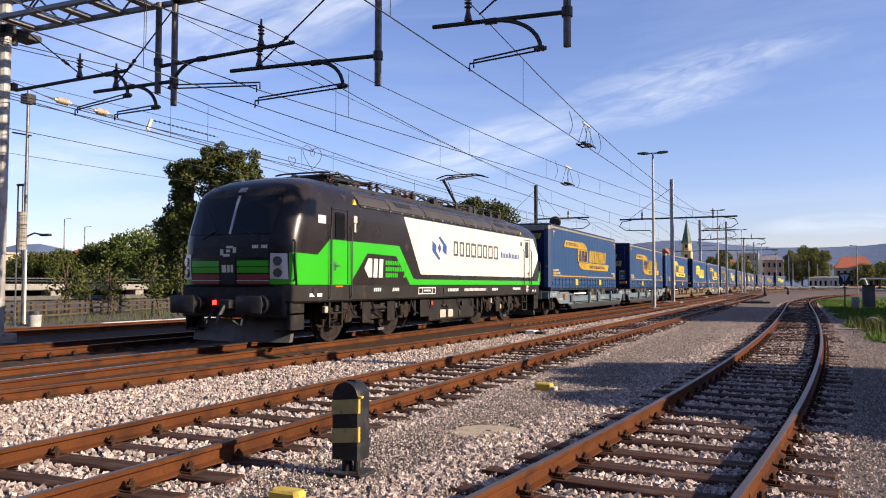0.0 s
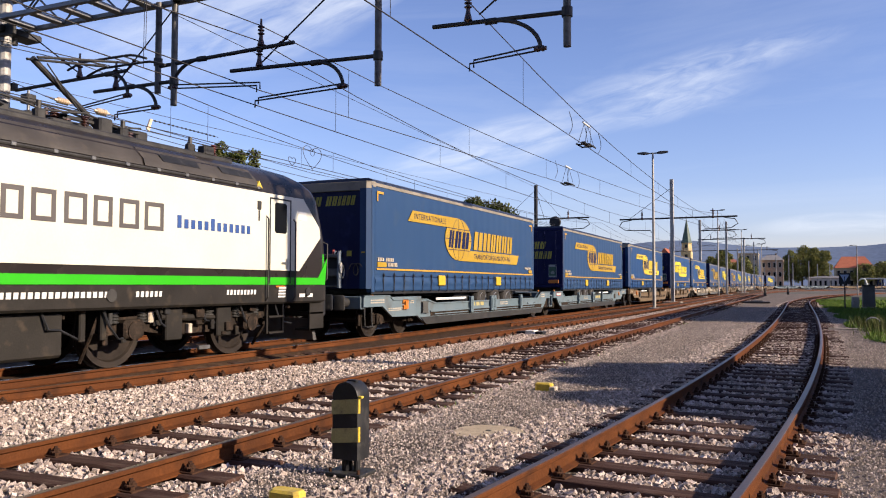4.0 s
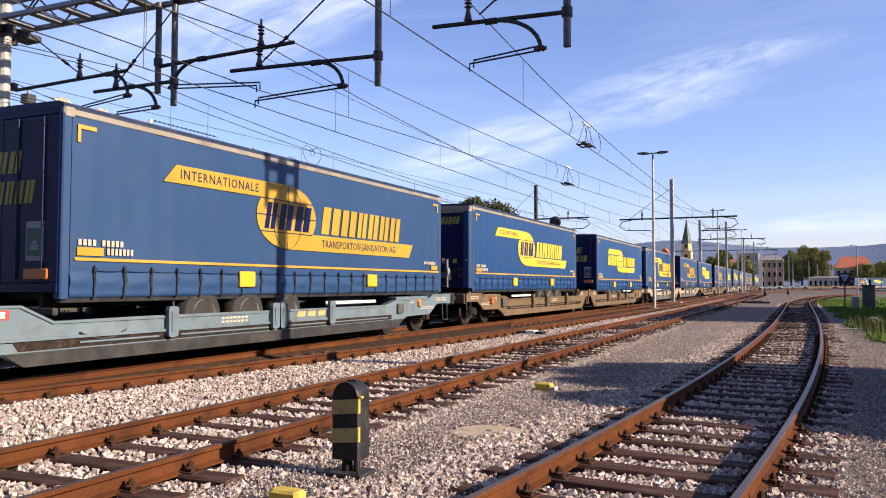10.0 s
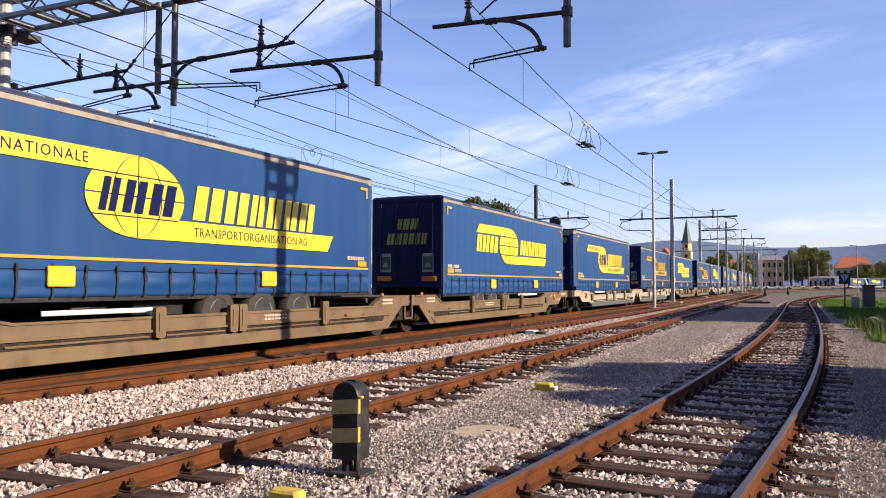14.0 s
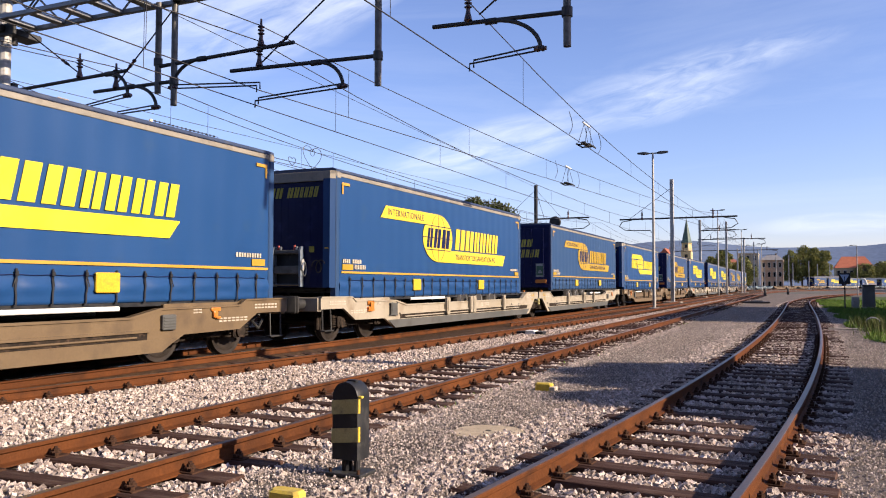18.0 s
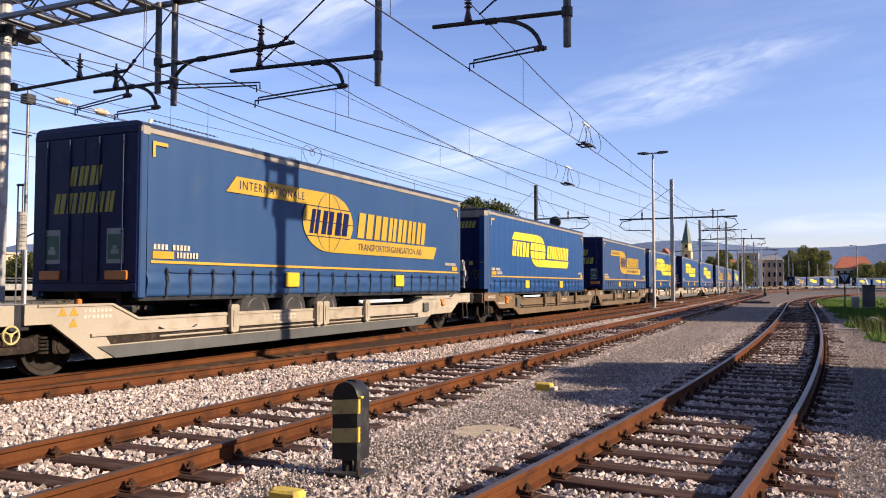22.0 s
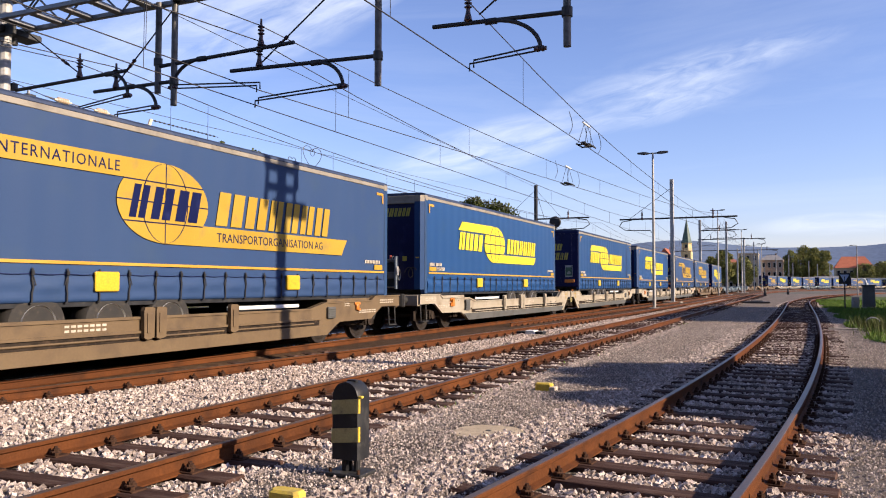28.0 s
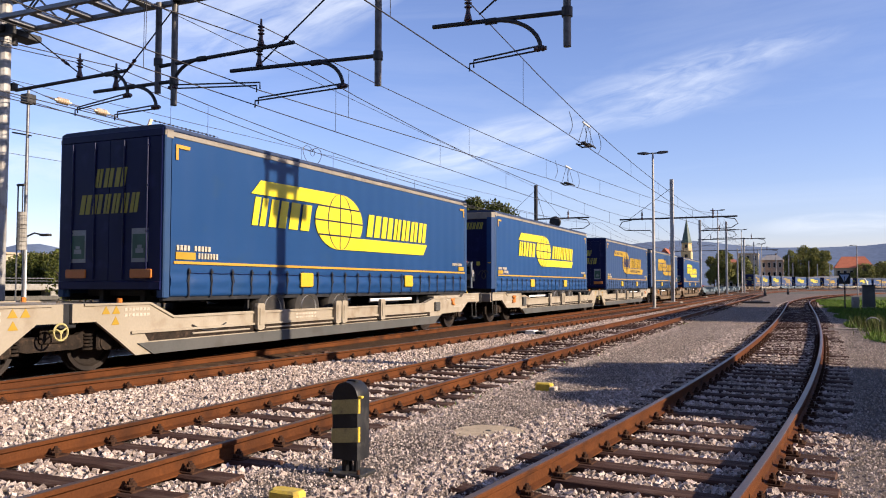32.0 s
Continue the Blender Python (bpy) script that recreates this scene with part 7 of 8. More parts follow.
def line_mast(x, y, h, arms, label, mat=None, r=0.15):
    """A mast of the overhead line with cross arms and bowed registration arms."""
    e = thing("line_mast", label, "mast", group="masts of the overhead line")
    part("mast", [rbox(x - r, x + r, y - r, y + r, 0, h, 0.03)], mat or MAST, e, "pale steel mast")
    part("mast_base", [rbox(x - 0.75, x + 0.75, y - 0.75, y + 0.75, -0.06, 0.14, 0.06)], CONCRETE, e, "concrete footing")
    for x0, x1, z in arms:
        part("cross_arm", [rod((x0, y, z), (x1, y, z), 0.07, 8)], DARK_STEEL, e, "dark horizontal arm")
        for xa, s in ((x0, 1), (x1, -1)):
            if abs(xa - x) < 1:
                continue
            part("bowed_arm", [tube([(xa + s * 1.0, y, z - 0.08), (xa + s * 0.2, y, z - 0.2), (xa - s * 0.05, y, z - 0.6), (xa + s * 0.5, y, z - 0.95), (xa + s * 2.6, y, z - 1.0), (xa + s * 2.7, y, z - 1.2)], 0.04, 6)], DARK_STEEL, e)
            insulator(xa + s * 1.9, y, z + 0.1, 0.5, 0.09, e)
        part("stay", [rod((x0 + 0.8, y, z), (x, y, min(h, z + 2.6)), 0.022, 5)], DARK_STEEL, e)
    return e


line_mast(-9.5, 68.75, 10.5, [(-13.9, -4.3, 7.2)], "tall pale mast with a wide cross arm between the tracks")
line_mast(-21.5, 68.75, 10.6, [(-21.5, -16.6, 7.5)], "dark mast with one arm beyond the main line", DARK_STEEL, 0.14)
for x0, z0 in ((-23.86, 8.1), (-18.79, 7.2)):
    e = thing("guy_wire", "thin guy wire down from the dark mast", "guy wire", group="guy wires of the mast")
    part("wire", [rod((-21.5, 68.75, 10.2), (x0, 68.75, z0), 0.016, 5)], WIRE, e)
    part("clamp", [rod((-21.62, 68.75, 10.17), (-21.38, 68.75, 10.17), 0.04, 6)], DARK_STEEL, e)
line_mast(-10.65, 100.9, 9.5, [(-10.6, -6.5, 8.2)], "pale mast beside the main line")
line_mast(-9.4, 124.7, 11.0, [(-13.5, -4.0, 8.4)], "pale mast between the tracks")
line_mast(-9.0, 161, 10.6, [(-22, -3, 8.2)], "pale mast with a very long cross arm")
for x, y, h in ((-10.1, 160, 8.5), (-9.2, 205, 12), (-9.7, 240, 11.8), (-8.8, 262, 7.1), (-5.5, 262, 10), (-2.2, 300, 12), (4.0, 290, 9.5), (10.6, 300, 9.0), (-14, 250, 9), (-1.0, 330, 10), (7.5, 330, 9.5)):
    line_mast(x, y, h, [], "slim pale mast far down the line", None, 0.13)


def yard_lamp(x, y, h):
    e = thing("yard_lamp", "tall pale lamp post with two flat lamp heads", "street lamp", group="yard lamps")
    part("post", [rod((x, y, 0), (x, y, h), 0.11, 12, 0.06)], PALE_POLE, e, "pale tapered post", 40)
    part("post_base", [rbox(x - 0.3, x + 0.3, y - 0.3, y + 0.3, -0.05, 0.12, 0.03)], CONCRETE, e)
    part("bracket", [rod((x - 0.35, y, h), (x + 0.35, y, h), 0.04, 8)], DARK_STEEL, e)
    for s in (-1, 1):
        part("lamp_head", [loft([[(x + s * 0.25, y - 0.1, h - 0.04), (x + s * 0.25, y + 0.1, h - 0.04), (x + s * 0.25, y + 0.1, h + 0.05), (x + s * 0.25, y - 0.1, h + 0.05)], [(x + s * 0.5, y - 0.17, h - 0.06), (x + s * 0.5, y + 0.17, h - 0.06), (x + s * 0.5, y + 0.12, h + 0.1), (x + s * 0.5, y - 0.12, h + 0.1)], [(x + s * 0.95, y - 0.13, h + 0.0), (x + s * 0.95, y + 0.13, h + 0.0), (x + s * 0.95, y + 0.08, h + 0.09), (x + s * 0.95, y - 0.08, h + 0.09)]])], DARK_STEEL, e, "flat dark lamp head")


yard_lamp(-8.17, 50.87, 9.9)
yard_lamp(-9.6, 113, 11.7)
yard_lamp(-8.75, 150, 11.4)
yard_lamp(-7.5, 205, 11.5)


# ---- small things between the tracks ----
def dwarf_marker(x, y):
    e = thing("shunting_marker", "black dwarf marker post with two faded yellow bands", "marker post")
    w, d = 0.125, 0.095

    def arch(z0, z1, k=1.0, top=False):
        pts = [(-w * k, z0), (w * k, z0)]
        if top:
            pts += [(w * k * math.cos(a), z1 - w + w * k * math.sin(a)) for a in steps(0, math.pi, 14)]
        else:
            pts += [(w * k, z1), (-w * k, z1)]
        return pts

    body = part("body", [([(x + a, y + b, c) for a, b, c in v], f) for v, f in [loft([[(px * k, py, pz) for px, pz in arch(0.13, 0.757, 1.0, True)] for py, k in ((-d, 0.93), (-d + 0.012, 1.0), (d - 0.012, 1.0), (d, 0.93))])]], BLACK_PAINT, e, "black sheet metal body with a round top", 40)
    for z0, z1 in ((0.27, 0.385), (0.50, 0.615)):
        part("yellow_band", [prism_y([(x - w * 0.99, z0 - 0.012), (x + w * 0.99, z0 + 0.012), (x + w * 0.99, z1 + 0.012), (x - w * 0.99, z1 - 0.012)], y - d - 0.004, y - d + 0.004)], OCHRE_PAINT, body, "faded yellow band")
        # Brighter paint on this edge stands in for sun on the band.
        part("yellow_edge", [rbox(x + w - 0.004, x + w + 0.004, y - d + 0.0, y - d + 0.028, z0 + 0.01, z1 + 0.015, 0.002)], YELLOW_PAINT, body, "edge of the band in brighter yellow, painted as sunlit")
    part("cap_bolt", [rbox(x - 0.03, x + 0.06, y - 0.02, y + 0.02, 0.75, 0.768, 0.006)], BLACK_PAINT, body)
    part("side_hook", [rbox(x + w - 0.004, x + w + 0.03, y - d, y - d + 0.04, 0.63, 0.65, 0.006)], YELLOW_PAINT, body, "small yellow hook")
    part("foot", [rod((x - 0.03, y, 0.02), (x - 0.03, y, 0.14), 0.045, 12), rod((x + 0.06, y, 0.02), (x + 0.06, y, 0.14), 0.03, 12)], BLACK_PAINT, e, "dark foot tube")
    part("base_plate", [rbox(x - 0.17, x + 0.17, y - 0.13, y + 0.13, 0.0, 0.028, 0.01)], DARK_STEEL, e, "dark base plate with bolts")
    for a in (-0.13, 0.13):
        part("bolt", [rod((x + a, y - 0.1, 0.02), (x + a, y - 0.1, 0.06), 0.014, 6)], IRON, e)


dwarf_marker(-3.36, 5.66)


def yellow_stone(x, y, s=1.0, label="small yellow-painted marker stone in the gravel"):
    e = thing("marker_stone", label, "marker stone", group="yellow marker stones")
    part("block", [rbox(x - 0.13 * s, x + 0.13 * s, y - 0.07 * s, y + 0.07 * s, -0.03, 0.10 * s, 0.03)], YELLOW_PAINT, e, "chipped yellow block")
    part("broken_corner", [rbox(x + 0.09 * s, x + 0.2 * s, y - 0.09 * s, y + 0.03 * s, -0.02, 0.055 * s, 0.02)], PALE_CONCRETE, e, "bare pale corner")


yellow_stone(-3.43, 11.35)
yellow_stone(-3.32, 4.72, 1.0)
def worn(g):
    """A round slab whose rim is broken and uneven."""
    return [(x * k, y * k, z) for x, y, z in g[0] for k in [1 + 0.16 * noise.noise((x * 6, y * 6, 2.0))]], g[1]


ob = tagged(new("manhole_slab"), "round pale concrete slab set in the gravel", "manhole cover")
part("slab", [([(-2.98 + a, 7.84 + b, c) for a, b, c in v], f) for v, f in [worn(lathe([(0.37, -0.03), (0.385, 0.004), (0.36, 0.012), (0.02, 0.016)], 40))]], SLAB, ob, "weathered concrete disc")
part("lifting_hole", [lathe_at(-2.98, 7.84, 0.006, 0.03, 0.014), lathe_at(-2.76, 7.9, 0.006, 0.022, 0.012)], DARK_STEEL, ob)
ob = tagged(new("track_box"), "low white and black box between the tracks", "trackside box")
part("lid", [rbox(-7.72, -7.42, 23.5, 23.9, 0.0, 0.13, 0.02)], WHITE_PAINT, ob, "white lid")
part("end_piece", [rbox(-8.0, -7.74, 23.5, 23.9, 0.0, 0.10, 0.02)], BLACK_PAINT, ob)
part("end_piece", [rbox(-7.40, -7.14, 23.5, 23.9, 0.0, 0.10, 0.02)], BLACK_PAINT, ob)
ob = tagged(new("switch_gear"), "low dark switch gear beside the far rails", "switch gear")
part("rod", [rbox(-4.2, -2.0, 71.6, 72.0, 0.0, 0.16, 0.03)], DARK_STEEL, ob)
part("rod", [rbox(-3.6, -2.6, 72.6, 73.2, 0.0, 0.22, 0.03)], DARK_STEEL, ob)
for x, y in ((-4.0, 120), (-1.2, 140)):
    ob = tagged(new("point_lever"), "small dark point lever by the far rails", "point lever")
    part("stand", [rbox(x - 0.2, x + 0.2, y - 0.2, y + 0.2, 0, 0.5, 0.05)], BLACK_PAINT, ob)
    part("weight", [rod((x, y, 0.5), (x, y, 1.1), 0.16, 10, 0.1)], BLACK_PAINT, ob)


def board_sign(x, y):
    e = thing("signal_board", "dark signal board with a pale blue triangle on a thin post", "railway sign")
    part("post", [rod((x, y, 0), (x, y, 2.1), 0.045, 10)], DARK_STEEL, e, "thin dark post")
    b = part("board", [rbox(x - 0.33, x + 0.33, y - 0.03, y + 0.03, 1.62, 2.32, 0.04, 1)], BLACK_PAINT, e, "black square board")
    part("triangle", [prism_y([(x - 0.26, 2.22), (x, 1.72), (x + 0.26, 2.22)], y - 0.038, y - 0.03)], surf("pale_blue_enamel", (0.30, 0.36, 0.46), (0.36, 0.42, 0.52), 3, 0.3), b, "pale blue triangle pointing down")


board_sign(2.83, 56.4)
ob = tagged(new("relay_cabinet"), "weathered grey relay cabinet in the grass", "cabinet")
part("cabinet_body", [rbox(4.05, 4.80, 59.6, 60.3, 0.1, 1.5, 0.04)], surf("weathered_grey_paint", (0.075, 0.072, 0.066), (0.11, 0.105, 0.095), 2, 0.7, 0, 0.1, 30), ob, "weathered grey body")
part("cabinet_roof", [rbox(4.0, 4.85, 59.5, 60.4, 1.5, 1.57, 0.03)], DARK_STEEL, ob)
part("plinth", [rbox(4.0, 4.85, 59.55, 60.35, -0.05, 0.1, 0.02)], CONCRETE, ob)
ob = tagged(new("concrete_post"), "short grey concrete block beside the cabinet", "concrete block")
part("block", [rbox(3.35, 3.8, 58.7, 59.2, -0.05, 0.78, 0.05)], CONCRETE, ob)
ob = tagged(new("cable_coil"), "pale plastic pipe coil lying in the grass", "pipe coil")
part("coil", [tube([(2.6 + 0.24 * math.cos(a), 33.5, 0.16 + 0.18 * math.sin(a)) for a in steps(0, 6.283, 28)], 0.022, 8)], WHITE_WALL, ob)
ob = tagged(new("curb_stone"), "long pale kerb stone lying on the gravel", "kerb stone")
part("stone", [rbox(1.0, 2.3, 30.6, 30.85, -0.03, 0.06, 0.02)], PALE_CONCRETE, ob)
ob = tagged(new("bollard"), "red and white striped far post", "post")
for k in range(6):
    part("stripe", [rod((7.97, 110, 0.3 * k), (7.97, 110, 0.3 * (k + 1)), 0.13, 10)], WHITE_PAINT if k % 2 else RED_PAINT, ob)
part("hoop", [tube([(7.5 + 0.42 * math.cos(a), 110, 1.8 + 0.55 * math.sin(a)) for a in steps(0.0, 2.6, 10)], 0.09, 8)], WHITE_PAINT, ob)


# ---- plants ----
def leaf_cloud(rng, centres, n, size, flat=0.7):
    """Many small leaf faces strewn in the shells of clumps."""
    cs = np.array([c[:3] for c in centres])
    rs = np.array([c[3] for c in centres])
    pick = rng.choice(len(cs), n, p=rs ** 2 / np.sum(rs ** 2))
    d = rng.normal(size=(n, 3))
    d /= np.linalg.norm(d, axis=1, keepdims=True)
    pos = cs[pick] + d * (rs[pick] * rng.uniform(0.45, 1.08, n))[:, None] * np.array([1, 1, flat])
    u = rng.normal(size=(n, 3))
    u /= np.linalg.norm(u, axis=1, keepdims=True)
    w = np.cross(u, rng.normal(size=(n, 3)))
    w /= np.linalg.norm(w, axis=1, keepdims=True)
    s = (size * rng.uniform(0.6, 1.3, n))[:, None]
    v = np.stack([pos - u * s, pos + w * s * 0.55, pos + u * s, pos - w * s * 0.55], 1).reshape(-1, 3)
    f = np.arange(4 * n).reshape(-1, 4)
    return v.tolist(), f.tolist()


def tree(x, y, h, w, label, leaves=2600, size=0.22, mat=None, seed=0, trunk=None, z0=0.0, tall=1.0, thick=1.0, clumps=13):
    rng = np.random.default_rng(seed)
    e = thing("tree", label, "tree", group="trees round the yard")
    th = h * (trunk if trunk else 0.3)
    top = h * 0.8
    bars = [tube([(x, y, z0 - 0.1), (x + 0.05 * h * rng.uniform(-0.4, 0.4), y, z0 + th), (x + 0.04 * h * rng.uniform(-1, 1), y + 0.1, z0 + top)], (0.02 * h + 0.03) * thick, 8)]
    centres = []
    small = (13 / clumps) ** 0.38
    for i in range(clumps):
        a = rng.uniform(0, 6.28)
        zz = th + (h - th) * (0.12 + 0.8 * i / (clumps - 1))
        env = math.sin(math.pi * min(0.97, max(0.12, (zz - th * 0.6) / (h - th * 0.6)))) ** 0.6
        rad = w * 0.5 * env * (rng.uniform(0.45, 0.75) if clumps < 14 else rng.uniform(0.25, 0.92))
        c = (x + rad * math.cos(a), y + rad * math.sin(a), z0 + zz)
        centres.append((*c, w * 0.30 * small * rng.uniform(0.7, 1.15) * (0.55 + 0.45 * env)))
        bars.append(rod((x, y, z0 + th + (zz - th) * 0.55), c, 0.006 * h + 0.012, 5, 0.01))
    part("trunk", bars, BARK, e, "brown trunk with limbs", 50)
    v, f = leaf_cloud(rng, centres, leaves, size, 0.85 * tall)
    c = part("crown", stuff_mesh("crown", v, f, mat or LEAF), None, e, "uneven leafy crown")
    tagged(c, kind="stuff")
    return e


tree(-45.4, 50, 12.2, 4.6, "tall dense green tree behind the tracks", 17000, 0.13, LEAF_DARK, 1, 0.06, clumps=46)
tree(-42.6, 50, 13.5, 5.0, "tall dense green tree behind the tracks", 19000, 0.13, LEAF_DARK, 2, 0.06, clumps=50)
tree(-40.0, 50.5, 12.9, 4.8, "tall dense green tree behind the tracks", 17000, 0.13, LEAF_DARK, 8, 0.06, clumps=46)
tree(-37.6, 52, 9.8, 4.0, "green tree behind the tracks", 9000, 0.13, LEAF_DARK, 3, 0.08, clumps=34)
tree(-47.0, 51, 7.6, 3.6, "green tree behind the tracks", 8000, 0.13, LEAF, 4, 0.08, clumps=30)
tree(-36.2, 90, 12.2, 6.8, "broad green tree beyond the main line", 9000, 0.19, LEAF_DARK, 5, 0.4, clumps=34)
tree(-33.6, 91, 11.7, 6.0, "broad green tree beyond the main line", 7000, 0.19, LEAF_DARK, 6, 0.4, clumps=30)
rr = random.Random(3)
for i, (x, y, h, w) in enumerate(((-78, 62, 4.6, 7), (-73, 60, 4.9, 6), (-68, 60, 5.6, 6), (-64, 61, 6.6, 6), (-60.5, 60, 7.2, 6.2), (-57, 62, 6.6, 5.5), (-54, 60, 7.0, 5.5), (-51, 58, 6.2, 5), (-84, 66, 4.5, 7), (-90, 70, 4.6, 8))):
    tree(x, y, h, w, "dense dark green tree beside the street", 9000, 0.15, (LEAF_DARK, LEAF, LEAF_DARK)[i % 3 if i > 2 else 0], 20 + i, 0.1, clumps=34)
for i, (x, y, h) in enumerate(((-28.3, 24.0, 2.9), (-28.4, 26.4, 2.6), (-25.4, 26.0, 2.9), (-25.8, 28.0, 3.2), (-31, 27.5, 2.6), (-29.5, 36, 3.3))):
    t = tree(x, y, h, 1.7, "young staked tree on the grass strip", 620, 0.075, LEAF_DARK, 40 + i, 0.3, thick=0.3)
    part("stake", [rod((x + 0.5, y, 0), (x + 0.1, y, h * 0.55), 0.035, 6)], WOOD, t, "leaning wooden stake")
for i, (x, y, h, w) in enumerate(((-1.8, 380, 17.5, 9), (2.6, 384, 19.5, 9), (6.8, 386, 18.5, 9), (11.0, 380, 17.0, 8), (8.8, 392, 18.5, 8), (-20, 262, 12.5, 8), (-15, 264, 10.5, 7), (-24, 268, 11, 7), (28, 400, 11, 10), (36, 402, 12, 12), (45, 405, 10, 12))):
    tree(x, y, h, w, "round green tree far down the line", 9000, 0.26, LEAF_FAR, 60 + i, 0.12, clumps=36)


def grass_patch(name, label, spots, h0, h1, mat, seed):
    rng = np.random.default_rng(seed)
    n = len(spots)
    p = np.array(spots)
    a = rng.uniform(0, 6.28, n)
    w = rng.uniform(0.006, 0.016, n) * (1 + p[:, 1] / 40)
    h = rng.uniform(h0, h1, n)
    lean = rng.normal(size=(n, 2)) * 0.3 * h[:, None]
    d = np.stack([np.cos(a) * w, np.sin(a) * w, np.zeros(n)], 1)
    tip = p + np.stack([lean[:, 0], lean[:, 1], h], 1)
    v = np.stack([p - d, p + d, tip], 1).reshape(-1, 3)
    me = bpy.data.meshes.new(name)
    me.from_pydata(v.tolist(), [], np.arange(3 * n).reshape(-1, 3).tolist())
    me.materials.append(mat)
    return tagged(new(name, me), label, "grass", "", "stuff")


bed("grass_bank", "green turf beside the siding", TURF, lambda y: 1.9 + 0.25 * math.sin(y * 0.7) + max(0, 26 - y) * 0.25, lambda y: 40, 18, 120, 0.0, 1.0, 0.05, 26)
rgr = random.Random(12)
spots = []
for _ in range(34000):
    y = 19 + 70 * rgr.random() ** 1.6
    x = 1.9 + 0.25 * math.sin(y * 0.7) + max(0, 26 - y) * 0.25 + 6.5 * rgr.random() ** 1.3
    if 3.2 < x < 5.2 and 58.5 < y < 61:
        continue
    spots.append((x, y, 0.0))
grass_patch("grass", "bright green grass and weeds beside the siding", spots, 0.05, 0.2, GRASS, 5)
grass_patch("weeds", "taller yellow-green weeds in the grass", [(2.3 + rgr.gauss(0, 0.25) + (0.6 if i % 2 else 0), 31 + rgr.gauss(0, 2.0), 0) for i in range(500)], 0.2, 0.5, LEAF_PALE, 6)
bed("grass_strip", "dry grass strip along the street", TURF, lambda y: -33.5, lambda y: -24.2, 8, 70, 0.06, 1.2, 0.04, 10)
grass_patch("grass", "dry yellow-green grass beyond the tracks", [(-24.4 - 8 * rgr.random(), 14 + 40 * rgr.random(), 0.06) for _ in range(9000)], 0.1, 0.4, LEAF_PALE, 7)
grass_patch("weeds", "sparse weeds at the edge of the gravel path", [(-4.1 + rgr.gauss(0, 0.1), 9 + 50 * rgr.random() ** 1.5, 0) for _ in range(120)], 0.02, 0.07, GRASS, 8)


# ---- the street side ----
def rail_fence():
    e = thing("wooden_fence", "low brown wooden rail fence along the street", "fence")
    a, b = Vector((-25.7, 18.0, 0.05)), Vector((-32.9, 38.0, 0.05))
    ang = math.degrees(math.atan2(a.x - b.x, b.y - a.y))
    n = 24
    bay = (b - a).length / n
    for i in range(n + 1):
        p = a.lerp(b, i / n)
        part("post", shared(("fpost",), lambda: mesh("post", [rbox(-0.06, 0.06, -0.06, 0.06, 0, 0.8, 0.02)], WOOD)), None, e, at=pose(p.x, p.y, p.z, 0, 0, ang))
        if i < n:
            for z in (0.2, 0.42, 0.64):
                part("rail", shared(("frail", z), lambda: mesh("rail", [rbox(0.03, 0.07, 0, bay, z, z + 0.09, 0.015, 1)], WOOD)), None, e, at=pose(p.x, p.y, p.z, 0, 0, ang))


rail_fence()
part("stone", [rbox(-23.5, -23.3, 21.5, 60, -0.05, 0.13, 0.03, 1)], WHITE_WALL, thing("kerb", "white painted kerb beside the siding", "kerb"))
bed("street", "grey asphalt street beyond the fence", ASPHALT, lambda y: -42, lambda y: -33.6, -10, 120, 0.10, 3.0, 0.01, 6)
ob = tagged(new("litter_bin"), "white litter bin with a dark top by the fence", "litter bin")
part("bin", [rod((-24.3, 19.4, 0.0), (-24.3, 19.4, 0.48), 0.20, 16, 0.22)], WHITE_WALL, ob, "white round bin", 40)
part("lid", [rod((-24.3, 19.4, 0.48), (-24.3, 19.4, 0.6), 0.23, 16, 0.19)], DARK_STEEL, ob, "dark lid")


def parapet():
    e = thing("viaduct", "low concrete viaduct with a pale parapet behind the street", "viaduct")
    # Lower beam, deck and back wall have their shade put into the colour.
    for z, d, m in ((1.05, 0.5, CONCRETE), (0.25, 0.35, SHADED_CONCRETE)):
        part("parapet_beam", [rbox(-56, -55, -10, 120, z, z + d, 0.05, 1)], m, e, "pale concrete beam")
    for y in steps(-8, 118, 14):
        part("pier", [rbox(-56.4, -55.2, y - 0.5, y + 0.5, -0.1, 1.05, 0.05)], CONCRETE, e)
    part("deck", [rbox(-64, -56, -10, 120, 1.06, 1.4, 0.05, 1)], SHADED_CONCRETE, e, "concrete deck")
    part("back_wall", [rbox(-64.5, -64, -10, 120, -0.1, 1.4, 0.05, 1)], SHADED_CONCRETE, e, "concrete back wall")
    part("railing", [rod((-55.5, -10, 2.0), (-55.5, 120, 2.0), 0.04, 6), rod((-55.5, -10, 1.78), (-55.5, 120, 1.78), 0.03, 6)], GALV, e)


parapet()


def slim_pole(x, y, h, label, z0=0.0, r=0.07, mat=None, arm=0.0):
    e = thing("slim_pole", label, "pole", group="slim poles beyond the tracks")
    part("pole", [rod((x, y, z0), (x, y, z0 + h), r, 10, r * 0.7)], mat or GALV, e, "grey pole", 40)
    if arm:
        part("lamp_arm", [tube([(x, y, z0 + h), (x + arm * 0.5, y, z0 + h + 0.12), (x + arm, y, z0 + h + 0.05)], 0.03, 6), rbox(x + arm - 0.05, x + arm + 0.4, y - 0.1, y + 0.1, z0 + h, z0 + h + 0.08, 0.03)], DARK_STEEL, e, "flat lamp head")
    return e


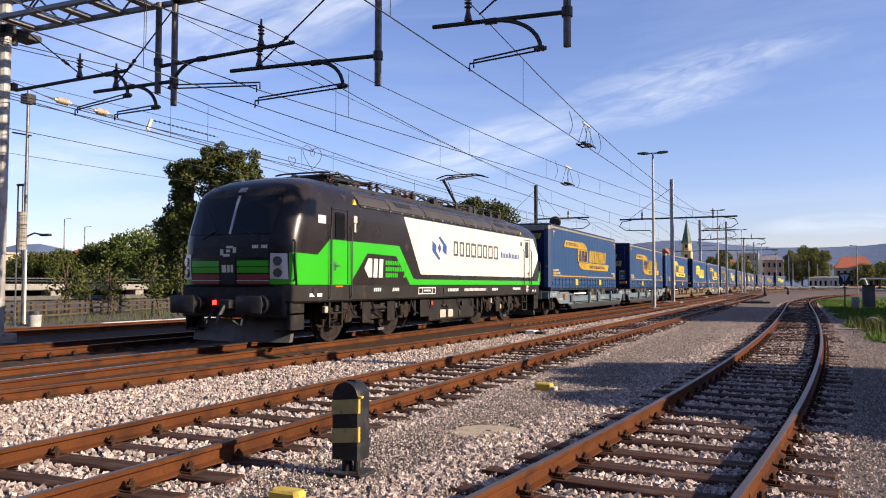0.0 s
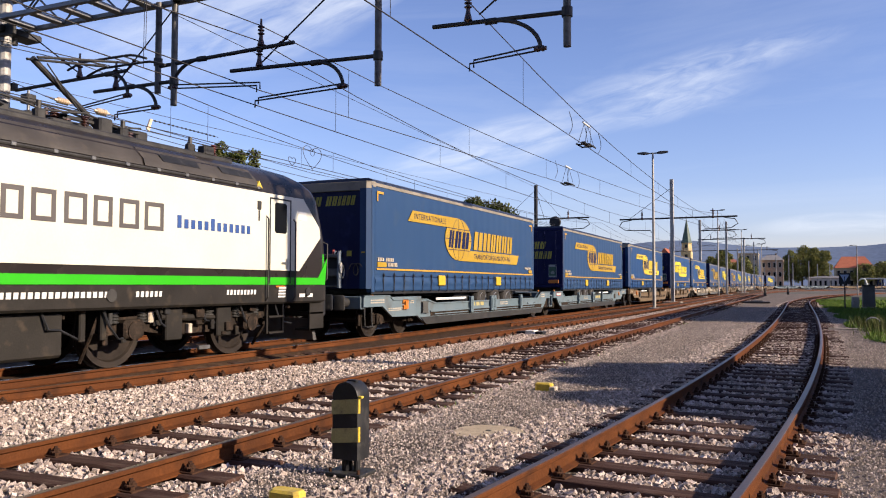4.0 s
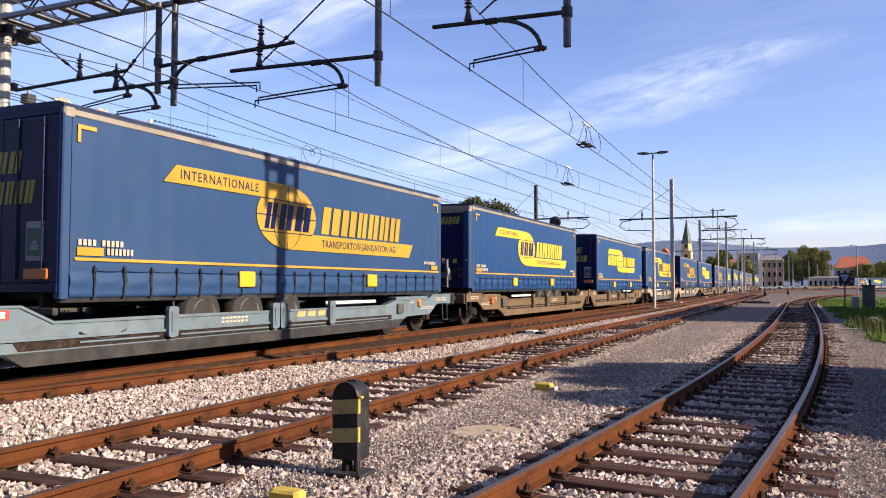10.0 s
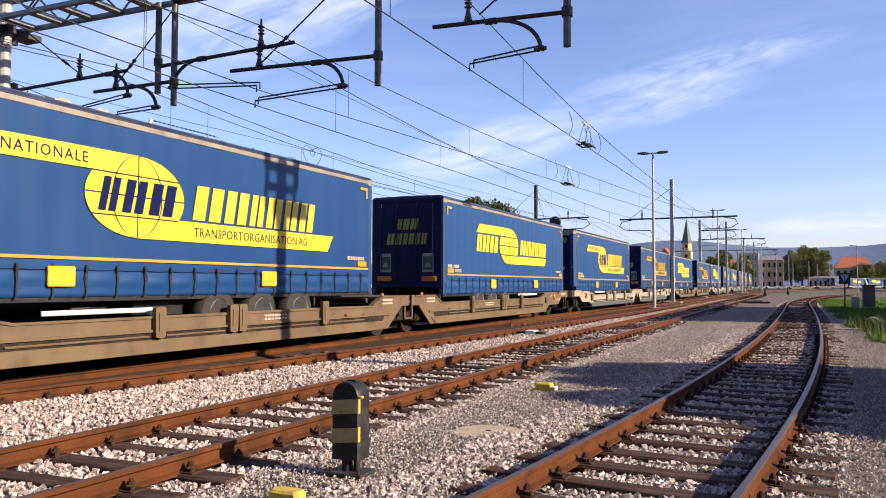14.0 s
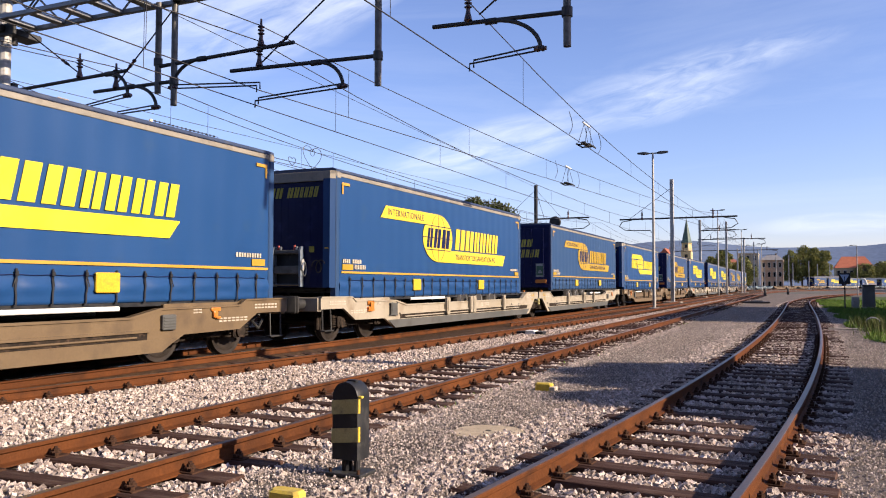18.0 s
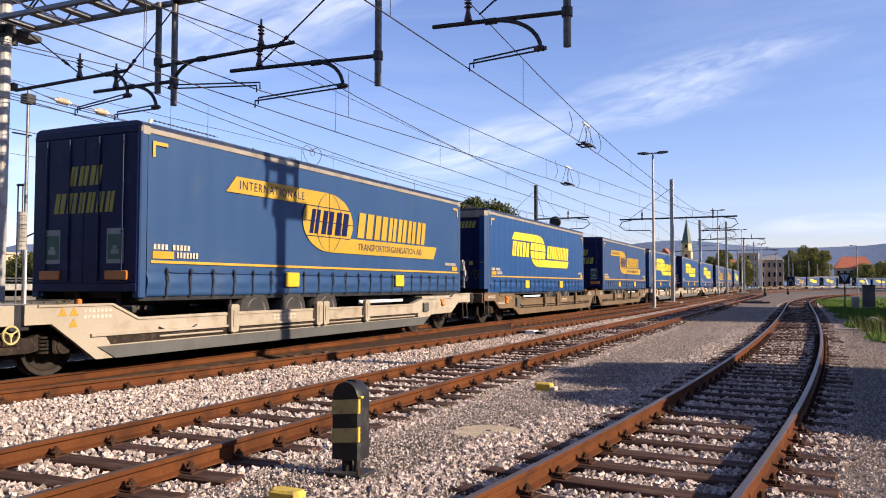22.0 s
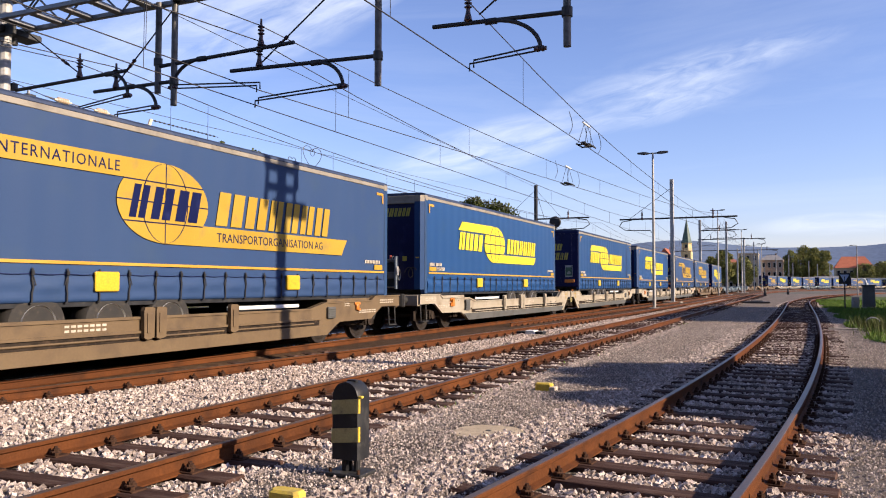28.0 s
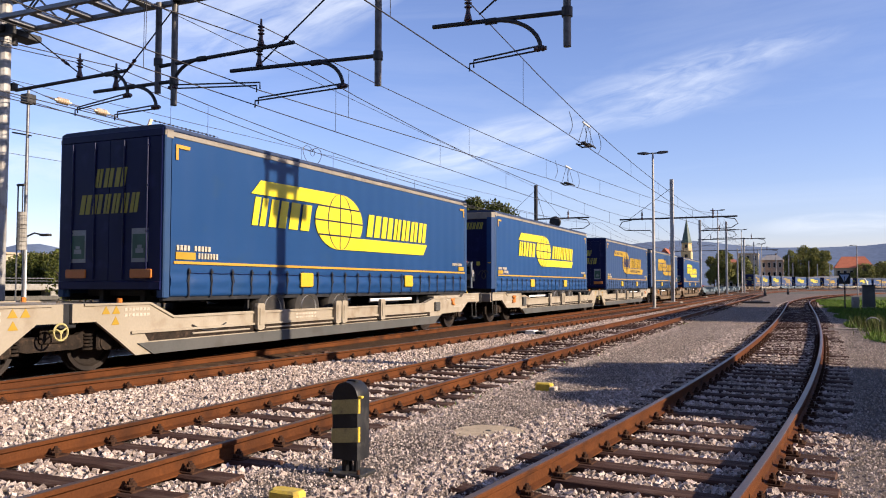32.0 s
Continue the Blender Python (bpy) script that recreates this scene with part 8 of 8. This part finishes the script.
pl = slim_pole(-25.8, 20.1, 8.6, "slim grey pole with small brackets beyond the tracks", 0.1, 0.075)
part("bracket", [rod((-26.6, 20.1, 7.2), (-25.6, 20.1, 7.0), 0.03, 6)], DARK_STEEL, pl)
part("head_box", [rbox(-26.0, -25.6, 19.9, 20.3, 8.2, 8.55, 0.04)], DARK_STEEL, pl)
slim_pole(-25.27, 19.75, 3.25, "pale street lamp behind the fence", 0.0, 0.045, WHITE_PAINT, 0.8)
slim_pole(-142, 120, 15.4, "tall street lamp far behind the trees", 0, 0.14, GALV, 1.4)
slim_pole(-136, 120, 13.5, "tall street lamp far behind the trees", 0, 0.14, GALV, 1.4)
slim_pole(8.2, 130, 7.3, "thin lamp post beyond the grass", 0, 0.08, GALV, -0.9)
e = thing("tension_weights", "stack of round tension weights hung beside the mast", "tension weights")
for k in range(9):
    part("weight", [lathe_at(-23.0, 17.8, 2.65 + 0.14 * k, 0.15, 0.125)], CONCRETE, e)
part("weight_rod", [rod((-23.0, 17.8, 2.5), (-23.0, 17.8, 4.8), 0.02, 6)], DARK_STEEL, e)
part("weight_guide", [rod((-23.22, 17.8, 0), (-23.22, 17.8, 4.8), 0.025, 6)], GALV, e)
part("top_bracket", [rbox(-23.25, -22.9, 17.75, 17.85, 4.75, 4.82, 0.01)], DARK_STEEL, e)
e = thing("round_signal", "round black signal head beside the far mast", "railway signal")
part("signal_mast", [rod((-19.6, 68.5, 0), (-19.6, 68.5, 7.0), 0.09, 10)], DARK_STEEL, e)
part("signal_head", [([(a, b, c) for a, b, c in v], f) for v, f in [loft([[(-19.6 + 0.52 * k * math.cos(t), yy, 7.15 + 0.52 * k * math.sin(t)) for t in steps(0, 6.283, 24)[:-1]] for yy, k in ((68.3, 0.9), (68.35, 1.0), (68.5, 1.0), (68.55, 0.85))])]], BLACK_PAINT, e, "black round backboard")


# ---- buildings far off ----
def house(name, label, x0, x1, y0, y1, h, roof, wall, roofmat, floors=2, cols=4, ridge_y=True, category="house"):
    """Walls with real window openings set back, and a pitched or flat roof; the camera sees the -y face and the sunlit +x face."""
    e = thing(name, label, category, group="far buildings")
    fh = h / floors
    cw = (x1 - x0) / cols
    part("wall", [rbox(x0, x1, y0 + 0.3, y1, -0.1, h, 0.05)], wall, e, "plastered wall")
    for f in range(floors):
        for c in range(cols):
            a, b = x0 + cw * (c + 0.28), x0 + cw * (c + 0.72)
            z0, z1 = fh * (f + 0.3), fh * (f + 0.8)
            w = part("window", [box(a - 0.1, b + 0.1, y0 + 0.18, y0 + 0.29, z0 - 0.1, z1 + 0.1)], WHITE_WALL, e)
            part("pane", [box(a, b, y0 + 0.14, y0 + 0.19, z0, z1)], GLASS, w)
    for c in range(cols + 1):
        part("pilaster", [box(x0 + cw * c - 0.15, x0 + cw * c + 0.15, y0 + 0.1, y0 + 0.32, 0, h)], wall, e)
    part("cornice", [rbox(x0 - 0.3, x1 + 0.3, y0 - 0.1, y1 + 0.3, h, h + 0.35, 0.05)], wall, e)
    if roof > 0:
        xm = (x0 + x1) / 2
        ym = (y0 + y1) / 2
        if ridge_y:
            part("roof", [prism_y([(x0 - 0.5, h + 0.3), (x1 + 0.5, h + 0.3), (xm, h + 0.3 + roof)], y0 - 0.4, y1 + 0.4)], roofmat, e, "tiled pitched roof")
        else:
            i = min(3.0, (x1 - x0) * 0.25)
            part("roof", [loft([[(x0 - 0.5, y0 - 0.4, h + 0.3), (x1 + 0.5, y0 - 0.4, h + 0.3), (x1 + 0.5, y1 + 0.4, h + 0.3), (x0 - 0.5, y1 + 0.4, h + 0.3)], [(x0 + i, ym - 0.1, h + 0.3 + roof), (x1 - i, ym - 0.1, h + 0.3 + roof), (x1 - i, ym + 0.1, h + 0.3 + roof), (x0 + i, ym + 0.1, h + 0.3 + roof)]])], roofmat, e, "tiled hipped roof")
        part("chimney", [rbox(xm + 1.0, xm + 1.7, ym - 0.3, ym + 0.3, h + 0.5, h + roof + 1.0, 0.05)], wall, e)
    return e


house("apartment_house", "pale plastered town house of four storeys", -20.5, -13.5, 330, 345, 13.6, 0, PLASTER, ROOF_GREY, 4, 3)
house("apartment_house", "rose plastered town house with a grey roof", -12.5, -4.6, 335, 350, 11.0, 2.2, PLASTER_ROSE, ROOF_GREY, 3, 4, False)
house("apartment_house", "long pale house behind the trees", -30, -21, 345, 360, 9.5, 2.5, PLASTER, ROOF_RED, 3, 4, False)
house("station_house", "large house with an orange-red tiled roof", 16.5, 32.0, 400, 418, 9.0, 5.4, PLASTER, ROOF_RED, 2, 6, False)
house("station_house", "white annex with a grey roof", 32.6, 41, 404, 420, 8.4, 3.0, WHITE_WALL, ROOF_GREY, 2, 4, False)
house("goods_shed", "low white goods shed", 4.5, 19.0, 352, 360, 4.2, 0.6, WHITE_WALL, ROOF_GREY, 1, 8, False, "shed")
house("row_house", "house with a red roof and a white gable", -57, -46, 300, 312, 10.5, 3.6, PLASTER, ROOF_RED, 3, 4, False)
house("row_house", "house with a white gable and red roof", -46, -41.5, 296, 306, 11.5, 3.2, WHITE_WALL, ROOF_RED, 3, 2)
house("row_house", "red roofed house hidden by trees", -112, -102, 92, 102, 5.6, 1.8, PLASTER, ROOF_RED, 2, 4, False)
house("row_house", "brown house with a red roof behind trees", -112, -104, 112, 122, 7.6, 3.2, PLASTER_ROSE, ROOF_RED, 2, 3, False)
house("office_block", "long flat pale block far to the side", -150, -118, 85, 100, 6.4, 0, PLASTER, ROOF_GREY, 2, 10, True, "building")
e = thing("platform_canopy", "long low white platform canopy on thin posts", "canopy")
part("roof", [rbox(15.5, 70, 225, 229, 3.0, 3.35, 0.05, 0)], WHITE_WALL, e, "white canopy roof")
for x in steps(16, 68, 14):
    part("post", [rbox(x - 0.08, x + 0.08, 226.9, 227.1, 0, 3.0, 0.02)], MAST, e)
part("platform", [rbox(15, 70, 224, 231, -0.06, 0.45, 0.05, 0)], CONCRETE, e, "concrete platform")
e = thing("church_tower", "yellow church tower with a pointed green copper spire", "church tower")
part("tower", [rbox(-41.0, -37.0, 320, 324, 0, 14.8, 0.3)], PLASTER_YELLOW, e, "yellow plastered shaft")
part("belfry", [loft([[(-39 + r * math.cos(t), 322 + r * math.sin(t), z) for t in steps(0.39, 6.67, 8)[:-1]] for r, z in ((2.3, 14.8), (2.1, 15.3), (1.95, 17.6), (2.2, 18.0))])], PLASTER_YELLOW, e, "eight-sided yellow belfry")
part("spire", [loft([[(-39 + r * math.cos(t), 322 + r * math.sin(t), z) for t in steps(0.39, 6.67, 8)[:-1]] for r, z in ((2.35, 18.0), (1.7, 19.4), (1.1, 22.5), (0.08, 27.4))])], COPPER_GREEN, e, "pointed green copper spire")
part("finial", [rod((-39, 322, 27.3), (-39, 322, 28.6), 0.08, 6)], DARK_STEEL, e)
for z in (12.2, 16.0):
    part("belfry_window", [box(-39.5, -38.5, 319.85, 319.97, z, z + 1.3)], GLASS, e)
def parked_car(x, y, mat, label):
    e = thing("parked_car", label, "car", group="cars parked by the station")
    part("body", [prism_x([(y - 2.1, 0.3), (y + 2.1, 0.3), (y + 2.1, 0.8), (y + 1.2, 0.92), (y + 0.7, 1.45), (y - 0.9, 1.45), (y - 1.5, 0.95), (y - 2.1, 0.85)], x - 0.85, x + 0.85)], mat, e, "car body")
    part("glazing", [prism_x([(y + 1.0, 0.95), (y + 0.62, 1.4), (y - 0.85, 1.4), (y - 1.3, 0.97)], x - 0.86, x + 0.86)], GLASS, e)
    for a in (-1.3, 1.3):
        part("wheel", [disc_x(x - 0.88, y + a, 0.32, 0.32, 1.76, 16)], RUBBER, e)


parked_car(-20.0, 170, WHITE_WALL, "white car parked beyond the line")
parked_car(-19.0, 178, RED_PAINT, "red car parked beyond the line")


# ---- hills on the horizon, with distance haze in their blue ----
def hills(name, label, r, seed, base, lumps):
    n, v, f = 260, [], []
    for i in range(n + 1):
        a = 2 * math.pi * i / n
        z = base + sum(hh * math.exp(-((math.atan2(math.sin(a - c), math.cos(a - c))) / w) ** 2) for c, w, hh in lumps) + base * 0.15 * noise.noise((math.cos(a) * 4, math.sin(a) * 4, seed)) + 5 * noise.noise((math.cos(a) * 30, math.sin(a) * 30, seed))
        v += [(0.85 * r * math.sin(a), 0.85 * r * math.cos(a), -20), (1.02 * r * math.sin(a), 1.02 * r * math.cos(a), max(4, z) * 0.45), (1.1 * r * math.sin(a), 1.1 * r * math.cos(a), max(4, z) * 0.9), (1.2 * r * math.sin(a), 1.2 * r * math.cos(a), max(4, z) * 1.2)]
    for i in range(n):
        f += [(4 * i + q, 4 * i + 4 + q, 4 * i + 5 + q, 4 * i + 1 + q) for q in range(3)]
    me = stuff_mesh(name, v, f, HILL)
    me.shade_smooth()
    ob = tagged(new(name, me), label, "hills", "", "structure")
    return ob


hills("backdrop_hills", "wooded hills on the horizon with blue haze in their colour", 3000, 2.0, 52, [(-0.13, 0.13, 112), (0.17, 0.12, 105), (0.02, 0.06, 26), (-0.9, 0.07, 85), (-0.40, 0.16, 45), (0.5, 0.25, 60)])


# ---- unseen trees and a building beyond the siding, placed to shade the path ----
for i, (x, y, h, w) in enumerate(((6.2, 13.6, 3.35, 4.6), (6.4, 13.3, 3.8, 2.5), (9.2, 11.6, 4.5, 3.8), (8.6, 15.0, 4.7, 3.6), (4.4, 11.0, 1.9, 3.0))):
    tree(x, y, h, w, "bushy green tree beside the siding", 15000, 0.28, LEAF, 90 + i, 0.12)
house("unseen_building", "unseen long building placed beyond the siding to shade the path", 10, 18, 36, 60, 6.2, 0, PLASTER, ROOF_GREY, 2, 4, True, "building")
# Added unseen behind the camera, where it hides part of the sky.
house("unseen_building", "unseen plain building added behind the camera", -6, 14, -40, -30, 8.0, 2.0, PLASTER, ROOF_RED, 2, 6, False, "building")

# unseen trees added behind the camera and beyond the siding, to block sky light
for i in range(9):
    tree(-38 + 8.5 * i, -17 - 3 * (i % 2), 12.5 + (i * 7 % 4), 10.5, "unseen tree added behind the yard to block sky light", 2600, 0.5, LEAF_DARK, 120 + i, 0.08)
for i in range(10):
    tree(40 + 3 * (i % 3), -12 + 13 * i, 9.6 + (i * 5 % 3) * 0.4, 13, "unseen tree added beyond the siding to block sky light", 2600, 0.5, LEAF_DARK, 140 + i, 0.06)


def turn_rows(y, r, way):
    """A wheel that rolls without slipping, keyed every radian or so."""
    rows, f = [(0, pose(0, y, r))], 0
    while f < 960:
        f = min(960, f + max(2, int(1.15 * r / (3.8285 + 0.1086 * f / FPS) * FPS)))
        rows.append((f / FPS, pose(0, y, r, way * math.degrees(run(f / FPS) / r))))
    return rows


def motions():
    for v, s0, ang, lift in VEHICLES:
        walk(v, [(t, on_line(s0 - run(t), ang, lift)) for t in range(0, 33)])
    for w, y, r, way in WHEELS:
        walk(w, turn_rows(y, r, way))


motions()
